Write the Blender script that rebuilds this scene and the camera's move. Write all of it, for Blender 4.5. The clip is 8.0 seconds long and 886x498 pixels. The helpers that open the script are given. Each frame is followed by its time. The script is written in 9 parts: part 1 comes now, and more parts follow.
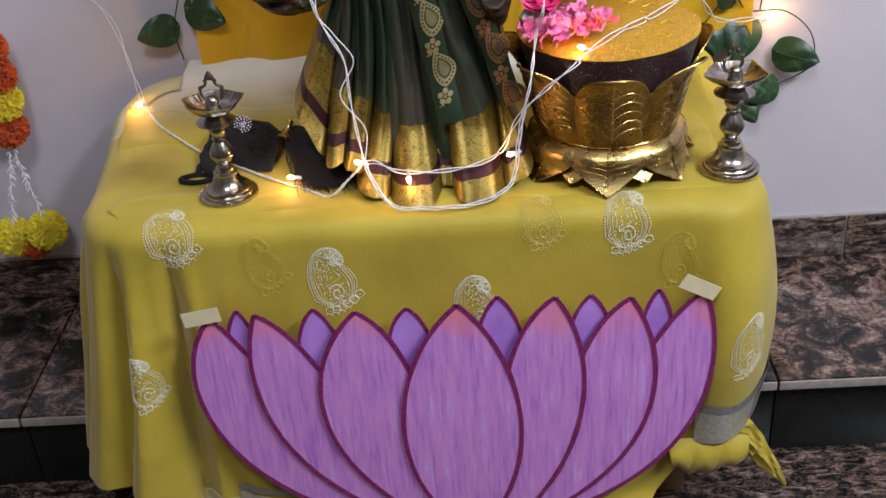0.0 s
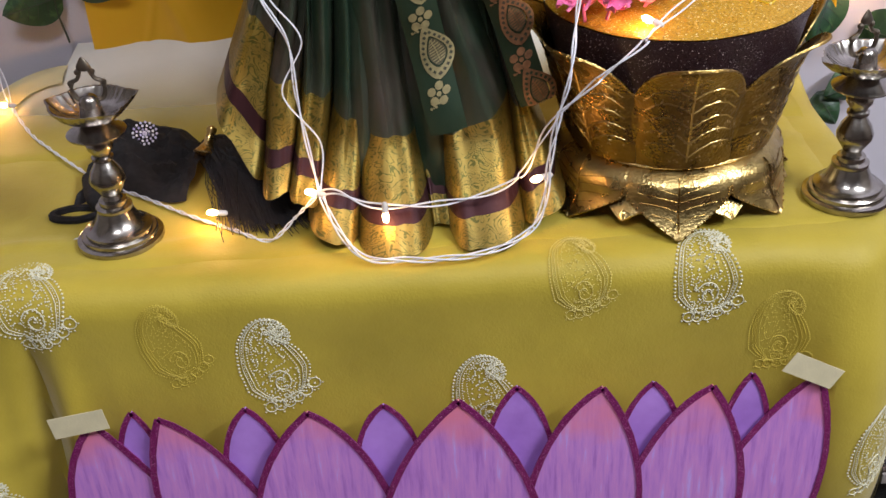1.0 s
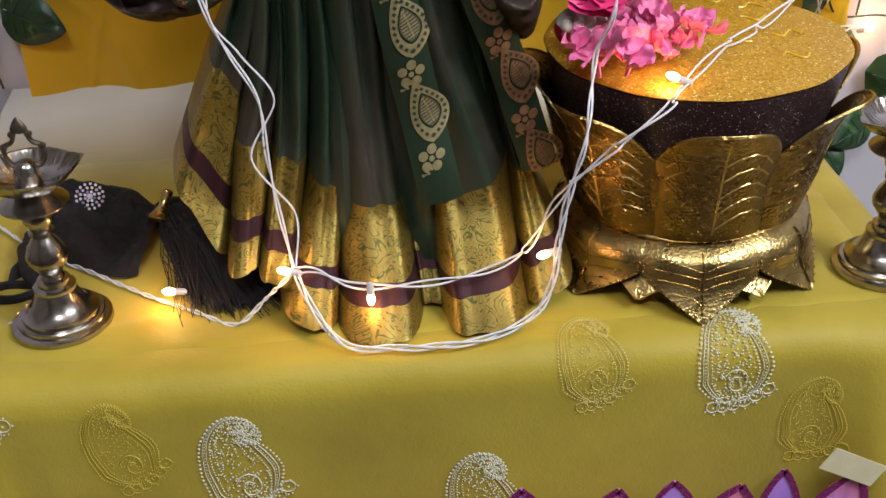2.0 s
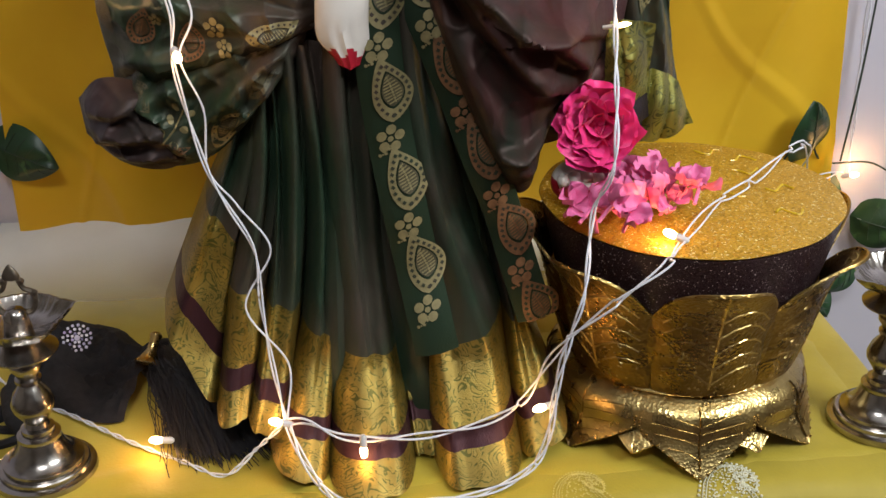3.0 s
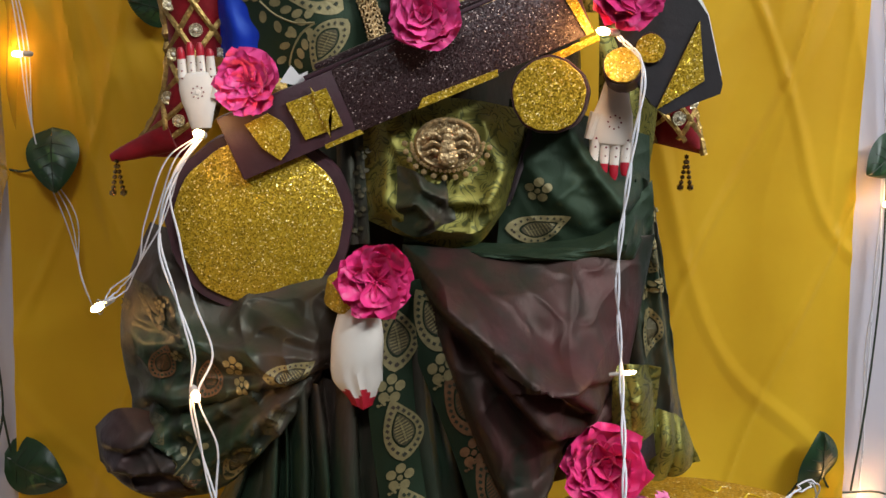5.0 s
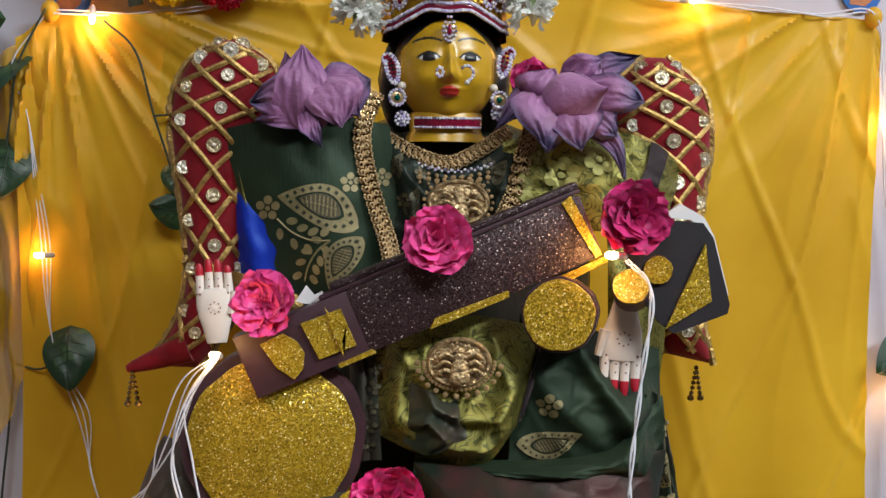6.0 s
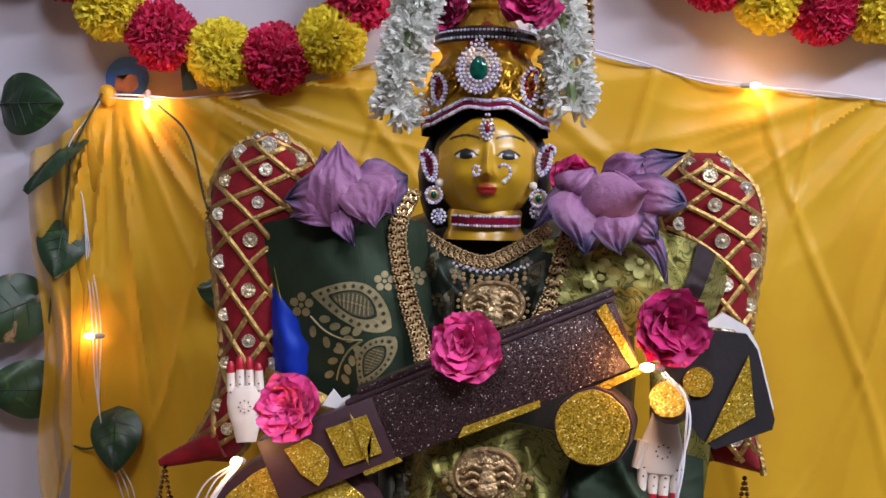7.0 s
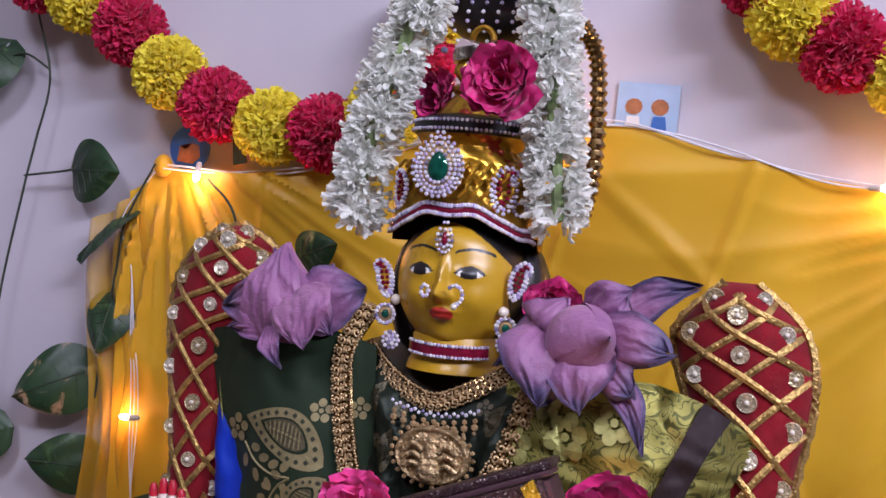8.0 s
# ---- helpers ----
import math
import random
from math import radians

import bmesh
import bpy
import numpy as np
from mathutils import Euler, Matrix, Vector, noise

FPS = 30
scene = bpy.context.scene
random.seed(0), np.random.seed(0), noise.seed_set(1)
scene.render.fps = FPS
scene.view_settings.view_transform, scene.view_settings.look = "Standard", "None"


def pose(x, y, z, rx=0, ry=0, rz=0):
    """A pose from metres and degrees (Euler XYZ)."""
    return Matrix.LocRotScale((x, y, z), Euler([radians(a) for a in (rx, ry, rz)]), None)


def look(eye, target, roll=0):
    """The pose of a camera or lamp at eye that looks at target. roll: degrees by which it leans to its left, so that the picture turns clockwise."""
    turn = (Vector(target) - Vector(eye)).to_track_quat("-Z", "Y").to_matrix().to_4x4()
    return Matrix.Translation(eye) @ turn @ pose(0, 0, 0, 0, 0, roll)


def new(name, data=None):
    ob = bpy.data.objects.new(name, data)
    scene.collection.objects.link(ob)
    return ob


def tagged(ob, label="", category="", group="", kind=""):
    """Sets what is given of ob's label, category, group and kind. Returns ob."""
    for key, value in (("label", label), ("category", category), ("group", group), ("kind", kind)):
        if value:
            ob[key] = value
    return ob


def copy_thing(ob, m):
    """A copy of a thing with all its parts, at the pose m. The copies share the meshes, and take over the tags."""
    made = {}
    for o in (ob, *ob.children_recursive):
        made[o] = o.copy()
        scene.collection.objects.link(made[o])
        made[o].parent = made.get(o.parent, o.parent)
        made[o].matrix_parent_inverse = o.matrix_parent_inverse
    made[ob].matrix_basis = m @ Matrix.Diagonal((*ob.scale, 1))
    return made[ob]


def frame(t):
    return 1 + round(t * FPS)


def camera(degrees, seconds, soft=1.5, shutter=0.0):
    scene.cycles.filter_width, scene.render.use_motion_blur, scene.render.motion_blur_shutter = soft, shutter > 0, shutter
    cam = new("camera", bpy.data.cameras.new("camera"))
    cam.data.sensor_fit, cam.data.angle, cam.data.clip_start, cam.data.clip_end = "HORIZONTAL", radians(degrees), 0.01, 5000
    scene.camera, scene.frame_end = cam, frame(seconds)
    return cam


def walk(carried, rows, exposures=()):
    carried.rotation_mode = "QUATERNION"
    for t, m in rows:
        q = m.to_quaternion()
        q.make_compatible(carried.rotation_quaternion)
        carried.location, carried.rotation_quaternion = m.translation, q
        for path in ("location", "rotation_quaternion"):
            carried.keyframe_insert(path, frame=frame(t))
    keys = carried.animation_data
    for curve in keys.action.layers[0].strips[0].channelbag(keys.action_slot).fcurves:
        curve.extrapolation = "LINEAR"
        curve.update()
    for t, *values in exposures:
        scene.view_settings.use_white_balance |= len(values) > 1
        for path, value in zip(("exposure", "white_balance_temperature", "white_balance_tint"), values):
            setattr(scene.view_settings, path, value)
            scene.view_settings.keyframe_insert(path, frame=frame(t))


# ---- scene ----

cam = camera(43, 8.0)
PATH = [
    (0, look((0.0076, -1.2106, 1.2663), (-0.0318, -0.3568, 0.7472), -4.46)),
    (0.2, look((0.0043, -1.1892, 1.2572), (-0.0327, -0.3356, 0.7375), -4.40)),
    (0.3, look((-0.0037, -1.1386, 1.2357), (-0.0347, -0.2857, 0.7147), -4.26)),
    (0.4, look((-0.0181, -1.0462, 1.1964), (-0.0386, -0.1944, 0.6729), -4.00)),
    (0.5, look((-0.0284, -0.9807, 1.1685), (-0.0413, -0.1299, 0.6433), -3.81)),
    (0.6, look((-0.0320, -0.9252, 1.1466), (-0.0412, -0.0752, 0.6200), -3.76)),
    (0.7, look((-0.0358, -0.8685, 1.1242), (-0.0410, -0.0194, 0.5961), -3.71)),
    (0.8, look((-0.0393, -0.8154, 1.1033), (-0.0409, 0.0330, 0.5738), -3.66)),
    (0.9, look((-0.0415, -0.7819, 1.0900), (-0.0408, 0.0659, 0.5597), -3.63)),
    (1, look((-0.0422, -0.7714, 1.0859), (-0.0408, 0.0762, 0.5553), -3.62)),
    (1.2, look((-0.0449, -0.7318, 1.0626), (-0.0421, 0.1184, 0.5363), -3.60)),
    (2.3, look((-0.0848, -0.6297, 1.0680), (-0.0151, 0.2310, 0.5637), -1.49)),
    (2.5, look((-0.0861, -0.6240, 1.0737), (-0.0109, 0.2464, 0.5872), -1.14)),
    (3, look((-0.0895, -0.6192, 1.0883), (-0.0095, 0.2802, 0.6587), -0.79)),
    (3.5, look((-0.0886, -0.6195, 1.0987), (-0.0111, 0.3064, 0.7289), -0.31)),
    (4, look((-0.0901, -0.6211, 1.1125), (-0.0170, 0.3276, 0.8050), 0.17)),
    (4.2, look((-0.0889, -0.6205, 1.1260), (-0.0187, 0.3346, 0.8380), -0.11)),
    (5.3, look((-0.0945, -0.6234, 1.1378), (-0.0108, 0.3609, 0.9821), 0.55)),
    (5.5, look((-0.0968, -0.6202, 1.1486), (-0.0124, 0.3675, 1.0167), 0.54)),
    (6, look((-0.0932, -0.6269, 1.1862), (-0.0216, 0.3685, 1.1222), 0.54)),
    (6.5, look((-0.0766, -0.6311, 1.2110), (-0.0325, 0.3669, 1.1667), 0.65)),
    (7, look((-0.0462, -0.6057, 1.2315), (-0.0603, 0.3938, 1.2027), 1.29)),
    (7.1, look((-0.0394, -0.5937, 1.2376), (-0.0636, 0.4057, 1.2092), 1.38)),
    (7.2, look((-0.0245, -0.5677, 1.2509), (-0.0602, 0.4313, 1.2216), 1.58)),
    (7.3, look((-0.0148, -0.5507, 1.2596), (-0.0682, 0.4477, 1.2374), 1.71)),
    (7.4, look((-0.0029, -0.5297, 1.2703), (-0.0749, 0.4677, 1.2617), 1.88)),
    (7.5, look((0.0108, -0.5057, 1.2825), (-0.0868, 0.4896, 1.2774), 2.06)),
    (7.6, look((0.0471, -0.4877, 1.2862), (-0.1157, 0.4989, 1.2794), 2.65)),
    (7.7, look((0.0562, -0.4832, 1.2871), (-0.1290, 0.4995, 1.2768), 2.80)),
    (7.8, look((0.1060, -0.4585, 1.2920), (-0.1321, 0.5126, 1.2757), 3.60)),
    (7.9, look((0.1423, -0.4405, 1.2957), (-0.1192, 0.5245, 1.2779), 4.19)),
    (8, look((0.1921, -0.4158, 1.3007), (-0.1220, 0.5335, 1.2895), 5.00)),
]
EXPO = [(0, 0.24, 6300, 12), (1, 0.28, 6300, 13), (2.5, 0.02, 6450, 9), (4, 0.0, 6500, 7), (5.5, -0.15, 6450, 7), (6.5, -0.1, 6350, 13), (8, -0.12, 6000, 30)]
walk(cam, PATH, EXPO)

# ---------------------------------------------------------------- light
world = bpy.data.worlds.new("room_world")
scene.world = world
world.use_nodes = True
world.node_tree.nodes["Background"].inputs[0].default_value = (0.75, 0.82, 1.0, 1)
world.node_tree.nodes["Background"].inputs[1].default_value = 0.05


def area_lamp(name, eye, target, sx, sy, watts, colour):
    d = bpy.data.lights.new(name, "AREA")
    d.shape, d.size, d.size_y, d.energy, d.color = "RECTANGLE", sx, sy, watts, colour
    ob = new(name, d)
    ob.matrix_world = look(eye, target)
    return ob


area_lamp("ceiling_tube_lamp", (1.65, -1.15, 2.55), (0.05, 0.3, 0.8), 1.2, 0.12, 62, (0.91, 0.96, 1.0))
area_lamp("ceiling_panel_lamp", (-0.25, -1.4, 2.74), (-0.1, 0.2, 0.7), 0.6, 0.6, 31, (0.93, 0.96, 1.0))


# ---------------------------------------------------------------- materials
def rgb(r, g, b):
    return (r, g, b, 1.0)


class Nodes:
    """A small writer for node materials."""

    def __init__(self, name):
        self.m = bpy.data.materials.new(name)
        self.m.use_nodes = True
        self.t = self.m.node_tree
        self.b = self.t.nodes["Principled BSDF"]
        self.co = self.t.nodes.new("ShaderNodeTexCoord").outputs["Object"]

    def link(self, a, b):
        self.t.links.new(a, b)

    def put(self, key, value):
        s = self.b.inputs[key]
        if hasattr(value, "is_linked"):
            self.link(value, s)
        else:
            s.default_value = value

    def scaled(self, v, co=None):
        n = self.t.nodes.new("ShaderNodeMapping")
        n.inputs["Scale"].default_value = v
        self.link(co or self.co, n.inputs[0])
        return n.outputs[0]

    def noise(self, scale, detail=4, rough=0.55, co=None, dist=0.0):
        n = self.t.nodes.new("ShaderNodeTexNoise")
        n.inputs["Scale"].default_value, n.inputs["Detail"].default_value = scale, detail
        n.inputs["Roughness"].default_value, n.inputs["Distortion"].default_value = rough, dist
        self.link(co or self.co, n.inputs["Vector"])
        return n.outputs[0]

    def cells(self, scale, out="Distance", feature="F1", co=None):
        n = self.t.nodes.new("ShaderNodeTexVoronoi")
        n.feature = feature
        n.inputs["Scale"].default_value = scale
        self.link(co or self.co, n.inputs["Vector"])
        return n.outputs[out]

    def wave(self, scale, dist=0.0, axis="X", co=None, kind="BANDS"):
        n = self.t.nodes.new("ShaderNodeTexWave")
        n.wave_type = kind
        if kind == "BANDS":
            n.bands_direction = axis
        n.inputs["Scale"].default_value, n.inputs["Distortion"].default_value = scale, dist
        self.link(co or self.co, n.inputs["Vector"])
        return n.outputs[1]

    def ramp(self, fac, stops):
        n = self.t.nodes.new("ShaderNodeValToRGB")
        e = n.color_ramp.elements
        while len(e) < len(stops):
            e.new(0.5)
        for k, (p, c) in zip(e, stops):
            k.position, k.color = p, c if len(c) == 4 else (*c, 1)
        self.link(fac, n.inputs[0])
        return n.outputs[0]

    def mix(self, fac, a, b, mode="MIX"):
        n = self.t.nodes.new("ShaderNodeMix")
        n.data_type, n.blend_type = "RGBA", mode
        for s, v in ((n.inputs[0], fac), (n.inputs[6], a), (n.inputs[7], b)):
            if hasattr(v, "is_linked"):
                self.link(v, s)
            else:
                s.default_value = v if isinstance(v, (int, float)) or len(v) == 4 else (*v, 1)
        return n.outputs[2]

    def math(self, op, a, b=0.0):
        n = self.t.nodes.new("ShaderNodeMath")
        n.operation = op
        for s, v in ((n.inputs[0], a), (n.inputs[1], b)):
            if hasattr(v, "is_linked"):
                self.link(v, s)
            else:
                s.default_value = v
        return n.outputs[0]

    def random(self):
        return self.t.nodes.new("ShaderNodeObjectInfo").outputs["Random"]

    def island(self):
        return self.t.nodes.new("ShaderNodeNewGeometry").outputs["Random Per Island"]

    def bump(self, height, strength=0.3, distance=0.001):
        n = self.t.nodes.new("ShaderNodeBump")
        n.inputs["Strength"].default_value, n.inputs["Distance"].default_value = strength, distance
        self.link(height, n.inputs["Height"])
        self.link(n.outputs[0], self.b.inputs["Normal"])
        return n.outputs[0]


def mat(name, base, rough=0.6, metal=0.0, var=0.25, scale=30, bump=0.2, bscale=400, spec=0.5, sheen=0.0, alt=None, depth=0.0006):
    """A surface with variation at two scales: stains of size 1/scale and a grain of size 1/bscale."""
    n = Nodes(name)
    lo = alt or tuple(c * (1 - var) for c in base)
    hi = base if alt else tuple(min(1, c * (1 + var * 0.6)) for c in base)
    n.put("Base Color", n.ramp(n.noise(scale, 5), [(0.3, lo), (0.7, hi)]))
    n.put("Roughness", n.ramp(n.noise(scale * 2.3, 3), [(0.3, (rough * 0.85,) * 3), (0.7, (min(1, rough * 1.15),) * 3)]))
    n.put("Metallic", metal)
    n.put("Specular IOR Level", spec)
    if sheen:
        n.put("Sheen Weight", sheen)
        n.put("Sheen Roughness", 0.4)
    if bump:
        n.bump(n.noise(bscale, 2), bump, depth)
    return n.m


def granite(name, dark):
    n = Nodes(name)
    flow = n.scaled((7, 7, 26) if dark < 0.5 else (9, 24, 24))
    f = n.noise(3.2, 8, 0.72, flow, 0.9)
    base = n.ramp(f, [(0.38, (0.010, 0.009, 0.010)), (0.48, (0.050, 0.040, 0.037)), (0.56, (0.22, 0.135, 0.105)), (0.64, (0.30, 0.25, 0.23)), (0.74, (0.42, 0.40, 0.39))])
    sp = n.ramp(n.noise(150, 3, 0.7), [(0.40, (0.25, 0.24, 0.25)), (0.56, (1, 1, 1))])
    n.put("Base Color", n.mix(0.8, base, sp, "MULTIPLY"))
    n.put("Roughness", n.ramp(n.noise(20), [(0.3, (0.16,) * 3), (0.7, (0.3,) * 3)]))
    n.bump(n.noise(300), 0.03, 0.0004)
    return n.m


def glitter(name, base, spark, scale=850, rough=0.32, metal=0.75, tilt=0.8, rare=0.1):
    """Glitter foam: every flake has its own tone and lean."""
    n = Nodes(name)
    col = n.cells(scale, "Color")
    g = n.t.nodes.new("ShaderNodeSeparateColor")
    n.link(col, g.inputs[0])
    n.put("Base Color", n.ramp(g.outputs[0], [(0.0, tuple(c * 0.55 for c in base)), (0.6, base), (1 - rare, base), (1.0, spark)]))
    n.put("Metallic", n.math("MULTIPLY", g.outputs[1], metal))
    n.put("Roughness", rough)
    geo = n.t.nodes.new("ShaderNodeNewGeometry")
    v1 = n.t.nodes.new("ShaderNodeVectorMath")
    v1.operation = "SUBTRACT"
    n.link(col, v1.inputs[0])
    v1.inputs[1].default_value = (0.5, 0.5, 0.5)
    v2 = n.t.nodes.new("ShaderNodeVectorMath")
    v2.operation = "SCALE"
    n.link(v1.outputs[0], v2.inputs[0])
    v2.inputs["Scale"].default_value = tilt
    v3 = n.t.nodes.new("ShaderNodeVectorMath")
    v3.operation = "ADD"
    n.link(geo.outputs["Normal"], v3.inputs[0])
    n.link(v2.outputs[0], v3.inputs[1])
    v4 = n.t.nodes.new("ShaderNodeVectorMath")
    v4.operation = "NORMALIZE"
    n.link(v3.outputs[0], v4.inputs[0])
    n.link(v4.outputs[0], n.b.inputs["Normal"])
    return n.m


def brocade(name, ground, zari, scale=60, metal=0.6, rough=0.38, cover=0.5):
    """Woven zari: a leafy pattern of metal thread over a silk ground, with fine ribs."""
    n = Nodes(name)
    curl = n.math("ABSOLUTE", n.math("SINE", n.math("MULTIPLY", n.noise(scale * 1.5, 1.6, 0.5, None, 1.4), 24.0)))
    leaf = n.cells(scale * 3.2, "Distance")
    k = n.math("ADD", n.math("MULTIPLY", curl, 0.75), n.math("MULTIPLY", leaf, 0.45))
    f = n.ramp(k, [(0.62 - 0.5 * cover, (0, 0, 0)), (0.84 - 0.5 * cover, (1, 1, 1))])
    tone = n.ramp(n.noise(24, 5), [(0.3, (0.5,) * 3), (0.72, (1.0,) * 3)])
    n.put("Base Color", n.mix(1.0, n.mix(f, ground, zari), tone, "MULTIPLY"))
    n.put("Metallic", metal)
    n.put("Roughness", rough)
    ribs = n.wave(900, 0.5, "Z")
    n.bump(n.math("ADD", n.math("MULTIPLY", ribs, 0.35), f), 0.35, 0.0004)
    return n.m


def silk(name, a, b, rough=0.36, sheen=0.4):
    """Shot silk: two yarn tones that trade places along the folds, with a fine rib and soft creases."""
    n = Nodes(name)
    tone = n.math("ADD", n.math("MULTIPLY", n.noise(7, 3, 0.5), 0.6), n.math("MULTIPLY", n.noise(1.6, 4, 0.55, n.scaled((30, 30, 4))), 0.4))
    n.put("Base Color", n.mix(n.ramp(tone, [(0.40, (0, 0, 0)), (0.60, (1, 1, 1))]), a, b))
    n.put("Roughness", n.ramp(n.noise(30), [(0.3, (rough * 0.9,) * 3), (0.7, (rough * 1.25,) * 3)]))
    n.put("Sheen Weight", sheen)
    n.put("Sheen Tint", rgb(*[min(1, c * 3) for c in b]))
    n.put("Sheen Roughness", 0.35)
    n.put("Specular IOR Level", 0.32)
    n.put("Specular Tint", rgb(*[min(1, 0.30 + 9 * (p + q)) for p, q in zip(a, b)]))
    n.bump(n.math("ADD", n.math("MULTIPLY", n.wave(700, 1.0, "X"), 0.04), n.math("ADD", n.noise(2.2, 6, 0.55, n.scaled((30, 30, 8))), n.math("MULTIPLY", n.noise(38, 4, 0.5), 0.4))), 0.45, 0.0026)
    return n.m


def organza(name, base, alt, clear=0.25, rough=0.5, scale=8, crease=0.001):
    """A sheer woven cloth that lets some light through."""
    n = Nodes(name)
    n.put("Base Color", n.ramp(n.noise(scale, 5), [(0.3, alt), (0.7, base)]))
    n.put("Roughness", rough)
    n.put("Sheen Weight", 0.25)
    n.bump(n.math("ADD", n.math("MULTIPLY", n.noise(420, 2, 0.5), 0.10), n.noise(25 if crease < 0.002 else 11, 5)), 0.25 if crease < 0.002 else 0.42, crease)
    tr = n.t.nodes.new("ShaderNodeBsdfTranslucent")
    n.link(n.ramp(n.noise(scale, 5), [(0.3, alt), (0.7, base)]), tr.inputs[0])
    mx = n.t.nodes.new("ShaderNodeMixShader")
    mx.inputs[0].default_value = clear
    n.link(n.b.outputs[0], mx.inputs[1])
    n.link(tr.outputs[0], mx.inputs[2])
    n.link(mx.outputs[0], n.t.nodes["Material Output"].inputs[0])
    return n.m


def glowing(name, colour, strength):
    n = Nodes(name)
    n.put("Base Color", rgb(*colour))
    n.put("Emission Color", rgb(*colour))
    n.put("Emission Strength", strength)
    return n.m


M_WALL = mat("wall_paint", (0.54, 0.51, 0.58), 0.75, var=0.05, scale=5, bump=0.12, bscale=160)
# for the unseen walls: darker than the back wall to cut bounced light
M_WALL_UNSEEN = mat("unseen_wall_low_bounce", (0.30, 0.26, 0.22), 0.8, var=0.1, scale=4, bump=0.12, bscale=160)
M_CEIL = mat("ceiling_paint", (0.8, 0.8, 0.8), 0.85, var=0.04, scale=4)
M_GRANITE = granite("granite_polished", 0.3)
M_GRANITE_FLOOR = granite("granite_floor", 0.7)
M_BLACK_STONE = mat("black_granite", (0.010, 0.011, 0.011), 0.30, var=0.5, scale=160, bump=0.02, spec=0.3)
M_GROUT = mat("stone_grout", (0.3, 0.27, 0.25), 0.9, var=0.2, scale=80)
M_WOOD = mat("table_wood", (0.28, 0.16, 0.08), 0.55, var=0.35, scale=14)
M_SAREE = organza("yellow_organza_saree", (0.53, 0.40, 0.036), (0.40, 0.30, 0.020), 0.12, 0.6, 8, 0.006)
M_WHITE_CLOTH = mat("white_cotton", (0.74, 0.72, 0.66), 0.9, var=0.08, scale=12, bump=0.4, bscale=900)
M_CURTAIN = organza("amber_organza", (0.88, 0.54, 0.02), (0.74, 0.39, 0.008), 0.3, 0.45, 5)
M_THREAD = mat("white_bead_thread", (0.66, 0.62, 0.44), 0.5, var=0.2, scale=300, bump=0.3)
M_SILVER_TRIM = mat("silver_zari_trim", (0.55, 0.54, 0.48), 0.4, 0.45, var=0.3, scale=220, bump=0.5, bscale=700)
M_DARK_TRIM = mat("grey_zari_trim", (0.30, 0.29, 0.28), 0.45, 0.35, var=0.35, scale=260, bump=0.5, bscale=700)


def sheer(name, like, clear):
    """A see-through single layer of a cloth."""
    m = like.copy()
    m.name = name
    t = m.node_tree
    out = t.nodes["Material Output"]
    src = out.inputs[0].links[0].from_socket
    tr = t.nodes.new("ShaderNodeBsdfTransparent")
    mx = t.nodes.new("ShaderNodeMixShader")
    mx.inputs[0].default_value = clear
    t.links.new(src, mx.inputs[1])
    t.links.new(tr.outputs[0], mx.inputs[2])
    t.links.new(mx.outputs[0], out.inputs[0])
    return m


# ---------------------------------------------------------------- builders
def merge(bm, dst):
    """Adds the faces of bm to dst."""
    me = bpy.data.meshes.new("tmp")
    bm.to_mesh(me)
    dst.from_mesh(me)
    bpy.data.meshes.remove(me)
    bm.free()
    return dst


def thing(name, at, label, category, group="", kind=""):
    ob = new(name)
    ob.empty_display_size = 0.02
    ob.location = at
    return tagged(ob, label, category, group, kind)


def part(name, bm, material, parent=None, label="", smooth=True, sharp=40):
    """Links a bmesh, in world metres, as one mesh object under a thing or a part."""
    me = bpy.data.meshes.new(name)
    bmesh.ops.recalc_face_normals(bm, faces=bm.faces)
    bm.to_mesh(me)
    bm.free()
    for m in material if isinstance(material, (list, tuple)) else [material]:
        me.materials.append(m)
    if smooth:
        me.shade_smooth()
        me.set_sharp_from_angle(angle=radians(sharp))
    ob = new(name, me)
    if label:
        ob["label"] = label
    if parent:
        ob.parent = parent
        up = parent
        w = Matrix.Identity(4)
        while up:
            w = up.matrix_parent_inverse @ up.matrix_basis if up.parent is None else w
            up = up.parent
        base = Matrix.Identity(4)
        chain = []
        up = parent
        while up:
            chain.append(up)
            up = up.parent
        for o in reversed(chain):
            base = base @ o.matrix_parent_inverse @ Matrix.LocRotScale(o.location, o.rotation_euler, o.scale)
        ob.matrix_parent_inverse = base.inverted()
    return ob


def piece(name, me, m, parent):
    """An object of its own on a shared mesh, at the world pose m, under a thing."""
    ob = new(name, me)
    ob.parent = parent
    ob.matrix_parent_inverse = Matrix.Translation(parent.location).inverted()
    ob.matrix_basis = m
    return ob


def box(x0, x1, y0, y1, z0, z1, bevel=0.0):
    bm = bmesh.new()
    bmesh.ops.create_cube(bm, size=1, matrix=Matrix.Translation(((x0 + x1) / 2, (y0 + y1) / 2, (z0 + z1) / 2)) @ Matrix.Diagonal((x1 - x0, y1 - y0, z1 - z0, 1)))
    if bevel:
        bmesh.ops.bevel(bm, geom=bm.edges[:], offset=bevel, segments=2, affect="EDGES", profile=0.6)
    return bm


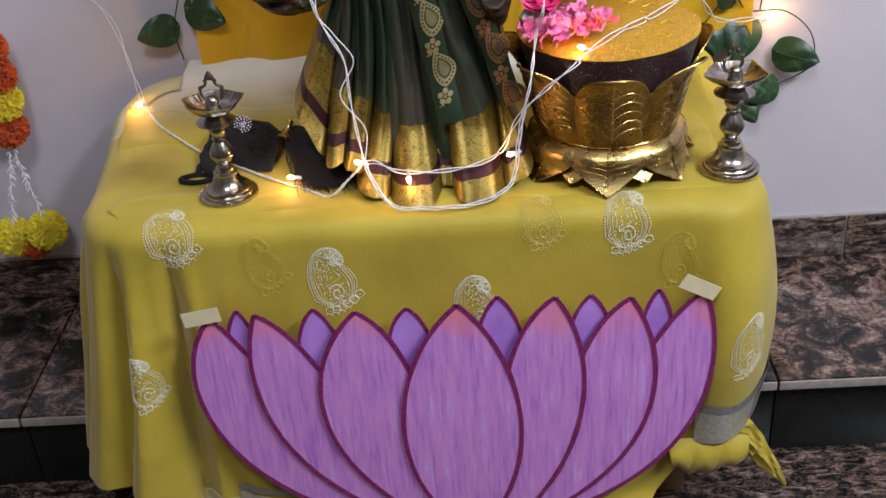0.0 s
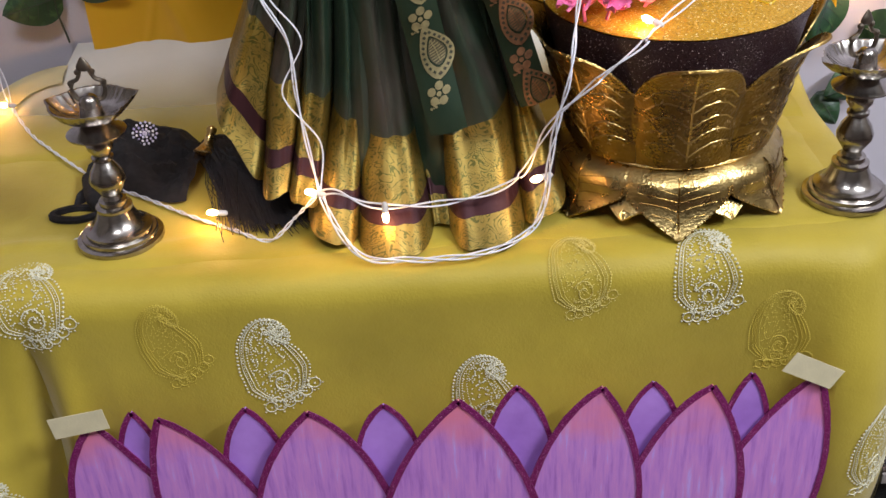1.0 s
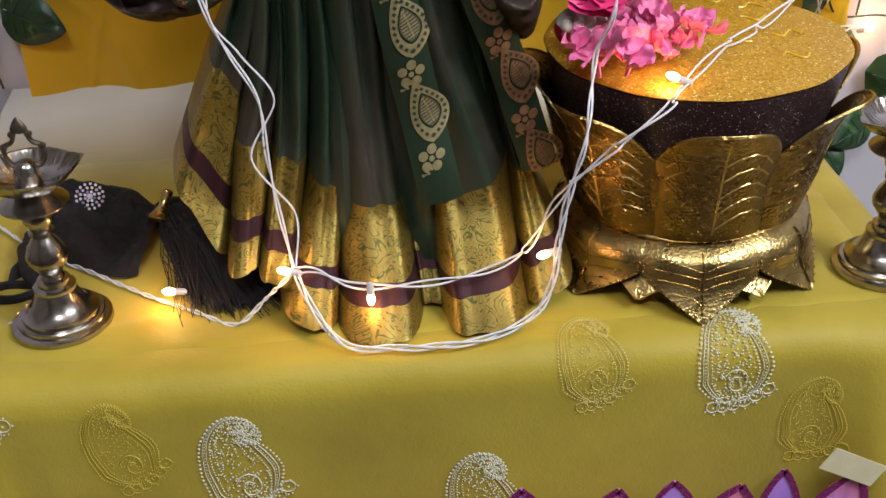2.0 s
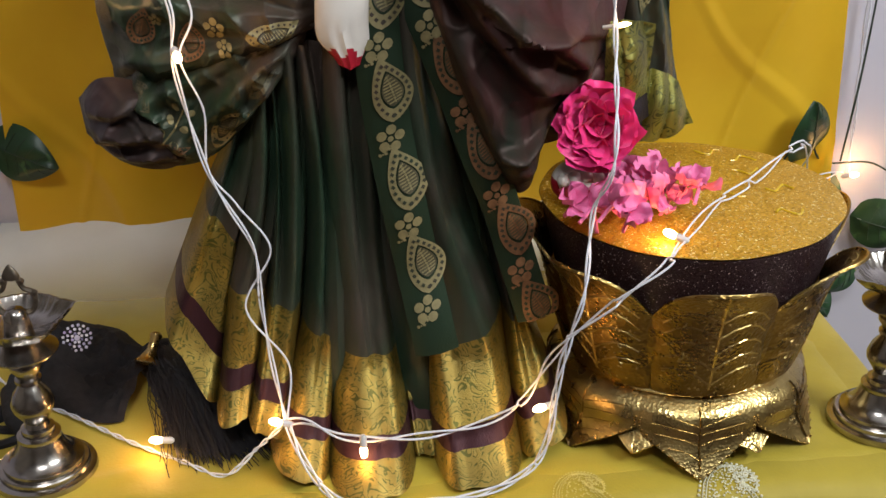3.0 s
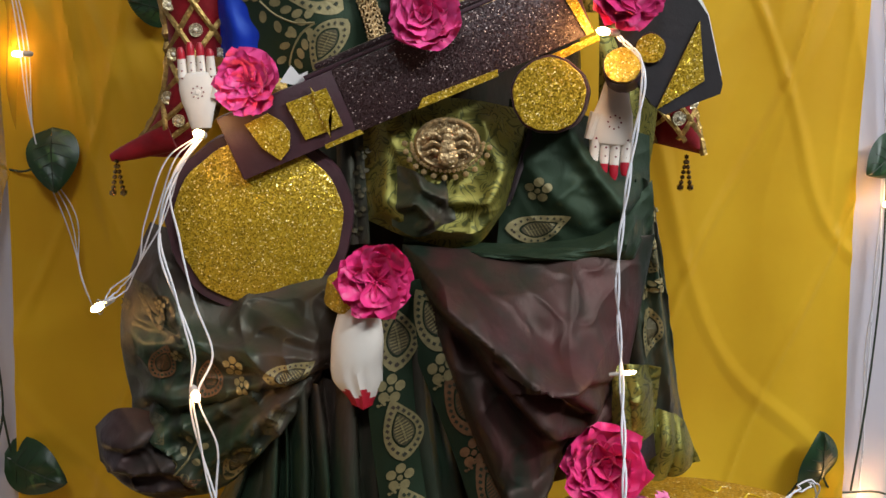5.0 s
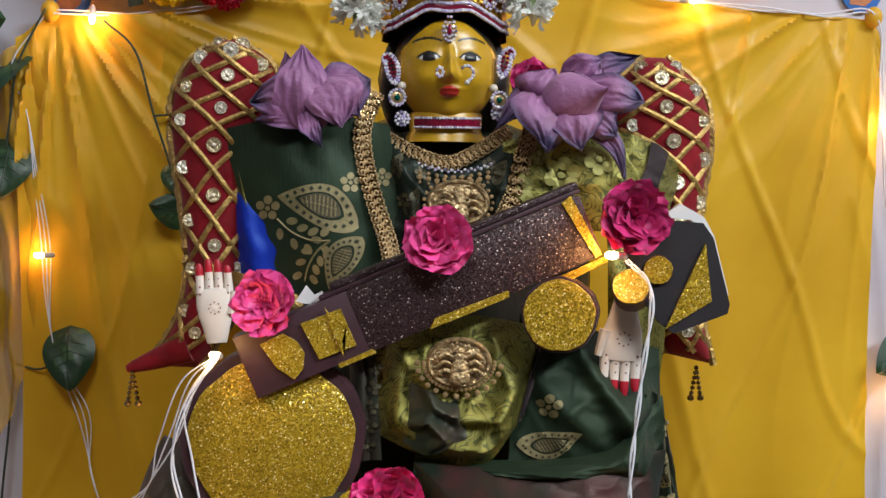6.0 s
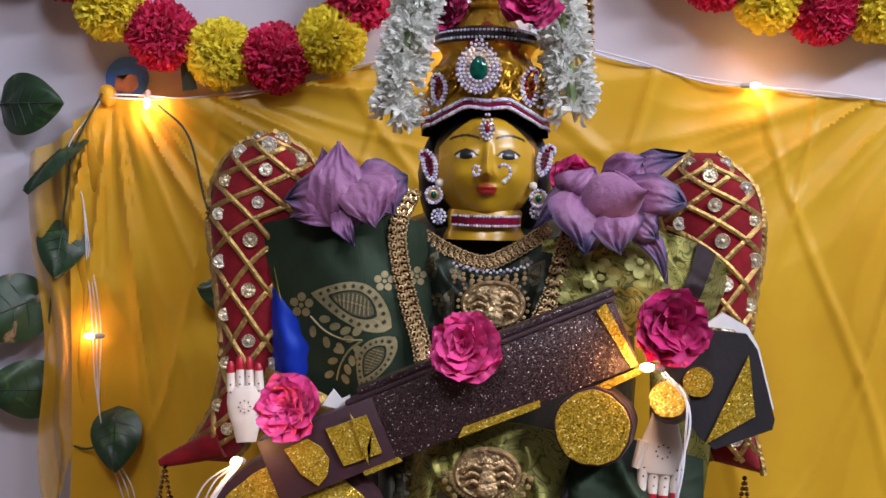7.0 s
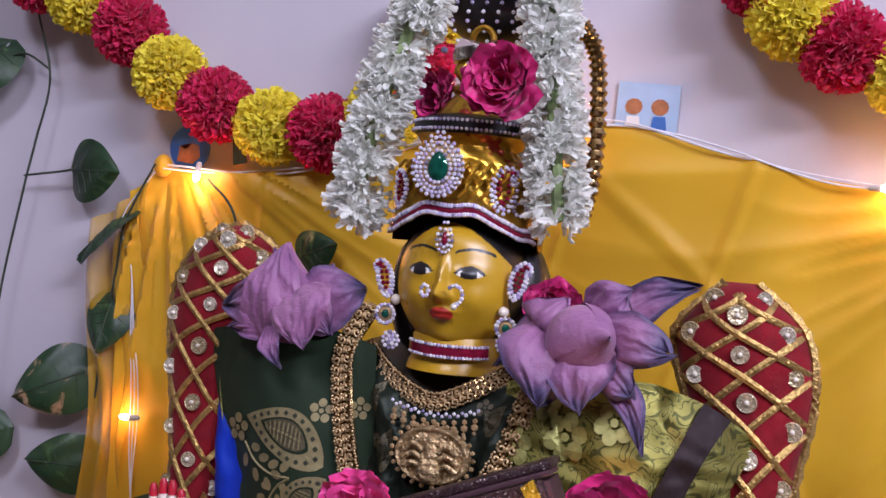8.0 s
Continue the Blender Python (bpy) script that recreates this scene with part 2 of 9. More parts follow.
def lathe(profile, m=None, seg=32, ripple=None):
    """A turned body from (radius, height) pairs; ripple(angle, k) scales the radius."""
    bm = bmesh.new()
    m = m or Matrix.Identity(4)
    rings = []
    for k, (r, z) in enumerate(profile):
        ring = []
        for i in range(seg):
            a = 2 * math.pi * i / seg
            q = r * (ripple(a, k) if ripple else 1)
            ring.append(bm.verts.new(m @ Vector((q * math.cos(a), q * math.sin(a), z))))
        rings.append(ring)
    for a, b in zip(rings, rings[1:]):
        for i in range(seg):
            bm.faces.new((a[i], a[(i + 1) % seg], b[(i + 1) % seg], b[i]))
    bm.faces.new(rings[0])
    bm.faces.new(rings[-1])
    return bm


def curve_points(pts, n=8):
    """Catmull-Rom through the points."""
    p = [Vector(q) for q in pts]
    p = [2 * p[0] - p[1]] + p + [2 * p[-1] - p[-2]]
    out = []
    for i in range(1, len(p) - 2):
        for k in range(n):
            t = k / n
            a, b, c, d = p[i - 1 : i + 3]
            out.append(0.5 * (2 * b + (c - a) * t + (2 * a - 5 * b + 4 * c - d) * t * t + (3 * b - a - 3 * c + d) * t ** 3))
    out.append(p[-2])
    return out


def tube(pts, radius, sides=6, dst=None, caps=True):
    """A round cord along the points; radius may be a function of 0..1."""
    bm = dst or bmesh.new()
    rings = []
    up = Vector((0, 0, 1))
    n = len(pts)
    for i, p in enumerate(pts):
        d = (pts[min(i + 1, n - 1)] - pts[max(i - 1, 0)])
        d = d.normalized() if d.length else Vector((0, 0, 1))
        s = d.cross(up)
        if s.length < 0.05:
            s = d.cross(Vector((0, 1, 0)))
        s.normalize()
        w = s.cross(d)
        r = radius(i / max(1, n - 1)) if callable(radius) else radius
        rings.append([bm.verts.new(p + (s * math.cos(2 * math.pi * k / sides) + w * math.sin(2 * math.pi * k / sides)) * r) for k in range(sides)])
    for a, b in zip(rings, rings[1:]):
        for k in range(sides):
            bm.faces.new((a[k], a[(k + 1) % sides], b[(k + 1) % sides], b[k]))
    if caps:
        bm.faces.new(rings[0])
        bm.faces.new(rings[-1])
    return bm


def sheet(f, nu, nv, thick=0.0):
    """The surface f(u, v), u and v from 0 to 1; thick gives it a back."""
    bm = bmesh.new()
    g = [[bm.verts.new(f(i / nu, j / nv)) for i in range(nu + 1)] for j in range(nv + 1)]
    for j in range(nv):
        for i in range(nu):
            bm.faces.new((g[j][i], g[j][i + 1], g[j + 1][i + 1], g[j + 1][i]))
    if thick:
        bmesh.ops.recalc_face_normals(bm, faces=bm.faces)
        bmesh.ops.solidify(bm, geom=bm.faces[:], thickness=thick)
    return bm


def ball(c, r, sub=2, squash=(1, 1, 1), dst=None):
    bm = bmesh.new() if dst is None else dst
    bmesh.ops.create_icosphere(bm, subdivisions=sub, radius=r, matrix=Matrix.Translation(c) @ Matrix.Diagonal((*squash, 1)))
    return bm


def plate(outline, m, thick, inset=0.0):
    """A flat board: the closed outline (x, y) raised by thick along the local z of m."""
    bm = bmesh.new()
    lo = [bm.verts.new(m @ Vector((x, y, 0))) for x, y in outline]
    hi = [bm.verts.new(m @ Vector((x, y, thick))) for x, y in outline]
    n = len(lo)
    bm.faces.new(list(reversed(lo)))
    top = bm.faces.new(hi)
    for i in range(n):
        bm.faces.new((lo[i], lo[(i + 1) % n], hi[(i + 1) % n], hi[i]))
    if inset:
        bmesh.ops.bevel(bm, geom=list(top.edges), offset=inset, segments=1, affect="EDGES")
    bmesh.ops.triangulate(bm, faces=[f for f in bm.faces if len(f.verts) > 4])
    return bm


def smooth_step(a, b, x):
    t = max(0.0, min(1.0, (x - a) / (b - a)))
    return t * t * (3 - 2 * t)


def mixed(a, b, t):
    return a + (b - a) * t


def wobble(x, y, z=0.0):
    return noise.noise(Vector((x, y, z)))


def crumple(x, z, seed=0.0):
    """Ridged noise: soft cloth with sharp creases."""
    a = 1 - 2 * abs(wobble(x, z, seed))
    b = 1 - 2 * abs(wobble(x * 2.3 + 4, z * 2.3, seed + 3))
    return a * a * a + 0.45 * b * b * b


def ridge(x, k=3.0):
    """Rounded folds with sharp valleys."""
    return abs(math.sin(x)) ** (1 / k) if k > 1 else abs(math.sin(x))


def upright(c, scale=1.0, spin=0.0):
    """Local x to the right, local y up, local z towards the front, at c."""
    return Matrix.Translation(c) @ Matrix(((1, 0, 0, 0), (0, 0, -1, 0), (0, 1, 0, 0), (0, 0, 0, 1))) @ pose(0, 0, 0, 0, 0, spin) @ Matrix.Scale(scale, 4)


# ---------------------------------------------------------------- room
WALL_Y, TABLE_Z, STEP_Y, STEP_Z = 0.5376, 0.5544, 0.19, 0.152
tagged(part("wall_back", box(-2.3, 2.3, WALL_Y, WALL_Y + 0.15, -0.1, 2.8), M_WALL, smooth=False), "plain lilac-white painted plaster wall", "wall", kind="structure")
# unseen walls added to close the room; their dark tan lowers the ambient light
tagged(part("wall_left", box(-2.45, -2.3, -3.2, WALL_Y + 0.15, -0.1, 2.8), M_WALL_UNSEEN, smooth=False), "plain unseen side wall, dark tan to dim bounced light", "wall", kind="structure")
tagged(part("wall_right", box(2.3, 2.45, -3.2, WALL_Y + 0.15, -0.1, 2.8), M_WALL_UNSEEN, smooth=False), "plain unseen side wall, dark tan to dim bounced light", "wall", kind="structure")
tagged(part("wall_front", box(-2.45, 2.45, -3.35, -3.2, -0.1, 2.8), M_WALL_UNSEEN, smooth=False), "plain unseen front wall, dark tan to dim bounced light", "wall", kind="structure")
tagged(part("ceiling", box(-2.45, 2.45, -3.35, WALL_Y + 0.15, 2.8, 2.9), M_CEIL, smooth=False), "plain white ceiling", "ceiling", kind="structure")
floor = tagged(part("floor", box(-2.3, 2.3, -3.2, STEP_Y + 0.02, -0.1, -0.006), M_GROUT, smooth=False), "speckled brown granite floor", "floor", kind="structure")
step = tagged(part("step", box(-2.3, 2.3, STEP_Y + 0.012, WALL_Y, -0.006, STEP_Z - 0.02), M_GROUT, smooth=False), "granite step with a black stone riser", "step", kind="structure")
baseboard = tagged(part("baseboard", box(-2.3, 2.3, WALL_Y - 0.008, WALL_Y, STEP_Z - 0.02, 0.234), M_GROUT, smooth=False), "brown granite skirting along the wall", "skirting", kind="structure")


# ---------------------------------------------------------------- table with its saree
TX0, TX1, TY0, TY1 = -0.525, 0.365, 0.055, 0.52
table = thing("table", (-0.08, 0.25, 0), "low wooden table under a yellow saree", "table")
part("tabletop", box(TX0 + 0.105, TX1 - 0.04, TY0 + 0.04, TY1 - 0.07, TABLE_Z - 0.04, TABLE_Z - 0.008, 0.004), M_WOOD, table)
for lx in (TX0 + 0.09, TX1 - 0.09):
    part("leg", box(lx - 0.02, lx + 0.02, TY0 + 0.05, TY0 + 0.09, 0, TABLE_Z - 0.04, 0.003), M_WOOD, table)
    part("leg", box(lx - 0.02, lx + 0.02, TY1 - 0.09, TY1 - 0.05, STEP_Z, TABLE_Z - 0.04, 0.003), M_WOOD, table)


# stone pieces: floor slabs, step treads, risers, skirting
for x0, x1 in ((-2.3, -0.752), (-0.75, 0.448), (0.45, 1.598), (1.6, 2.3)):
    part("tread_slab", box(x0, x1 - 0.002, STEP_Y - 0.012, WALL_Y - 0.009, STEP_Z - 0.02, STEP_Z, 0.0025), M_GRANITE, step)
    part("riser_slab", box(x0, x1 - 0.001, STEP_Y, STEP_Y + 0.012, 0.001, STEP_Z - 0.021, 0.001), M_BLACK_STONE, step)
    part("nosing", box(x0, x1 - 0.002, STEP_Y - 0.016, STEP_Y - 0.0125, STEP_Z - 0.018, STEP_Z - 0.003, 0.001), M_GROUT, step)
for x0, x1 in ((-2.3, -1.202), (-1.2, -0.602), (-0.6, 0.648), (0.65, 1.598), (1.6, 2.3)):
    part("skirting_tile", box(x0, x1 - 0.003, WALL_Y - 0.014, WALL_Y - 0.0085, STEP_Z + 0.002, 0.233, 0.0015), M_GRANITE, baseboard)
for x0, x1 in ((-2.3, -1.202), (-1.2, -0.102), (-0.1, 0.998), (1.0, 2.3)):
    for y0, y1 in ((-3.2, -1.602), (-1.6, -0.602), (-0.6, STEP_Y + 0.011)):
        part("floor_slab", box(x0, x1 - 0.002, y0, y1 - 0.002, -0.006, 0.0, 0.001), M_GRANITE_FLOOR, floor)

# the drape: a is the length along the table's rim, d the length down from the rim
CL, CR, CF = -0.540, 0.372, 0.040
RL, RR, ROLL = 0.10, 0.07, 0.028
RB = 0.10
AB = RB * math.pi / 2
A0 = AB + 0.25
A1 = A0 + RL * math.pi / 2
A2 = A1 + (CR - RR) - (CL + RL)
A3 = A2 + RR * math.pi / 2
A4 = A3 + 0.36


def left_edge(y):
    """The cloth's left edge, which spreads a little towards the wall."""
    return CL - 0.026 * smooth_step(0.14, 0.42, y)


def hump(y):
    """The bedding under the cloth rises at the wall."""
    return 0.050 * smooth_step(0.34, 0.53, y)


def rim(a):
    """The rim's place and its outward direction at the length a."""
    if a < AB:
        t = (AB - a) / RB
        return Vector((left_edge(0.44) + RB - RB * math.cos(t), CF + RL + 0.25 + RB * math.sin(t), 0)), Vector((-math.cos(t), math.sin(t), 0))
    if a < A0:
        return Vector((left_edge(CF + RL + A0 - a), CF + RL + (A0 - a), 0)), Vector((-1, 0, 0))
    if a < A1:
        t = (a - A0) / RL
        return Vector((CL + RL - RL * math.cos(t), CF + RL - RL * math.sin(t), 0)), Vector((-math.cos(t), -math.sin(t), 0))
    if a < A2:
        return Vector((CL + RL + a - A1, CF, 0)), Vector((0, -1, 0))
    if a < A3:
        t = (a - A2) / RR
        return Vector((CR - RR + RR * math.sin(t), CF + RR - RR * math.cos(t), 0)), Vector((math.sin(t), -math.cos(t), 0))
    return Vector((CR, CF + RR + a - A3, 0)), Vector((1, 0, 0))


def fold(a, k):
    """How far the folds stand out; k runs from 0 at the rim to 1 at the hem."""
    left = 1 - smooth_step(A1 + 0.0, A1 + 0.10, a)
    out = 1 - smooth_step(A1 - 0.09, A1 + 0.03, a)
    right = smooth_step(A2 - 0.05, A2 + 0.03, a)
    w = (0.046 * (abs(math.sin(a * 54 + 0.9 * math.sin(a * 17) + 1.2 * k)) ** 0.7 - 0.85) + 0.006 * math.sin(a * 155 + 3 * k)) * left + 0.007 * math.sin(a * 48 + 1 + 0.6 * k) * right
    mid = 0.0035 * math.sin(a * 19 + 2 * k) + 0.004 * wobble(a * 8, k * 3, 2)
    flare = out * (0.10 * k ** 1.1) + right * 0.034 * math.sin(min(1, k * 1.15) * math.pi)
    return w * smooth_step(0.02, 0.35, k) + mid * smooth_step(0.05, 0.4, k) + flare + 0.006 * k


def drape(a, d, drop=0.53, lift=0.0):
    p, n = rim(a)
    arc = ROLL * math.pi / 2
    k = max(0.0, d) / drop
    if d < 0:
        q, z = -ROLL + d, TABLE_Z
    elif d < arc:
        q, z = -ROLL + ROLL * math.sin(d / ROLL), TABLE_Z - ROLL + ROLL * math.cos(d / ROLL)
    else:
        q, z = 0.0, TABLE_Z - ROLL - (d - arc)
    f = fold(a, k)
    z += 0.0012 * wobble(p.x * 14, p.y * 14, d * 9) + lift + hump((p + n * q).y) * (1 - k)
    return p + n * (q + f) + Vector((0, 0, max(z, 0.004 + 0.003 * math.sin(a * 40))))


def hem(a):
    """Length of cloth below the rim: it pools on the floor at one end and is gathered up at the other."""
    return mixed(mixed(0.445, 0.60, smooth_step(A0 + 0.06, A1 + 0.12, a)), 0.425, smooth_step(A2 - 0.14, A2 - 0.01, a)) + 0.012 * math.sin(a * 21)


saree_cloth = thing("saree_tablecloth", (-0.08, 0.06, TABLE_Z), "yellow organza saree with beaded paisleys draped over the table", "tablecloth")


def rim_sheet(u, v):
    a = mixed(AB + 0.04, A4, u)
    d = mixed(-0.030, hem(a), v)
    p = drape(a, d)
    if d > 0.5:
        p += rim(a)[1] * (d - 0.5) * 0.6
    return p


part("skirt_drop", sheet(rim_sheet, 300, 60), M_SAREE, saree_cloth, "folded yellow drop hanging to the floor")


def in_rim(x, y, g):
    """Pulls a point of the table's top to inside the rounded rim."""
    x = max(left_edge(y) + g, min(CR - g, x))
    if x < left_edge(0.44) + RB and y > CF + RL + 0.25:
        c = Vector((left_edge(0.44) + RB, CF + RL + 0.25))
        e = Vector((x, y)) - c
        if e.length > RB - g:
            e *= (RB - g) / e.length
            return c.x + e.x, c.y + e.y
    if x < CL + RL:
        c = Vector((CL + RL, CF + RL))
        e = Vector((x, y)) - c
        if y < CF + RL and e.length > RL - g:
            e *= (RL - g) / e.length
            return c.x + e.x, c.y + e.y
    if x > CR - RR:
        c = Vector((CR - RR, CF + RR))
        e = Vector((x, y)) - c
        if y < CF + RR and e.length > RR - g:
            e *= (RR - g) / e.length
            return c.x + e.x, c.y + e.y
    return x, max(CF + g, y)


def saree_top(u, v):
    x, y = in_rim(mixed(CL - 0.03, CR, u), mixed(CF, 0.325 + 0.014 * wobble(u * 9, 1), v), ROLL + 0.003)
    tuck = 0.006 * (1 - smooth_step(0.0, 0.018, min(y - CF, x - left_edge(y), CR - x) - ROLL - 0.002))
    calm = 1 - smooth_step(0.24, 0.285, y)
    return Vector((x, y, TABLE_Z + 0.0015 + hump(y) - tuck + 0.0016 * wobble(x * 18, y * 14, 3) + calm * (0.0030 * max(0, wobble(x * 14 + 5 * y, y * 6, 7)) + 0.0025 * max(0, 1 - abs(math.sin(x * 5.2 - y * 9 + 1.5 * wobble(x * 4, y * 4, 9))) * 9))))


def thin_edge():
    """The saree where it thins out over the white sheet: more of the sheet shows towards the wall."""
    bm = bmesh.new()
    lay = bm.verts.layers.float.new("thin")
    g = []
    for j in range(31):
        row = []
        for i in range(111):
            u, v = i / 110, j / 30
            x, y = in_rim(mixed(CL - 0.02, CR, u), mixed(0.280, 0.500, v), ROLL - 0.004)
            q = bm.verts.new((x, y, TABLE_Z - 0.0030 + 0.0078 * smooth_step(0.0, 0.16, v) + hump(y) + 0.0010 * wobble(x * 14, y * 14)))
            q[lay] = max(0.0, min(1.0, 1.05 * smooth_step(0.12, 0.95, v) + 0.25 * wobble(x * 6, y * 5, 4) * v))
            row.append(q)
        g.append(row)
    for j in range(30):
        for i in range(110):
            bm.faces.new((g[j][i], g[j][i + 1], g[j + 1][i + 1], g[j + 1][i]))
    return bm


M_THIN = sheer("yellow_organza_thin", M_SAREE, 0.5)
thin = M_THIN.node_tree.nodes.new("ShaderNodeAttribute")
thin.attribute_name = "thin"
mixer = M_THIN.node_tree.nodes["Material Output"].inputs[0].links[0].from_node
M_THIN.node_tree.links.new(thin.outputs["Fac"], mixer.inputs[0])
part("top_sheet", sheet(saree_top, 110, 50), M_SAREE, saree_cloth)
part("sheer_edge", thin_edge(), M_THIN, saree_cloth, "single sheer layer of the saree")
under = thing("white_sheet", (-0.08, 0.4, TABLE_Z), "plain white cotton sheet under the saree", "sheet")


def under_top(u, v):
    x, y = in_rim(mixed(CL - 0.03, CR, u), mixed(CF, WALL_Y - 0.012, v), ROLL + 0.003)
    return Vector((x, y, TABLE_Z - 0.0035 + hump(y) + 0.002 * wobble(x * 10, y * 12)))


part("sheet_top", sheet(under_top, 80, 40), M_WHITE_CLOTH, under)


def under_side(u, v):
    a = mixed(0.0, AB + 0.05, u)
    return drape(a, mixed(-0.020, 0.40, v)) + Vector((0, 0, 0.001))


part("corner_drop", sheet(under_side, 24, 24), mat("cream_layered_cloth", (0.64, 0.57, 0.33), 0.8, var=0.12, scale=10, bump=0.3, bscale=600), saree_cloth)


# beaded paisleys sewn on the saree
def dot(bm, c, n, r):
    """A low bead on the cloth."""
    t = n.orthogonal().normalized()
    b = n.cross(t)
    ring = [bm.verts.new(c + (t * math.cos(i * math.pi / 3) + b * math.sin(i * math.pi / 3)) * r) for i in range(6)]
    top = bm.verts.new(c + n * r * 0.7)
    for i in range(6):
        bm.faces.new((ring[i], ring[(i + 1) % 6], top))


def mango(f, n, w, h, b):
    """The outline of a mango motif, a round belly whose tip curls over to the side b; f shrinks it towards its spine."""
    sp = curve_points([(0, -1.0, 0), (-0.06 * b, -0.55, 0), (-0.12 * b, -0.12, 0), (-0.14 * b, 0.34, 0), (0.06 * b, 0.74, 0), (0.48 * b, 0.84, 0), (0.80 * b, 0.62, 0), (0.66 * b, 0.36, 0)], 12)
    m = len(sp) - 1
    lo, hi = (1 - f) * 0.24, 1 - (1 - f) * 0.36
    left, right = [], []
    for i in range(n + 1):
        k = mixed(lo, hi, i / n)
        e = (k - lo) / (hi - lo)
        j = min(m - 1, int(k * m))
        p, d = sp[j].lerp(sp[j + 1], k * m - j), (sp[j + 1] - sp[j]).normalized()
        hw = f * (math.sqrt(max(0, 1 - (1 - e / 0.36) ** 2)) if e < 0.36 else mixed(1 - 0.70 * smooth_step(0.34, 0.76, e), 0.13, smooth_step(0.70, 1.0, e)))
        nx, ny = -d.y * hw, d.x * hw
        left.append(((p.x + nx) * w, p.y * h + ny * w))
        right.append(((p.x - nx) * w, p.y * h - ny * w))
    return left + right[::-1][1:-1]


def along(ring, gap):
    """Points at even steps along a closed outline."""
    out, rest = [], 0.0
    for (x0, y0), (x1, y1) in zip(ring, ring[1:] + ring[:1]):
        ln = math.hypot(x1 - x0, y1 - y0)
        while rest < ln:
            out.append((mixed(x0, x1, rest / ln), mixed(y0, y1, rest / ln)))
            rest += gap
        rest -= ln
    return out


def paisley(name, place, w, h, bend, parent, bead=0.0015, thread=None):
    """place(x, y) gives the cloth's point; x across, y up the motif."""
    bm = bmesh.new()

    def put(x, y, r):
        c = place(x, y)
        n = (place(x + 0.003, y) - c).cross(place(x, y + 0.003) - c).normalized()
        if n.y > 0.2 or n.z < -0.2:
            n.negate()
        dot(bm, c + n * 0.0012, n, r)

    b = 1 if bend > 0 else -1
    spine = curve_points([(0.30, 0, -0.80), (0.24, 0, -0.56), (0.12, 0, -0.24), (-0.08, 0, 0.14), (-0.16, 0, 0.48), (-0.02, 0, 0.76), (0.28, 0, 0.80), (0.46, 0, 0.62), (0.40, 0, 0.48)], 8)
    last = len(spine) - 1

    def body(k, q):
        """A point of the mango: k from foot to curled tip, q across from -1 to 1."""
        e = k * last
        i = min(int(e), last - 1)
        p, d = spine[i].lerp(spine[i + 1], e - i), (spine[i + 1] - spine[i]).normalized()
        wd = 0.86 * min(1.0, (k / 0.24 + 0.02)) ** 0.5 * (1 - 0.80 * smooth_step(0.24, 0.80, k))
        return b * w * (p.x - d.z * q * wd), h * (p.z + d.x * q * wd * w / h)

    def rim_line(q, k0=0.0, k1=1.0, steps=44):
        up = [body(mixed(k0, k1, i / steps), q) for i in range(steps + 1)]
        down = [body(mixed(k0, k1, 1 - i / steps), -q) for i in range(steps + 1)]
        return up + down

    def stitch(pts, r):
        """A row of couched thread lying on the cloth."""
        tube([place(x, y) + Vector((0, -0.0008, 0.0006)) for x, y in pts], r, 4, bm, False)

    for q, k0, k1 in ((1.0, 0.0, 1.0), (0.86, 0.04, 0.97)):
        stitch(rim_line(q, k0, k1), bead * 0.34)
    for x, y in along(rim_line(1.14, 0.0, 1.0), bead * 2.6):
        put(x, y, bead * 0.85)
    for q, k0, k1, r in ((0.93, 0.02, 0.98, 0.5), (0.72, 0.08, 0.93, 0.6), (0.50, 0.30, 0.88, 0.5)):
        for x, y in along(rim_line(q, k0, k1), bead * 1.9):
            put(x, y, bead * r)
    # a seed filling in the neck and a curled bud in the foot
    for i in range(330):
        k, q = random.uniform(0.04, 0.90), random.uniform(-0.70, 0.70)
        put(*body(k, q), bead * random.uniform(0.46, 0.72))
    ox, oy = b * w * 0.20, -h * 0.40
    coil = [(ox + b * w * (0.09 + 0.25 * t) * math.cos(8.5 * t + 0.6), oy + h * (0.07 + 0.20 * t) * math.sin(8.5 * t + 0.6)) for t in [i / 40 for i in range(41)]]
    stitch(coil, bead * 0.42)
    for x, y in coil[::2]:
        put(x + random.uniform(-0.0006, 0.0006), y - 0.0014, bead * 0.55)
    # scalloped frond below the foot
    for i in range(6):
        t = i / 5
        cx, cy = b * w * mixed(-0.22, 1.08, t), h * (-0.92 + 0.42 * t * t)
        ring = [(cx + 0.17 * w * math.cos(e), cy + 0.17 * w * math.sin(e)) for e in [0.628 * j for j in range(10)]]
        stitch(ring + ring[:1], bead * 0.4)
        for x, y in ring[::2]:
            put(cx + (x - cx) * 1.3, cy + (y - cy) * 1.3, bead * 0.7)
        put(cx, cy, bead * 0.8)
    return part(name, bm, thread or M_THREAD, parent, "white beaded paisley", smooth=False)


def front_place(x0, d0, spin=0.0, squeeze=1.0):
    a0 = A1 + x0 - (CL + RL)
    c, s = math.cos(radians(spin)), math.sin(radians(spin))
    return lambda x, y: drape(a0 + (c * x - s * y) * squeeze, d0 - (s * x + c * y))


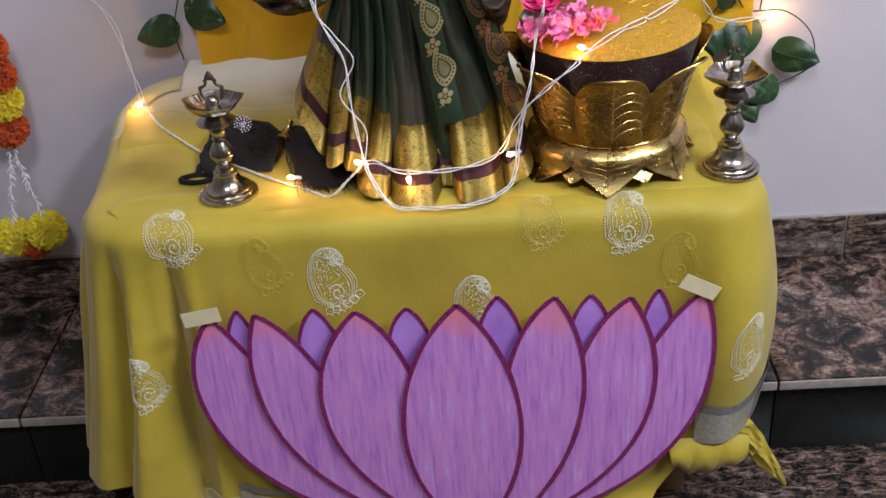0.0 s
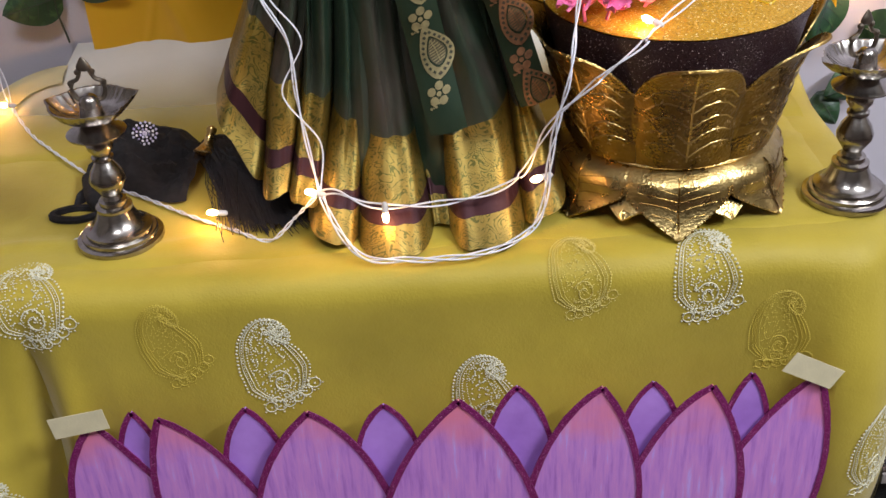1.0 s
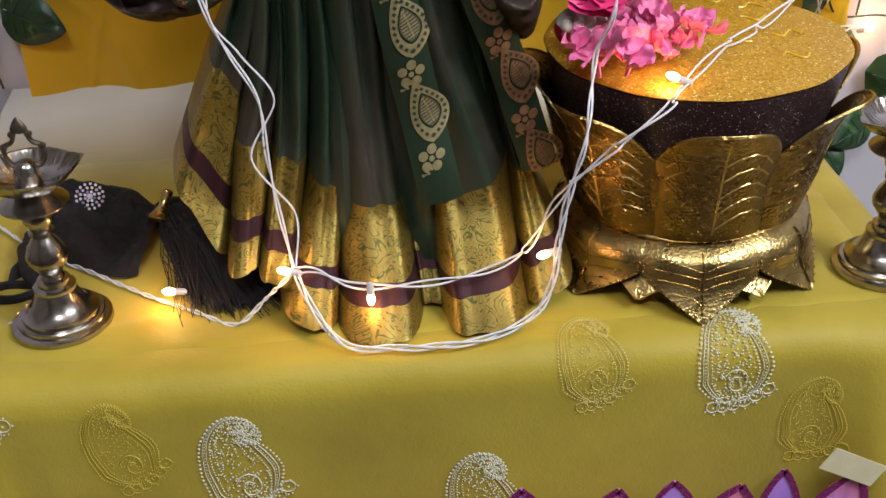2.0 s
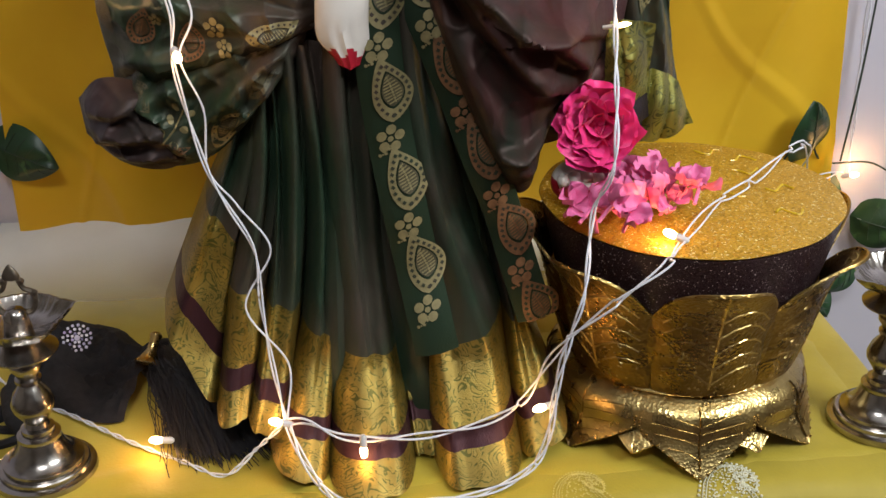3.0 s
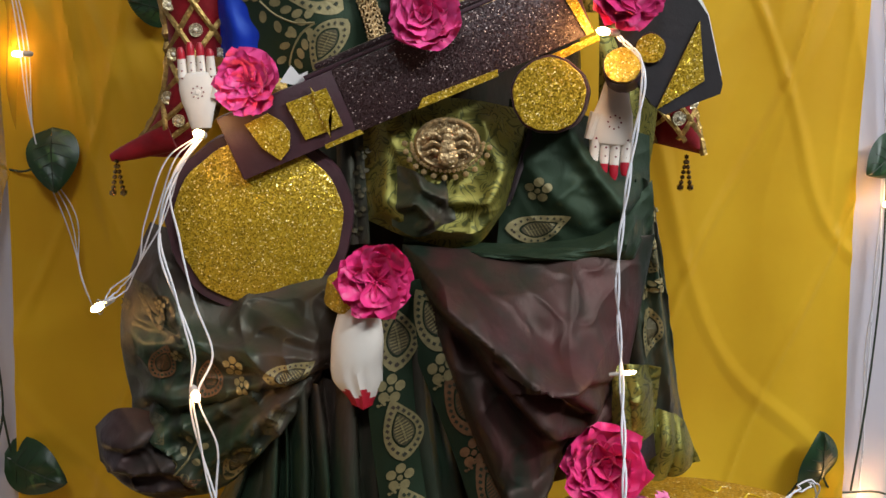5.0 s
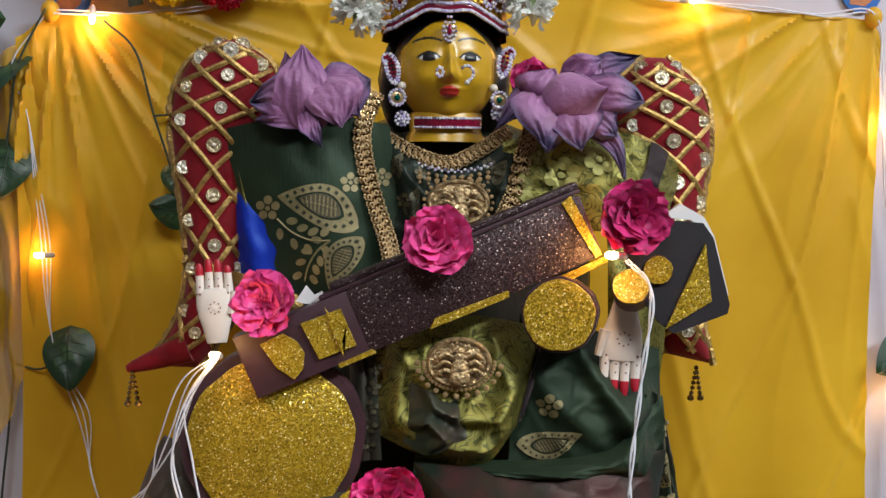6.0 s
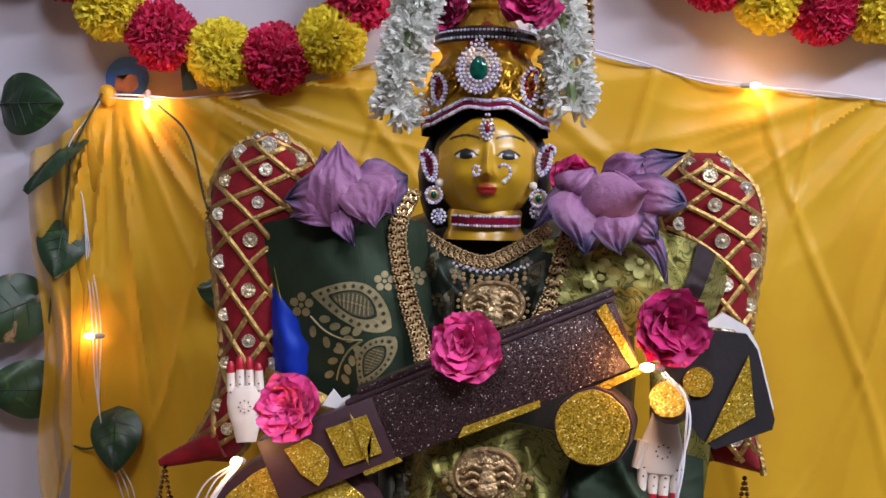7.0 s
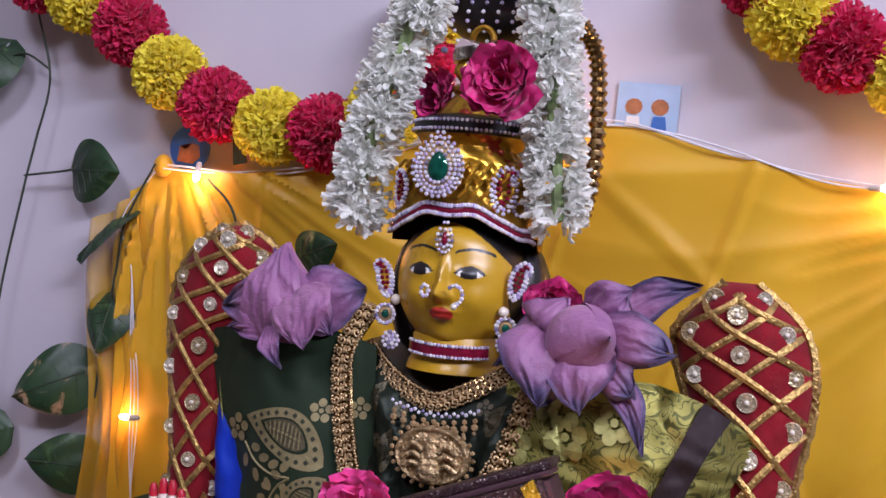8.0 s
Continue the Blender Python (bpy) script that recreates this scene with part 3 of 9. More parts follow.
for x0, d0, w, h, bend, spin, sq in (
    (-0.409, 0.022, 0.034, 0.048, 1, 4, 1), (-0.202, 0.103, 0.033, 0.049, 1, 2, 1), (0.187, 0.036, 0.031, 0.048, 1, -8, 1),
    (-0.012, 0.155, 0.032, 0.047, 1, 0, 1), (0.334, 0.225, 0.024, 0.050, 1, -10, 0.8), (-0.472, 0.244, 0.024, 0.044, 1, 6, 0.8), (-0.4, 0.50, 0.03, 0.046, -0.015, 60, 1),
):
    paisley("beaded_paisley", front_place(x0, d0, spin, sq), w, h * 1.04, bend, saree_cloth)
# paisleys on the layer beneath, seen dimly through the cloth
M_THREAD_DIM = mat("veiled_bead_thread", (0.60, 0.49, 0.13), 0.6, var=0.15, scale=300, bump=0.3)
M_THREAD_FAINT = mat("faint_bead_thread", (0.545, 0.415, 0.045), 0.6, var=0.1, scale=300, bump=0.2)
for x0, d0, spin, m in ((0.075, 0.028, 0, M_THREAD_DIM), (0.255, 0.10, -8, M_THREAD_FAINT), (-0.29, 0.075, 10, M_THREAD_FAINT)):
    paisley("veiled_paisley", front_place(x0, d0, spin), 0.028, 0.044, 1, saree_cloth, 0.0010, m)

# woven silver band near the hem, and the gathered tail on the floor
def band(u, v, a0, a1, d0, d1, slope, off):
    a = mixed(a0, a1, u)
    return drape(a, mixed(d0, d1, v) + slope * u) + rim(a)[1] * off


for a0, a1, d0, d1, sl, mm, lab in (
    (A2 - 0.015, A3 + 0.03, 0.325, 0.342, -0.015, M_DARK_TRIM, "grey woven band"), (A2 - 0.015, A2 + 0.055, 0.342, 0.40, -0.01, M_SILVER_TRIM, "silver woven band"),
    (A2 + 0.055, A3 + 0.03, 0.342, 0.395, -0.015, M_DARK_TRIM, "grey woven band"), (A1 + 0.06, A1 + 0.19, 0.45, 0.462, 0.02, M_DARK_TRIM, "grey woven band"),
    (A1 + 0.06, A1 + 0.19, 0.464, 0.50, 0.03, M_SILVER_TRIM, "silver woven band"), (A1 + 0.06, A1 + 0.19, 0.502, 0.515, 0.03, M_DARK_TRIM, "grey woven band"),
):
    part("woven_band", sheet(lambda u, v: band(u, v, a0, a1, d0, d1, sl, 0.003), 24, 8), mm, saree_cloth, lab)


def tail(u, v):
    """A loose pointed end of the saree lying out to the side."""
    c = curve_points([(0.335, 0.055, 0.178), (0.368, 0.050, 0.160), (0.398, 0.042, 0.125), (0.428, 0.034, 0.086)], 8)
    p = c[min(len(c) - 1, int(v * (len(c) - 1)))]
    w = 0.030 * (1 - v) ** 0.75 + 0.0015
    t = (u - 0.5) * 2
    return p + Vector((0.55 * w * t, -0.012 * (1 - t * t) * (1 - v) - 0.006 * crumple(u * 2, v * 3, 4), 0.85 * w * t - 0.010 * v))


part("tail", sheet(tail, 24, 30, 0.001), M_SAREE, saree_cloth)


def bunch(u, v):
    """The gathered cloth under the woven band."""
    x = mixed(0.255, 0.362, u) + 0.010 * (v - 0.5) * (1 - 2 * u)
    low = 0.098 + 0.018 * abs(2 * u - 0.9) ** 1.6 + 0.006 * math.sin(u * 19)
    bulge = math.sin(math.pi * min(1, 0.18 + 0.82 * v))
    return Vector((x, 0.042 - 0.030 * bulge - 0.008 * ridge(u * 9 + v * 1.4, 1.5) * v, mixed(0.176, low, v)))


part("gathered_hem", sheet(bunch, 60, 30, 0.001), M_SAREE, saree_cloth)

# painted lotus board
LOT_Y = 0.012
n = Nodes("lotus_paint")
up = n.t.nodes.new("ShaderNodeTexCoord").outputs["Generated"]
sep = n.t.nodes.new("ShaderNodeSeparateXYZ")
n.link(up, sep.inputs[0])
streak = n.noise(6, 6, 0.65, n.scaled((26, 26, 2.2)))
body = n.ramp(streak, [(0.28, (0.36, 0.13, 0.50)), (0.45, (0.52, 0.22, 0.64)), (0.58, (0.62, 0.26, 0.64)), (0.66, (0.54, 0.34, 0.78)), (0.78, (0.66, 0.46, 0.86))])
pink = n.ramp(n.math("ADD", sep.outputs[2], n.math("MULTIPLY", n.math("SUBTRACT", n.noise(14, 4), 0.5), 0.35)), [(0.86, (0, 0, 0)), (1.06, (1, 1, 1))])
n.put("Base Color", n.mix(pink, body, (0.78, 0.22, 0.32)))
n.put("Roughness", 0.55)
n.bump(streak, 0.25, 0.0008)
M_LOTUS = n.m
n = Nodes("lotus_back_paint")
n.put("Base Color", n.ramp(n.noise(16, 5), [(0.3, (0.34, 0.15, 0.56)), (0.7, (0.52, 0.27, 0.78))]))
n.put("Roughness", 0.6)
n.bump(n.noise(160), 0.2, 0.0006)
M_LOTUS_BACK = n.m
M_LOTUS_LINE = glitter("lotus_outline_glitter", (0.24, 0.014, 0.13), (0.55, 0.2, 0.4), 1400, 0.45, 0.3, 0.5)
M_TAPE = mat("masking_tape", (0.70, 0.62, 0.40), 0.55, var=0.08, scale=60, bump=0.3, bscale=500)


def bezier(p, q, r, s, k):
    out = []
    for i in range(k):
        t = i / k
        out.append(((1 - t) ** 3 * p[0] + 3 * (1 - t) ** 2 * t * q[0] + 3 * (1 - t) * t * t * r[0] + t ** 3 * s[0],
                    (1 - t) ** 3 * p[1] + 3 * (1 - t) ** 2 * t * q[1] + 3 * (1 - t) * t * t * r[1] + t ** 3 * s[1]))
    return out


lotus_board = thing("lotus_cutout", (-0.04, LOT_Y, 0.05), "painted purple foam lotus taped to the front of the table", "decoration")


def lotus_petal(base, l1, l2, tip, r2, r1, layer, paint, line=0.0074):
    """One petal between two bowed sides."""
    lft = bezier(base, l1, l2, tip, 18)
    rgt = bezier(tip, r2, r1, base, 18)
    ring = lft + rgt
    y = LOT_Y - 0.0032 * layer
    pl = part("petal", plate(ring, upright((0, y, 0)), 0.003), [paint], lotus_board)
    for side in (lft + [tip], rgt + [base]):
        pts = [Vector((x, y - 0.0033, z)) for x, z in side]
        bm = bmesh.new()
        prev = None
        for i, p in enumerate(pts):
            d = (pts[min(i + 1, len(pts) - 1)] - pts[max(0, i - 1)]).normalized()
            s = Vector((d.z, 0, -d.x)) * line * (0.42 + 0.1 * wobble(p.x * 60, p.z * 60))
            c = [bm.verts.new(p + s), bm.verts.new(p - s * 1.05), bm.verts.new(p - s + Vector((0, -0.0008, 0))), bm.verts.new(p + s + Vector((0, -0.0008, 0)))]
            if prev:
                for k in range(4):
                    bm.faces.new((prev[k], prev[(k + 1) % 4], c[(k + 1) % 4], c[k]))
            prev = c
        part("outline", bm, M_LOTUS_LINE, pl, "dark glittery painted line", smooth=False)


for tip, wl, wr in (((-0.327, 0.447), -0.032, 0.030), ((-0.226, 0.443), -0.040, 0.042), ((-0.103, 0.437), -0.042, 0.042), ((0.017, 0.448), -0.042, 0.044), ((0.139, 0.443), -0.042, 0.040), ((0.227, 0.446), -0.032, 0.03)):
    x, z = tip
    lotus_petal((x * 0.9, 0.27), (x + wl, 0.30), (x + wl * 0.95, 0.41), tip, (x + wr * 0.95, 0.41), (x + wr, 0.30), 0, M_LOTUS_BACK, 0.006)
for base, l1, l2, tip, r2, r1, lay in (
    ((-0.10, 0.05), (-0.37, 0.08), (-0.46, 0.33), (-0.363, 0.44), (-0.30, 0.36), (-0.25, 0.2), 1),
    ((0.05, 0.05), (0.18, 0.25), (0.22, 0.40), (0.287, 0.443), (0.33, 0.32), (0.30, 0.12), 1),
    ((-0.085, 0.045), (-0.31, 0.13), (-0.348, 0.33), (-0.303, 0.443), (-0.225, 0.40), (-0.2, 0.25), 2),
    ((0.03, 0.045), (0.10, 0.25), (0.12, 0.40), (0.191, 0.44), (0.258, 0.33), (0.24, 0.14), 2),
    ((-0.06, 0.04), (-0.26, 0.16), (-0.268, 0.35), (-0.170, 0.442), (-0.10, 0.40), (-0.08, 0.25), 3),
    ((0.01, 0.04), (0.00, 0.25), (0.02, 0.40), (0.092, 0.449), (0.158, 0.35), (0.14, 0.16), 3),
    ((-0.035, 0.035), (-0.165, 0.15), (-0.135, 0.36), (-0.036, 0.447), (0.052, 0.36), (0.082, 0.15), 4),
):
    lotus_petal(base, l1, l2, tip, r2, r1, lay, M_LOTUS)
for c, spin in (((-0.372, 0.0, 0.445), 10), ((0.278, 0.0, 0.452), -28)):
    tp = tagged(part("masking_tape", plate([(-0.026, -0.011), (0.025, -0.011), (0.026, 0.011), (-0.025, 0.0115)], upright(c, 1, spin), 0.0006), M_TAPE), "strip of cream masking tape holding the lotus", "tape", "tape strips")
# ---------------------------------------------------------------- brass and silver on the table
M_SILVER = mat("old_silver", (0.40, 0.365, 0.33), 0.22, 1.0, var=0.35, scale=70, bump=0.12, bscale=300)
M_SILVER_DARK = mat("tarnished_silver", (0.16, 0.13, 0.10), 0.4, 0.9, var=0.4, scale=90, bump=0.2, bscale=300)


def gold_sheet(name, base, pattern):
    n = Nodes(name)
    n.put("Base Color", n.ramp(n.noise(22, 5), [(0.25, tuple(c * 0.55 for c in base)), (0.7, base)]))
    n.put("Metallic", 1.0)
    n.put("Roughness", n.ramp(n.noise(45, 4), [(0.3, (0.2,) * 3), (0.7, (0.4,) * 3)]))
    if pattern:
        h = n.math("ADD", n.math("MULTIPLY", n.noise(70, 3, 0.6), 0.8), n.math("MULTIPLY", n.cells(330), 0.7))
        n.bump(h, 0.55, 0.0016)
    else:
        n.bump(n.math("ADD", n.noise(90, 4), n.cells(420)), 0.3, 0.0010)
    return n.m


M_GOLD = gold_sheet("brass_sheet", (0.66, 0.48, 0.19), False)
M_GOLD_EMB = gold_sheet("embossed_brass", (0.36, 0.225, 0.065), True)
M_GOLD_VEIN = gold_sheet("raised_brass", (0.60, 0.42, 0.16), False)
M_GLIT_GOLD = glitter("gold_glitter_foam", (0.50, 0.33, 0.02), (1.0, 0.85, 0.4), 1050, 0.36, 0.7, 0.55, 0.07)
M_GLIT_GOLD2 = glitter("gold_glitter_sheet", (0.56, 0.31, 0.02), (1.0, 0.88, 0.5), 900, 0.42, 0.6, 0.6, 0.06)
M_GLIT_BROWN = glitter("brown_glitter_foam", (0.040, 0.018, 0.020), (0.60, 0.48, 0.45), 1300, 0.42, 0.35, 0.6, 0.035)
M_BROWN_FOAM = mat("maroon_foam", (0.055, 0.022, 0.030), 0.5, var=0.25, scale=40, bump=0.25, bscale=350)


def oil_lamp(c):
    m = Matrix.Translation(c)
    lamp = thing("oil_lamp", c, "small tarnished silver oil lamp standing on the yellow saree", "oil lamp", "oil lamps")
    part("foot", lathe([(0.0385, 0), (0.0398, 0.0022), (0.0392, 0.0058), (0.0362, 0.0070), (0.0348, 0.0072), (0.0346, 0.0104), (0.0336, 0.0114), (0.0306, 0.0116), (0.0302, 0.0146), (0.0292, 0.0152), (0.0262, 0.0160), (0.0210, 0.0215), (0.0180, 0.0280), (0.0160, 0.0330), (0.0165, 0.0345), (0.0165, 0.0370), (0.0125, 0.0385), (0.0125, 0.0430), (0.0095, 0.0445)], m, 48), M_SILVER, lamp)
    part("stem", lathe([(0.0095, 0.0445), (0.0082, 0.048), (0.0105, 0.052), (0.0155, 0.060), (0.0162, 0.065), (0.0135, 0.073), (0.0088, 0.080), (0.0078, 0.082), (0.0098, 0.084), (0.0098, 0.0865), (0.0078, 0.088), (0.0085, 0.091), (0.0115, 0.095), (0.012, 0.099), (0.0085, 0.104), (0.007, 0.108)], m, 32), M_SILVER, lamp)
    part("drip_plate", lathe([(0.007, 0.106), (0.016, 0.107), (0.0258, 0.1095), (0.0262, 0.111), (0.024, 0.1125), (0.0165, 0.117), (0.012, 0.122), (0.009, 0.124)], m, 40), M_SILVER, lamp)
    # five spouts and a crimped rim
    spout = lambda a, k: 1 + (0.20 * max(0, math.cos(2.5 * (a - 0.4))) ** 6 + 0.02 * math.cos(30 * a)) * min(1, k / 3)
    part("bowl", lathe([(0.010, 0.122), (0.020, 0.124), (0.028, 0.129), (0.034, 0.137), (0.0355, 0.1395), (0.0335, 0.1392), (0.027, 0.1315), (0.019, 0.127), (0.006, 0.126)], m, 90, lambda a, k: spout(a, min(k, 4))), M_SILVER, lamp)
    fin = part("finial", lathe([(0.011, 0.125), (0.010, 0.128), (0.0085, 0.141), (0.006, 0.1445), (0.003, 0.146)], m, 20), M_SILVER, lamp)
    # pierced crest: two curled arms, a cross bar and a bud
    y0 = c[1] + 0.006
    bm = bmesh.new()
    for s in (-1, 1):
        tube(curve_points([(c[0], y0, c[2] + 0.140), (c[0] + s * 0.010, y0, c[2] + 0.139), (c[0] + s * 0.0145, y0, c[2] + 0.147), (c[0] + s * 0.013, y0, c[2] + 0.155), (c[0] + s * 0.0075, y0, c[2] + 0.158), (c[0] + s * 0.004, y0, c[2] + 0.166)], 5), lambda t: 0.0024 * (1 - 0.25 * t), 6, bm)
        ball((c[0] + s * 0.0140, y0, c[2] + 0.154), 0.0034, 1, dst=bm)
        ball((c[0] + s * 0.0060, y0, c[2] + 0.164), 0.0034, 1, dst=bm)
    merge(lathe([(0.0005, 0.164), (0.006, 0.166), (0.0065, 0.169), (0.004, 0.1735), (0.001, 0.1775)], Matrix.Translation((c[0], y0, c[2])) @ Matrix.Diagonal((1, 0.5, 1, 1)), 14), bm)
    part("crest", bm, M_SILVER_DARK, fin, "dark pierced crest")
    return lamp


lamp = oil_lamp((-0.337, 0.128, TABLE_Z + 0.002))
copy_thing(lamp, pose(0.333, 0.122, TABLE_Z + 0.002, 0, 0, 25))

# lotus-petalled brass bowl with a glitter disc
PX, PY = 0.178, 0.182
PZ = TABLE_Z + 0.002
pot = thing("brass_lotus_bowl", (PX, PY, PZ), "embossed golden bowl of lotus petals on a leafy foot", "bowl")


def foot_leaf(k, count, inner):
    """A pointed leaf of the foot: it arches out of the waist and its tip touches the cloth."""
    a0 = 2 * math.pi * k / count - math.pi / 2 - 0.10

    def f(u, v):
        s = (u - 0.5) * 2
        w = 1.0 - 0.97 * max(0, (v - 0.52) / 0.48) ** 1.15
        r = 0.089 + 0.015 * math.sin(min(1, v * 2.6) * math.pi / 2) + 0.019 * v ** 3 + 0.004 * (1 - s * s) * math.sin(min(1, v * 1.6) * math.pi)
        z = 0.055 * (1 - v ** 1.15) ** 0.92 + 0.0015 - 0.0018 * math.exp(-((v - 0.34) / 0.05) ** 2)
        if inner:
            r, z = r - 0.010, z * 0.9 + 0.010 * v
        a = a0 + s * w * math.pi / count * 1.0
        return Vector((PX + r * math.cos(a), PY + r * math.sin(a), PZ + z + 0.0005 * math.cos(s * 24) * v))

    return f, a0


part("foot_core", lathe([(0.070, 0.001), (0.078, 0.012), (0.084, 0.03), (0.086, 0.046), (0.089, 0.053), (0.091, 0.056), (0.089, 0.058)], Matrix.Translation((PX, PY, PZ)), 64), M_GOLD, pot)
part("bead_ring", lathe([(0.0885, 0.0560), (0.0935, 0.0565), (0.0950, 0.0585), (0.0935, 0.0605), (0.0885, 0.061)], Matrix.Translation((PX, PY, PZ)), 240, lambda a, k: 1 + 0.006 * math.cos(80 * a)), M_GOLD, pot)
for k in range(7):
    for inner in (True, False):
        f, a0 = foot_leaf(k + (0.5 if inner else 0), 7, inner)
        leaf = part("foot_leaf", sheet(f, 14, 18, 0.0012), M_GOLD, pot)
        if not inner:
            bm = bmesh.new()
            tube([f(0.5, 0.15 + 0.8 * i / 10) + Vector((0, 0, 0.001)) for i in range(11)], 0.0008, 5, bm)
            for j in range(4):
                for s in (-1, 1):
                    tube([f(0.5 + s * 0.38 * t, 0.25 + 0.16 * j + 0.12 * (1 - t) ** 2) + Vector((0.0003 * math.cos(a0), 0.0003 * math.sin(a0), 0.0002)) for t in (0.05, 0.35, 0.65, 1.0)], 0.0004, 4, bm)
            for i in range(26):
                t = i / 25
                q = f(0.02 if t < 0.5 else 0.98, 0.35 + 0.64 * (1 - abs(2 * t - 1)))
                ball(q, 0.0014, 1, dst=bm)
            part("vein", bm, M_GOLD_EMB, leaf)
part("bowl_wall", lathe([(0.070, 0.058), (0.088, 0.060), (0.098, 0.085), (0.104, 0.115), (0.106, 0.128), (0.102, 0.128), (0.098, 0.11), (0.08, 0.08)], Matrix.Translation((PX, PY, PZ)), 64), M_GOLD_EMB, pot)


def bowl_petal(k, back):
    a0 = 2 * math.pi * k / 7 - math.pi / 2 - 0.05

    def f(u, v):
        s = (u - 0.5) * 2
        top = 1 - 0.40 * abs(s) ** 2.0
        q = v * top
        h = 0.060 + 0.120 * q - 0.010 * q ** 6
        r = 0.0925 + 0.016 * q + 0.031 * q ** 4.0 + 0.0095 * (1 - s * s) * (0.35 + 0.65 * math.sin(min(1, q * 1.1) * math.pi))
        a = a0 + s * math.pi / 7 * 0.985
        return Vector((PX + r * math.cos(a), PY + r * math.sin(a), PZ + h))

    return f, a0


for k in range(7):
    for back in (False,):
        f, a0 = bowl_petal(k + (0.5 if back else 0), back)
        pet = part("bowl_petal", sheet(f, 20, 16, 0.0016), M_GOLD_EMB, pot)
        out = Vector((math.cos(a0), math.sin(a0), 0)) * 0.0014
        bm = bmesh.new()
        tube([f(i / 30, 0.985) + out * 0.6 for i in range(31)], 0.0013, 5, bm)
        if not back:
            tube([f(0.5, 0.06 + 0.85 * i / 8) + out * 0.7 for i in range(9)], 0.0013, 5, bm)
            for j in range(5):
                for s in (-1, 1):
                    tube([f(0.5 + s * 0.42 * t, 0.10 + 0.13 * j + 0.17 * t + 0.05 * math.sin(t * 3)) + out for t in (0.02, 0.25, 0.5, 0.75, 1.0)], 0.0011, 5, bm)
            for j in range(40):
                ball(f((j + 0.5) / 40, 0.93) + out * 0.6, 0.0012, 1, dst=bm)
            for s in (-1, 1):
                for j in range(4):
                    q = f(0.5 + s * 0.27, 0.22 + 0.15 * j)
                    e = (f(0.5 + s * 0.33, 0.22 + 0.15 * j) - q).normalized()
                    tube([q + e * (0.0050 * math.cos(t) * (1 - t / 8)) + Vector((0, 0, 0.0050 * math.sin(t) * (1 - t / 8))) + out for t in [i * 0.6 for i in range(9)]], 0.0009, 4, bm)
            for j in range(110):
                s, q = random.uniform(0.08, 0.92), random.uniform(0.06, 0.84)
                ball(f(s, q) + out * 0.8, random.uniform(0.0009, 0.0015), 1, dst=bm)
        else:
            for j in range(6):
                tube([f(0.3 + 0.4 * t, 0.55 + 0.06 * j) + out for t in (0, 0.5, 1)], 0.0008, 4, bm)
        part("relief", bm, M_GOLD_VEIN, pet, "raised veins and rim")
disc = thing("glitter_disc", (PX, PY, PZ + 0.16), "thick brown foam disc topped with gold glitter in the bowl", "disc")
DZ = PZ + 0.185
wob = lambda a, k: 1 + 0.012 * math.sin(3 * a + 1) + 0.006 * math.sin(11 * a)
part("foam_side", lathe([(0.100, DZ - 0.068), (0.106, DZ - 0.05), (0.1155, DZ - 0.010), (0.1175, DZ - 0.0005), (0.112, DZ)], Matrix.Translation((PX, PY, 0)), 72, wob), M_GLIT_BROWN, disc, "dark brown glitter foam side")
part("glitter_top", lathe([(0.1172, DZ + 0.0003), (0.1186, DZ + 0.0016), (0.117, DZ + 0.0024)], Matrix.Translation((PX, PY, 0)), 72, wob), M_GLIT_GOLD2, disc, "gold glitter sheet")
# dried drips of yellow glue on the disc
M_GLUE = mat("yellow_paint_drips", (0.62, 0.42, 0.02), 0.3, var=0.1, scale=80)
for k in range(6):
    bm = bmesh.new()
    a = random.uniform(-0.8, 2.2)
    r = random.uniform(0.03, 0.09)
    c = Vector((PX + r * math.cos(a), PY + r * math.sin(a) + 0.01, DZ + 0.0028))
    tube(curve_points([c + Vector((0.022 * (i / 4 - 0.5), 0.006 * math.sin(i * 1.7 + k), 0)) for i in range(5)], 4), 0.0011, 5, bm)
    part("paint_drip", bm, M_GLUE, disc, "yellow paint squiggle")

# black hair braid with brooch, bell and tassel
M_BLACK_CLOTH = mat("black_velvet", (0.006, 0.004, 0.005), 0.95, var=0.4, scale=60, bump=0.6, bscale=500)
M_BLACK_HAIR = mat("black_tassel_thread", (0.008, 0.006, 0.007), 0.6, var=0.3, scale=90)
M_BRASS = mat("brass_bell", (0.60, 0.42, 0.16), 0.28, 1.0, var=0.2, scale=80)
n = Nodes("rhinestone")
n.put("Base Color", n.ramp(n.island(), [(0.0, (0.22, 0.20, 0.34)), (0.25, (0.62, 0.58, 0.80)), (0.5, (0.92, 0.92, 0.97)), (0.75, (0.58, 0.48, 0.82)), (1.0, (0.95, 0.93, 0.90))]))
n.put("Metallic", 0.25)
n.put("Roughness", 0.10)
n.put("Specular IOR Level", 0.9)
n.bump(n.noise(900, 2), 0.4, 0.0006)
M_STONE = n.m
M_PAPER = mat("white_paper", (0.75, 0.73, 0.72), 0.8, var=0.05)
braid = thing("tasselled_hair_braid", (-0.30, 0.25, TABLE_Z), "black velvet braid ornament with a tassel lying on the saree", "hair ornament")


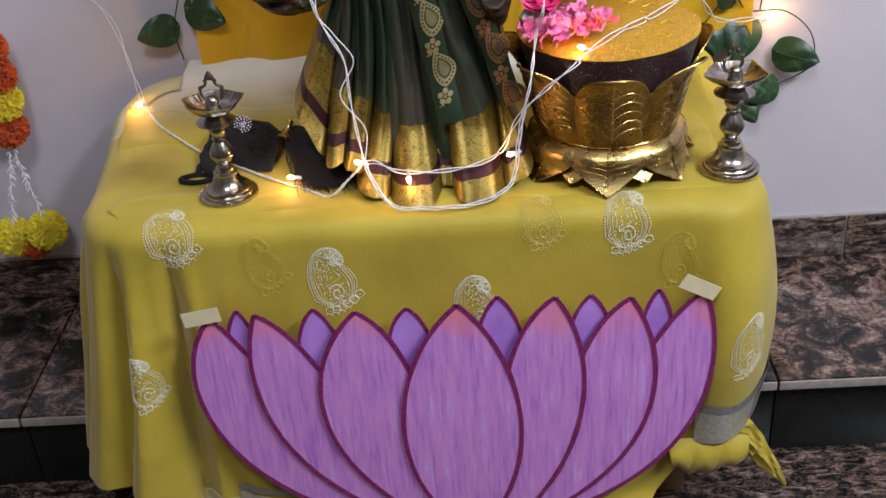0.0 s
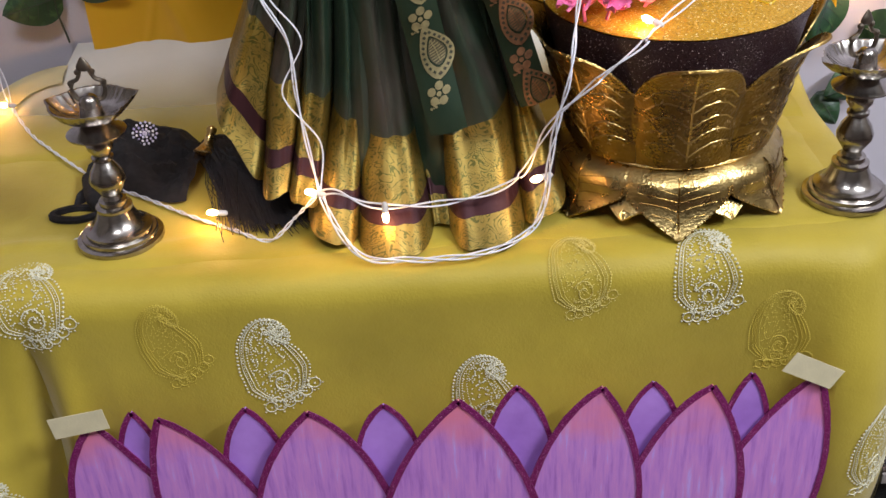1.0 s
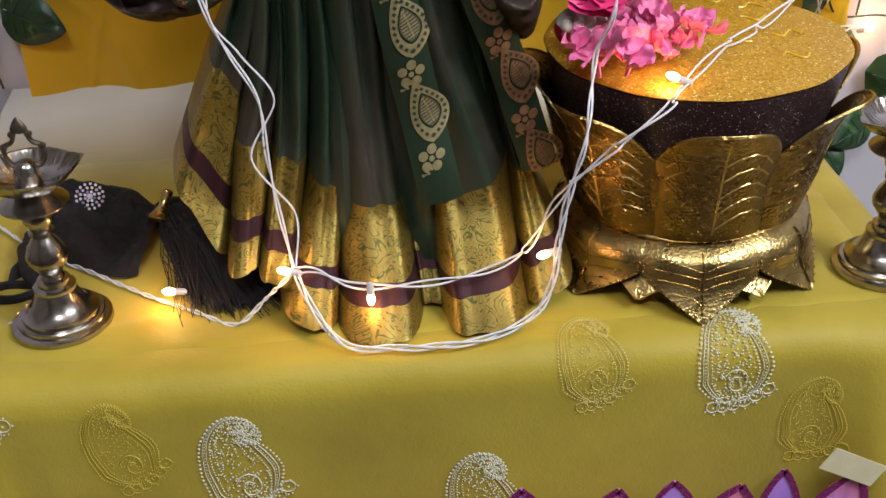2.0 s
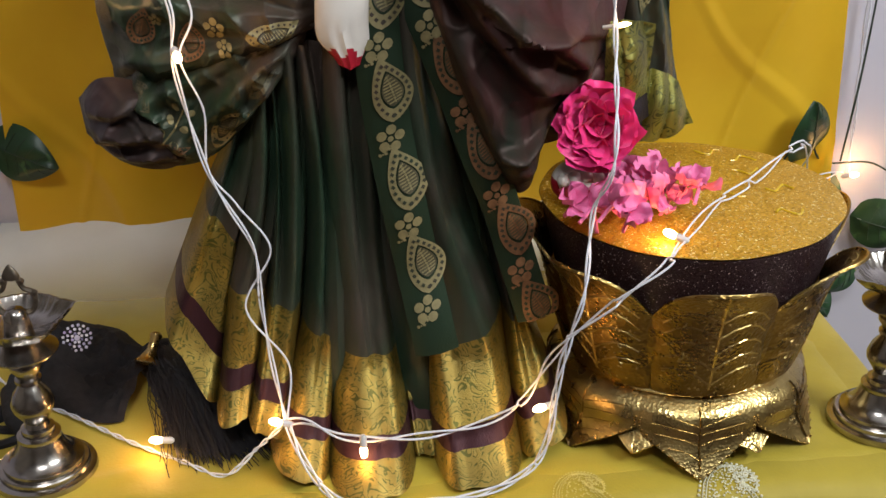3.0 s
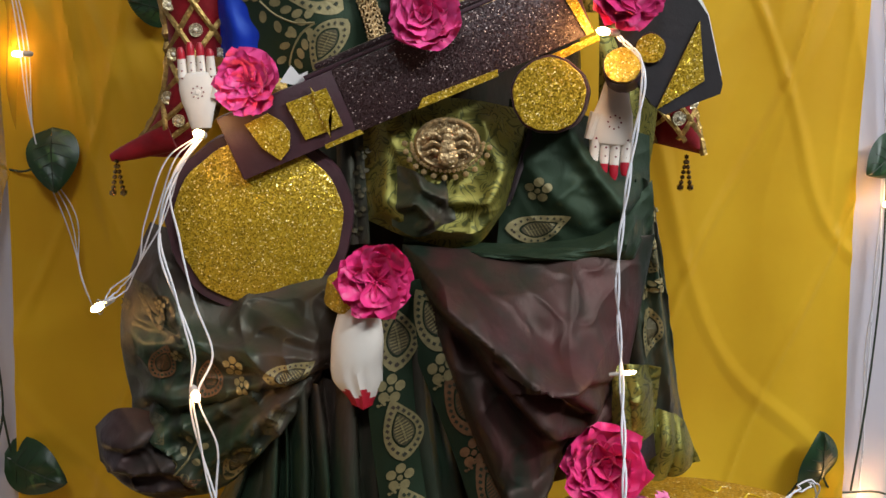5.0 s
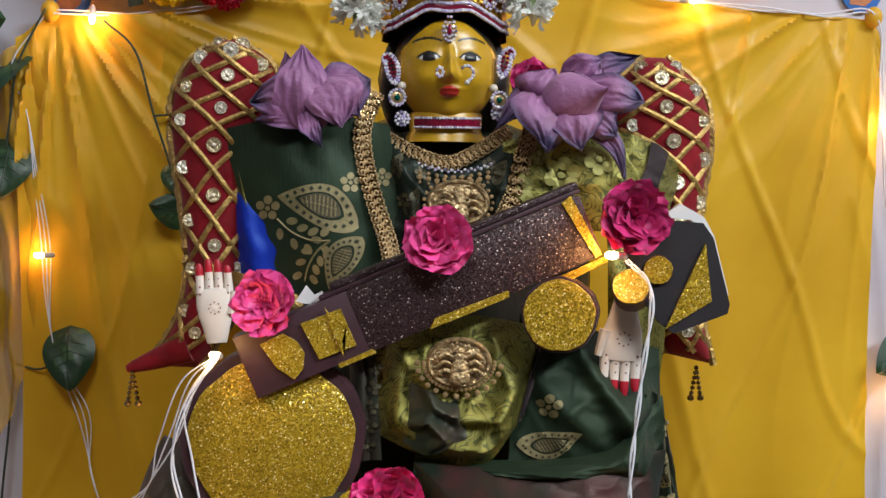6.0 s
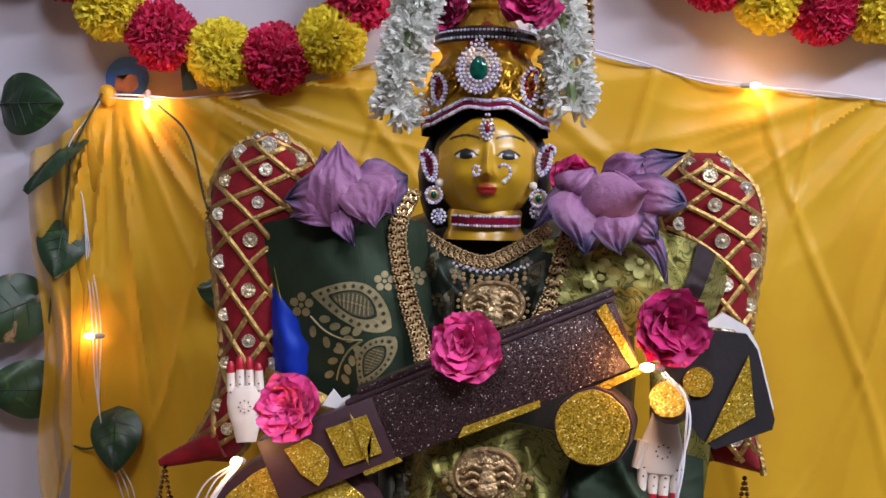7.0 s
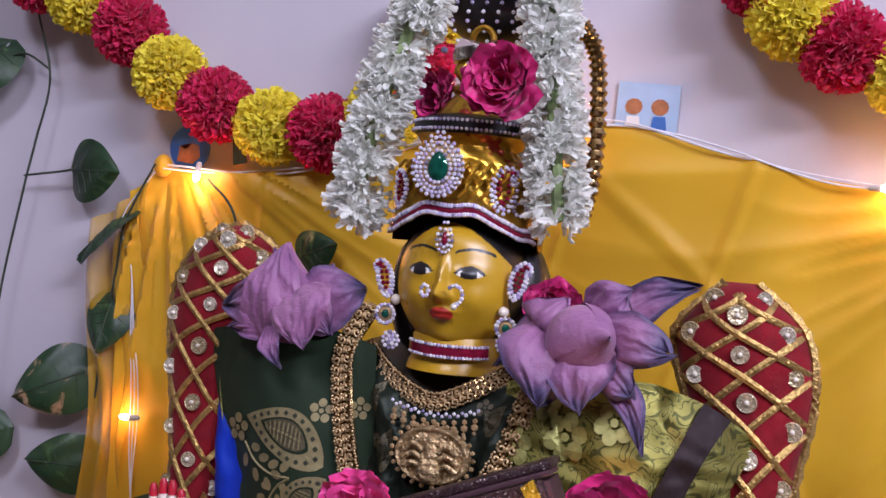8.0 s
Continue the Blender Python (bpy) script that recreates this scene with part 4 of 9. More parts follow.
def lump(u, v):
    x = mixed(-0.385, -0.275, u)
    y0 = 0.265 + 0.02 * math.sin(u * 5)
    t = (v - 0.5) * 2
    return Vector((x + 0.012 * t, y0 + 0.075 * t * (1 - 0.25 * u), TABLE_Z + 0.004 + 0.036 * max(0, 1 - t * t) ** 0.5 * (0.7 + 0.3 * math.sin(u * 9 + t * 2)) * (0.35 + math.sin(min(1, u * 1.2 + 0.1) * math.pi) * 0.65) + 0.010 * crumple(u * 3.2, t * 2.4, 5) * max(0, 1 - t * t)))


part("velvet_pad", sheet(lump, 36, 24), M_BLACK_CLOTH, braid)


def neck(u, v):
    c = curve_points([(-0.385, 0.235, TABLE_Z + 0.012), (-0.37, 0.19, TABLE_Z + 0.012), (-0.352, 0.168, TABLE_Z + 0.01)], 8)
    p = c[min(len(c) - 1, int(v * (len(c) - 1)))]
    return p + Vector((0.012 * math.cos(u * 2 * math.pi), 0.004 * math.cos(u * 2 * math.pi), 0.009 * math.sin(u * 2 * math.pi)))


part("neck", sheet(neck, 12, 14), M_BLACK_CLOTH, braid)
part("loop", tube(curve_points([(-0.362, 0.172, TABLE_Z + 0.006), (-0.385, 0.163, TABLE_Z + 0.005), (-0.408, 0.168, TABLE_Z + 0.005), (-0.412, 0.178, TABLE_Z + 0.005), (-0.395, 0.186, TABLE_Z + 0.005), (-0.37, 0.182, TABLE_Z + 0.006)], 6), 0.0042, 7), M_BLACK_CLOTH, braid)
bm = bmesh.new()
for i in range(2600):
    a = max(-0.55, min(0.9, random.gauss(0.05, 0.40)))
    ln = random.uniform(0.095, 0.150) * (1 - 0.18 * min(1.0, abs(a)))
    s = Vector((-0.258 + random.uniform(-0.016, 0.016), 0.258 + random.uniform(-0.014, 0.014), TABLE_Z + random.uniform(0.006, 0.032)))
    d = Vector((0.50 + 0.34 * a, -0.88 + 0.30 * a, 0)).normalized()
    e = s + d * ln
    fluff = 0.020 if i % 9 == 0 else 0.009
    tube([s, s + d * ln * 0.45 + Vector((random.uniform(-0.011, 0.011), random.uniform(-0.006, 0.006), random.uniform(0.002, 0.010))), e + Vector((random.uniform(-fluff, fluff), random.uniform(-0.012, 0.012), TABLE_Z + 0.002 + random.uniform(0, 0.008) - e.z))], 0.00045, 3, bm, False)
part("tassel", bm, M_BLACK_HAIR, braid, "long black thread tassel", smooth=False)
part("tassel_cap", lathe([(0.002, 0), (0.02, 0.002), (0.024, 0.012), (0.018, 0.024), (0.004, 0.03)], Matrix.Translation((-0.263, 0.268, TABLE_Z + 0.003)), 20), M_BLACK_CLOTH, braid)
part("bell", lathe([(0.0115, 0), (0.0118, 0.0015), (0.009, 0.004), (0.0045, 0.012), (0.004, 0.022), (0.0052, 0.024), (0.0052, 0.027), (0.003, 0.029)], Matrix.Translation((-0.271, 0.236, TABLE_Z + 0.030)) @ pose(0, 0, 0, -38, 22, 0), 24), M_BRASS, braid, "small brass bell")
bm = bmesh.new()
for ring, count in ((0.0, 1), (0.0045, 8), (0.0085, 12), (0.0122, 16)):
    for i in range(count):
        a = 2 * math.pi * i / max(1, count) + ring * 90
        q = Vector((-0.336, 0.272, TABLE_Z + 0.040)) + Vector((ring * math.cos(a), ring * math.sin(a) * 0.55, ring * math.sin(a) * 0.75))
        ball(q, 0.0016 if ring else 0.003, 1, dst=bm)
part("brooch", bm, M_STONE, braid, "rhinestone sunburst brooch", smooth=False)["kind"] = "stuff"
scrap = tagged(part("paper_scrap", plate([(-0.02, -0.012), (0.024, -0.016), (0.014, 0.014)], Matrix.Translation((-0.362, 0.142, TABLE_Z + 0.0035)), 0.0005), M_PAPER), "small torn scrap of white paper on the saree", "paper")
# ---------------------------------------------------------------- silk saree on the idol
M_GREEN = silk("bottle_green_silk", (0.060, 0.043, 0.035), (0.020, 0.038, 0.023), 0.31, 0.06)
M_SHOT = silk("maroon_shot_silk", (0.058, 0.020, 0.020), (0.012, 0.020, 0.014), 0.34, 0.08)
M_MAROON = silk("maroon_silk_stripe", (0.024, 0.009, 0.011), (0.034, 0.012, 0.015), 0.4, 0.06)
M_ZARI = brocade("gold_zari_border", (0.15, 0.14, 0.028), (0.40, 0.28, 0.06), 40, 0.7, 0.34, 0.42)
M_ZARI_GREEN = brocade("green_gold_brocade", (0.10, 0.105, 0.024), (0.30, 0.275, 0.06), 34, 0.6, 0.36, 0.42)
M_MOTIF_COPPER = mat("copper_zari_motif", (0.22, 0.11, 0.05), 0.5, 0.3, var=0.4, scale=160, bump=0.4, bscale=900)
M_MOTIF = mat("zari_motif", (0.27, 0.225, 0.105), 0.5, 0.3, var=0.25, scale=160, bump=0.4, bscale=900)
M_MOTIF_DIM = mat("dim_zari_motif", (0.10, 0.085, 0.045), 0.5, 0.3, var=0.4, scale=260, bump=0.4, bscale=900)
M_GREEN_PLAIN = silk("plain_green_silk", (0.014, 0.024, 0.014), (0.018, 0.030, 0.017), 0.42, 0.05)
M_MAROON_DARK = silk("dark_maroon_silk", (0.034, 0.018, 0.019), (0.024, 0.020, 0.018), 0.35, 0.08)
M_BODICE = silk("black_green_silk", (0.012, 0.014, 0.010), (0.009, 0.015, 0.010), 0.36, 0.05)
M_DARK_STRIPE = silk("dark_brown_stripe", (0.016, 0.011, 0.012), (0.022, 0.015, 0.016), 0.45, 0.1)
M_MOTIF_OLIVE = mat("olive_zari_motif", (0.34, 0.33, 0.10), 0.42, 0.45, var=0.3, scale=160, bump=0.4, bscale=900)
M_LACE_CUFF = mat("braided_gold_cuff", (0.46, 0.30, 0.09), 0.4, 0.7, var=0.4, scale=220, bump=0.9, bscale=420, depth=0.0015)
M_BLUE = silk("royal_blue_silk", (0.006, 0.02, 0.28), (0.008, 0.03, 0.38), 0.4, 0.3)

saree = thing("silk_saree", (-0.06, 0.25, TABLE_Z), "dark green silk saree with gold zari border draped on the idol", "saree")


def front_depth(z):
    """Depth of the saree's front at each height."""
    t = [(0.556, 0.075), (0.59, 0.11), (0.634, 0.14), (0.69, 0.155), (0.78, 0.162), (0.87, 0.165), (0.95, 0.18), (1.0, 0.2), (1.1, 0.22)]
    for (a, p), (b, q) in zip(t, t[1:]):
        if z <= b:
            return mixed(p, q, max(0, (z - a) / (b - a)))
    return t[-1][1]


def pleat(hem_l, hem_r, mid_l, mid_r, top_l, top_r, bulge, back, vb=0.30, twist=0.0):
    """One pleat; points are (x, z) at the hem, at the border's upper edge and at the top. It rolls back at both sides."""
    def f(u, v):
        def side(h, m, t):
            if v < vb:
                k = v / vb
                return mixed(h[0], m[0], k), mixed(h[1], m[1], k)
            k = (v - vb) / (1 - vb)
            return mixed(m[0], t[0], k) + 0.006 * math.sin(k * math.pi) * (1 if m[0] < t[0] else -1), mixed(m[1], t[1], k)
        xl, zl = side(hem_l, mid_l, top_l)
        xr, zr = side(hem_r, mid_r, top_r)
        x, z = mixed(xl, xr, u), mixed(zl, zr, u)
        s = (u - 0.5) * 2
        y = front_depth(z) + back - 0.8 * bulge * (1 - s ** 4) * (1 - 0.45 * v) + 0.055 * abs(s) ** 6
        ph = (u * 1.9 + 0.22 * v + 0.37 * twist + 0.16 * wobble(u * 2, v * 2.4, twist)) % 1.0
        knife = smooth_step(0.0, 0.72, ph) * (1 - smooth_step(0.80, 1.0, ph))
        y -= 0.017 * (knife - 0.5) * (0.22 + 0.78 * smooth_step(0.1, 0.7, v))
        y += 0.007 * wobble(x * 25, z * 9, twist) * v - 0.0022 * crumple(x * 16, z * 7, twist)
        return Vector((x, y, max(z, TABLE_Z + 0.003)))

    sub = lambda v0, v1: (lambda u, v: f(u, mixed(v0, v1, v)))
    p = part("pleat", sheet(sub(vb, 1.0), 48, 60), M_GREEN if twist != 3 else M_SHOT, saree)
    part("zari_border", sheet(sub(0.39 * vb, vb), 22, 10, 0.0008), M_ZARI, p, "gold zari border")
    part("stripe", sheet(sub(0.24 * vb, 0.39 * vb), 22, 4), M_MAROON, p, "maroon stripe")
    part("zari_border", sheet(sub(0.0, 0.24 * vb), 22, 6, 0.0008), M_ZARI, p, "gold zari hem")
    return f


pleat((-0.245, 0.660), (-0.198, 0.590), (-0.203, 0.755), (-0.168, 0.712), (-0.165, 0.86), (-0.135, 0.87), 0.004, 0.024, 0.42, 1)
pleat((-0.205, 0.592), (-0.170, 0.600), (-0.192, 0.690), (-0.152, 0.688), (-0.158, 0.87), (-0.130, 0.88), 0.010, 0.012, 0.33, 2)
pleat((-0.180, 0.596), (-0.145, 0.588), (-0.160, 0.682), (-0.128, 0.676), (-0.145, 0.87), (-0.118, 0.88), 0.010, 0.004, 0.31, 1)
pleat((-0.164, 0.572), (-0.112, 0.560), (-0.134, 0.660), (-0.102, 0.652), (-0.130, 0.88), (-0.098, 0.88), 0.012, 0.008, 0.29, 2)
pleat((-0.053, 0.562), (-0.025, 0.562), (-0.062, 0.645), (-0.036, 0.645), (-0.075, 0.88), (-0.060, 0.88), 0.002, 0.030, 0.27, 1)
pleat((-0.121, 0.557), (-0.046, 0.556), (-0.110, 0.643), (-0.055, 0.640), (-0.112, 0.885), (-0.062, 0.88), 0.012, 0.0, 0.27, 2)
pleat((0.030, 0.562), (0.078, 0.580), (0.028, 0.655), (0.048, 0.660), (0.010, 0.80), (0.035, 0.80), 0.008, 0.012, 0.38, 3)
pleat((-0.036, 0.557), (0.040, 0.563), (-0.042, 0.634), (0.030, 0.662), (-0.075, 0.90), (-0.030, 0.91), 0.014, 0.0, 0.27, 1)


def inner_skirt(u, v):
    a = mixed(-0.15, math.pi + 0.15, u)
    r = mixed(0.135, 0.085, v)
    return Vector((-0.075 - r * math.cos(a) * 1.05, 0.29 - r * math.sin(a) * 1.15 + 0.012 * math.sin(u * 40), mixed(TABLE_Z + 0.003, 0.95, v)))


part("inner_skirt", sheet(inner_skirt, 60, 12), M_GREEN, saree)


# woven motifs laid on a cloth function
def flat_shape(bm, place, outline, cx, cy, lift):
    """A star-shaped patch on the cloth."""
    def at(x, y):
        c = place(x, y)
        nn = (place(x + 0.002, y) - c).cross(place(x, y + 0.002) - c).normalized()
        if nn.y > 0:
            nn.negate()
        return c + nn * lift
    mid = bm.verts.new(at(cx, cy))
    ring = [bm.verts.new(at(x, y)) for x, y in outline]
    for i in range(len(ring)):
        bm.faces.new((mid, ring[i], ring[(i + 1) % len(ring)]))


def flower_motif(place, r, parent, petals=5, cloth=None):
    bm = bmesh.new()
    for k in range(petals):
        a = 2 * math.pi * k / petals + 0.3
        cx, cy = 0.62 * r * math.cos(a), 0.62 * r * math.sin(a)
        flat_shape(bm, place, [(cx + 0.34 * r * math.cos(t), cy + 0.34 * r * math.sin(t)) for t in [2 * math.pi * i / 10 for i in range(10)]], cx, cy, 0.0021)
    flat_shape(bm, place, [(0.2 * r * math.cos(t), 0.2 * r * math.sin(t)) for t in [2 * math.pi * i / 8 for i in range(8)]], 0, 0, 0.0025)
    return part("woven_flower", bm, cloth or M_MOTIF, parent, "gold woven flower", smooth=False)


def on_cloth(f, u=0.5, v=0.5):
    """Finds the point of the cloth f that lies at the given x and z."""
    def at(x, z):
        a, b = u, v
        for _ in range(12):
            p = f(a, b)
            du, dv = (f(a + 0.004, b) - p) / 0.004, (f(a, b + 0.004) - p) / 0.004
            det = du.x * dv.z - dv.x * du.z
            ex, ez = x - p.x, z - p.z
            if abs(ex) + abs(ez) < 2e-5 or abs(det) < 1e-9:
                break
            a = max(-0.2, min(1.2, a + (ex * dv.z - ez * dv.x) / det))
            b = max(-0.2, min(1.2, b + (ez * du.x - ex * du.z) / det))
        return f(a, b)
    return at


def leaf_motif(at, root, tip, half, parent, cloth=None, turn=1):
    """A woven leaf from root to tip, both (x, z): a gold rim with dark spots round a dark line and a stitched field."""
    cloth = cloth or M_MOTIF
    ax, az = tip[0] - root[0], tip[1] - root[1]
    ln = math.hypot(ax, az)
    ax, az = ax / ln, az / ln

    def ring(f, n=22):
        lo, hi = 0.5 - 0.5 * f, 0.5 + 0.5 * f
        pts = []
        for side in (1, -1):
            for i in range(n + 1):
                k = i / n if side > 0 else 1 - i / n
                e = mixed(lo, hi, k)
                w = half * f * math.sin(math.pi * min(1.0, k ** 0.80)) ** 0.85
                d = side * w + turn * 0.10 * ln * math.sin(math.pi * e)
                pts.append((root[0] + ax * e * ln - az * d, root[1] + az * e * ln + ax * d))
        return pts

    def lay(q, lift):
        return at(*q) + Vector((0, -lift, 0))

    bm = bmesh.new()
    out, mid = ring(1.0), ring(0.60)
    ro, ri = [bm.verts.new(lay(q, 0.0019)) for q in out], [bm.verts.new(lay(q, 0.0019)) for q in mid]
    for i in range(len(ro)):
        bm.faces.new((ro[i], ro[(i + 1) % len(ro)], ri[(i + 1) % len(ri)], ri[i]))
    p = part("woven_leaf", bm, cloth, parent, "gold woven leaf", smooth=False)
    bm = bmesh.new()
    spots = along(ring(0.80), ln * 0.098)
    for x, z in spots:
        r = half * 0.115
        vs = [bm.verts.new(lay((x + r * math.cos(t), z + r * math.sin(t)), 0.0026)) for t in [1.571 * i for i in range(4)]]
        bm.faces.new(vs)
    part("spot_pattern", bm, M_GREEN, p, "dark spots between the gold threads", smooth=False)["kind"] = "stuff"
    bm = bmesh.new()
    inn = ring(0.52)
    m = len(inn) // 2
    vs = [bm.verts.new(lay(q, 0.0017)) for q in inn]
    for i in range(m - 1):
        a, b, c, d = vs[i], vs[i + 1], vs[len(vs) - 2 - i], vs[len(vs) - 1 - i]
        if len({a, b, c, d}) == 4:
            bm.faces.new((a, b, c, d))
    part("woven_heart", bm, M_MOTIF_DIM, p, smooth=False)
    # slanting gold threads and a row of dots across the heart
    bm = bmesh.new()
    for i in range(2, m - 3, 2):
        (x0, z0), (x1, z1) = inn[i], inn[len(inn) - 4 - i]
        tx, tz = ax * half * 0.035, az * half * 0.035
        for k in (0.08, 0.60):
            q = [(mixed(x0, x1, k), mixed(z0, z1, k)), (mixed(x0, x1, k + 0.32), mixed(z0, z1, k + 0.32))]
            bm.faces.new([bm.verts.new(lay(g, 0.0024)) for g in ((q[0][0] - tx, q[0][1] - tz), (q[1][0] - tx, q[1][1] - tz), (q[1][0] + tx, q[1][1] + tz), (q[0][0] + tx, q[0][1] + tz))])
        cx, cz, r = mixed(x0, x1, 0.5), mixed(z0, z1, 0.5), half * 0.075
        bm.faces.new([bm.verts.new(lay((cx + r * math.cos(t), cz + r * math.sin(t)), 0.0024)) for t in [1.047 * j for j in range(6)]])
    part("thread_hatching", bm, cloth, p, "gold threads across the leaf", smooth=False)["kind"] = "stuff"
    return p


def sprig_motif(at, path, pairs, size, parent, cloth=None):
    """A woven stem with pairs of small round leaves."""
    c = curve_points([(x, 0, z) for x, z in path], 8)
    stem = part("woven_stem", tube([at(q.x, q.z) + Vector((0, -0.0015, 0)) for q in c], 0.0009, 4), cloth or M_MOTIF, parent, "gold woven stem")
    for k in range(pairs):
        i = int((k + 0.6) / pairs * (len(c) - 2))
        d = (c[i + 1] - c[i]).normalized()
        for side in (1, -1):
            o = c[i] + Vector((-d.z, 0, d.x)) * side * size * 0.95 + d * size * 0.5
            a0 = math.atan2(d.z, d.x) + side * 0.8
            bm = bmesh.new()
            vs = []
            for j in range(10):
                t = 0.628 * j
                rx, rz = size * 0.62 * math.cos(t), size * 0.40 * math.sin(t)
                vs.append(bm.verts.new(at(o.x + rx * math.cos(a0) - rz * math.sin(a0), o.z + rx * math.sin(a0) + rz * math.cos(a0)) + Vector((0, -0.0019, 0))))
            bm.faces.new(vs)
            part("woven_leaflet", bm, cloth or M_MOTIF, parent, "gold woven leaflet", smooth=False)


def ribbon(path, half, lean=0.0, depth=0.0):
    """A band of cloth along the path; place(x, y) with y the length along it from its top."""
    c = curve_points(path, 10)
    ln = [0.0]
    for p, q in zip(c, c[1:]):
        ln.append(ln[-1] + (q - p).length)

    def at(s):
        for i in range(len(c) - 1):
            if s <= ln[i + 1] or i == len(c) - 2:
                return c[i].lerp(c[i + 1], (s - ln[i]) / max(1e-6, ln[i + 1] - ln[i])), (c[i + 1] - c[i]).normalized()

    def place(x, y):
        p, d = at(max(0.0, min(ln[-1], y)))
        side = d.cross(Vector((0, 1, 0))).normalized()
        if side.x < 0:
            side.negate()
        t = x / half
        return p + side * x + Vector((0, lean * x - depth * (1 - t * t) + 0.002 * math.sin(y * 60), 0))

    return place, ln[-1]


pal1 = [(-0.064, 0.162, 0.945), (-0.066, 0.152, 0.898), (-0.061, 0.148, 0.834), (-0.052, 0.145, 0.773), (-0.041, 0.137, 0.712), (-0.029, 0.120, 0.650)]
pal2 = [(-0.048, 0.166, 0.955), (-0.031, 0.155, 0.901), (-0.010, 0.150, 0.846), (0.006, 0.146, 0.800), (0.022, 0.146, 0.757), (0.036, 0.146, 0.709), (0.050, 0.142, 0.662)]
for path, half in ((pal1, 0.0165), (pal2, 0.0145)):
    place, ln = ribbon(path, half, 0.0, 0.004)
    band_part = part("pallu_edge", sheet(lambda u, v: place((u - 0.5) * 2 * half, v * ln), 10, 60, 0.0008), M_GREEN_PLAIN, saree, "dark silk edge woven with gold motifs")
    y = 0.030
    k = 0
    while y < ln - 0.012:
        cloth = M_MOTIF_COPPER if path is pal2 and y > 0.09 else M_MOTIF
        if k % 2:
            flower_motif(lambda a, b, y=y: place(a * 0.95 + b * 0.2, y - b), 0.0112, band_part, 5, cloth)
            for q in range(3):
                flower_motif(lambda a, b, y=y, q=q: place(a - 0.007 + 0.003 * q, y + 0.011 - 0.003 * q - b), 0.0036, band_part, 2, cloth)
            y += 0.031
        else:
            leaf_motif(lambda a, b, y=y: place(a, y - b), (0.004, -0.024), (0.000, 0.024), 0.0150, band_part, cloth, -1)
            y += 0.036
        k += 1


def swatch(top, bottom, bulge=0.02, folds=None, pu=1.0, pv=1.0):
    """Cloth between an upper and a lower edge, puffed towards the front; folds(u, v) adds to its depth."""
    t, b = curve_points(top, 8), curve_points(bottom, 8)

    def pick(c, u):
        k = u * (len(c) - 1)
        i = min(int(k), len(c) - 2)
        return c[i].lerp(c[i + 1], k - i)

    def f(u, v):
        p = pick(b, u).lerp(pick(t, u), v)
        q = max(0.0, math.sin(math.pi * u)) ** pu * max(0.0, math.sin(math.pi * v)) ** pv
        return p + Vector((0, -bulge * q + (folds(u, v) if folds else 0), 0))

    return f


# cloth helpers for the lap, the hip and the shoulder
def creased(base, lines, rumple=0.0025, grain=18, seed=2):
    """Adds folds that follow polylines of (x, z): each with a height, a soft width and a steep width."""
    def f(u, v):
        p = base(u, v)
        d = 0.0
        for pts, amp, soft, steep in lines:
            best, sign, end = 9.0, 1, 0.0
            for i, ((ax, az), (bx, bz)) in enumerate(zip(pts, pts[1:])):
                ex, ez = bx - ax, bz - az
                l2 = ex * ex + ez * ez
                t = max(0.0, min(1.0, ((p.x - ax) * ex + (p.z - az) * ez) / l2))
                qx, qz = p.x - ax - t * ex, p.z - az - t * ez
                r = math.hypot(qx, qz)
                if r < best:
                    best, sign, end = r, 1 if ex * qz - ez * qx > 0 else -1, (i + t) / (len(pts) - 1)
            w = (soft if sign > 0 else steep) * (1 + 0.3 * wobble(p.x * 30, p.z * 30, seed))
            d += amp * math.exp(-(best / w) ** 2) * (0.35 + 0.65 * math.sin(math.pi * min(1, max(0, 0.12 + 0.8 * end))))
        edge = min(1.0, 7 * min(u, 1 - u, v, 1 - v) + 0.1)
        return p + Vector((0, (-1.35 * d - rumple * crumple(p.x * grain, p.z * grain, seed)) * edge, 0))
    return f


lap = creased(swatch([(-0.054, 0.190, 0.976), (0.005, 0.186, 0.972), (0.07, 0.190, 0.972), (0.141, 0.215, 0.978)], [(-0.035, 0.166, 0.915), (-0.004, 0.156, 0.835), (0.024, 0.150, 0.775), (0.044, 0.156, 0.766), (0.058, 0.172, 0.800), (0.084, 0.184, 0.838), (0.118, 0.200, 0.864)], 0.028, None, 0.7, 0.8), [
    ([(-0.050, 0.968), (-0.034, 0.953), (0.007, 0.918), (0.037, 0.893)], 0.021, 0.026, 0.006), ([(-0.045, 0.958), (-0.018, 0.935), (0.025, 0.878), (0.050, 0.850), (0.078, 0.842)], 0.023, 0.018, 0.006),
    ([(-0.040, 0.940), (-0.012, 0.880), (0.010, 0.825), (0.030, 0.780)], 0.015, 0.016, 0.006), ([(0.036, 0.892), (0.060, 0.884), (0.084, 0.862), (0.086, 0.845)], 0.020, 0.014, 0.006),
    ([(0.045, 0.888), (0.075, 0.890), (0.108, 0.874)], 0.015, 0.022, 0.005), ([(0.020, 0.802), (0.038, 0.798), (0.060, 0.812)], 0.012, 0.007, 0.005), ([(0.030, 0.786), (0.046, 0.782), (0.062, 0.796)], 0.008, 0.006, 0.005),
    ([(0.000, 0.955), (0.060, 0.935), (0.120, 0.915)], 0.004, 0.02, 0.02),
], 0.0040, 15, 5)
part("lap_drape", sheet(lap, 170, 150, 0.001), M_SHOT, saree, "maroon shot silk pulled over the knee")
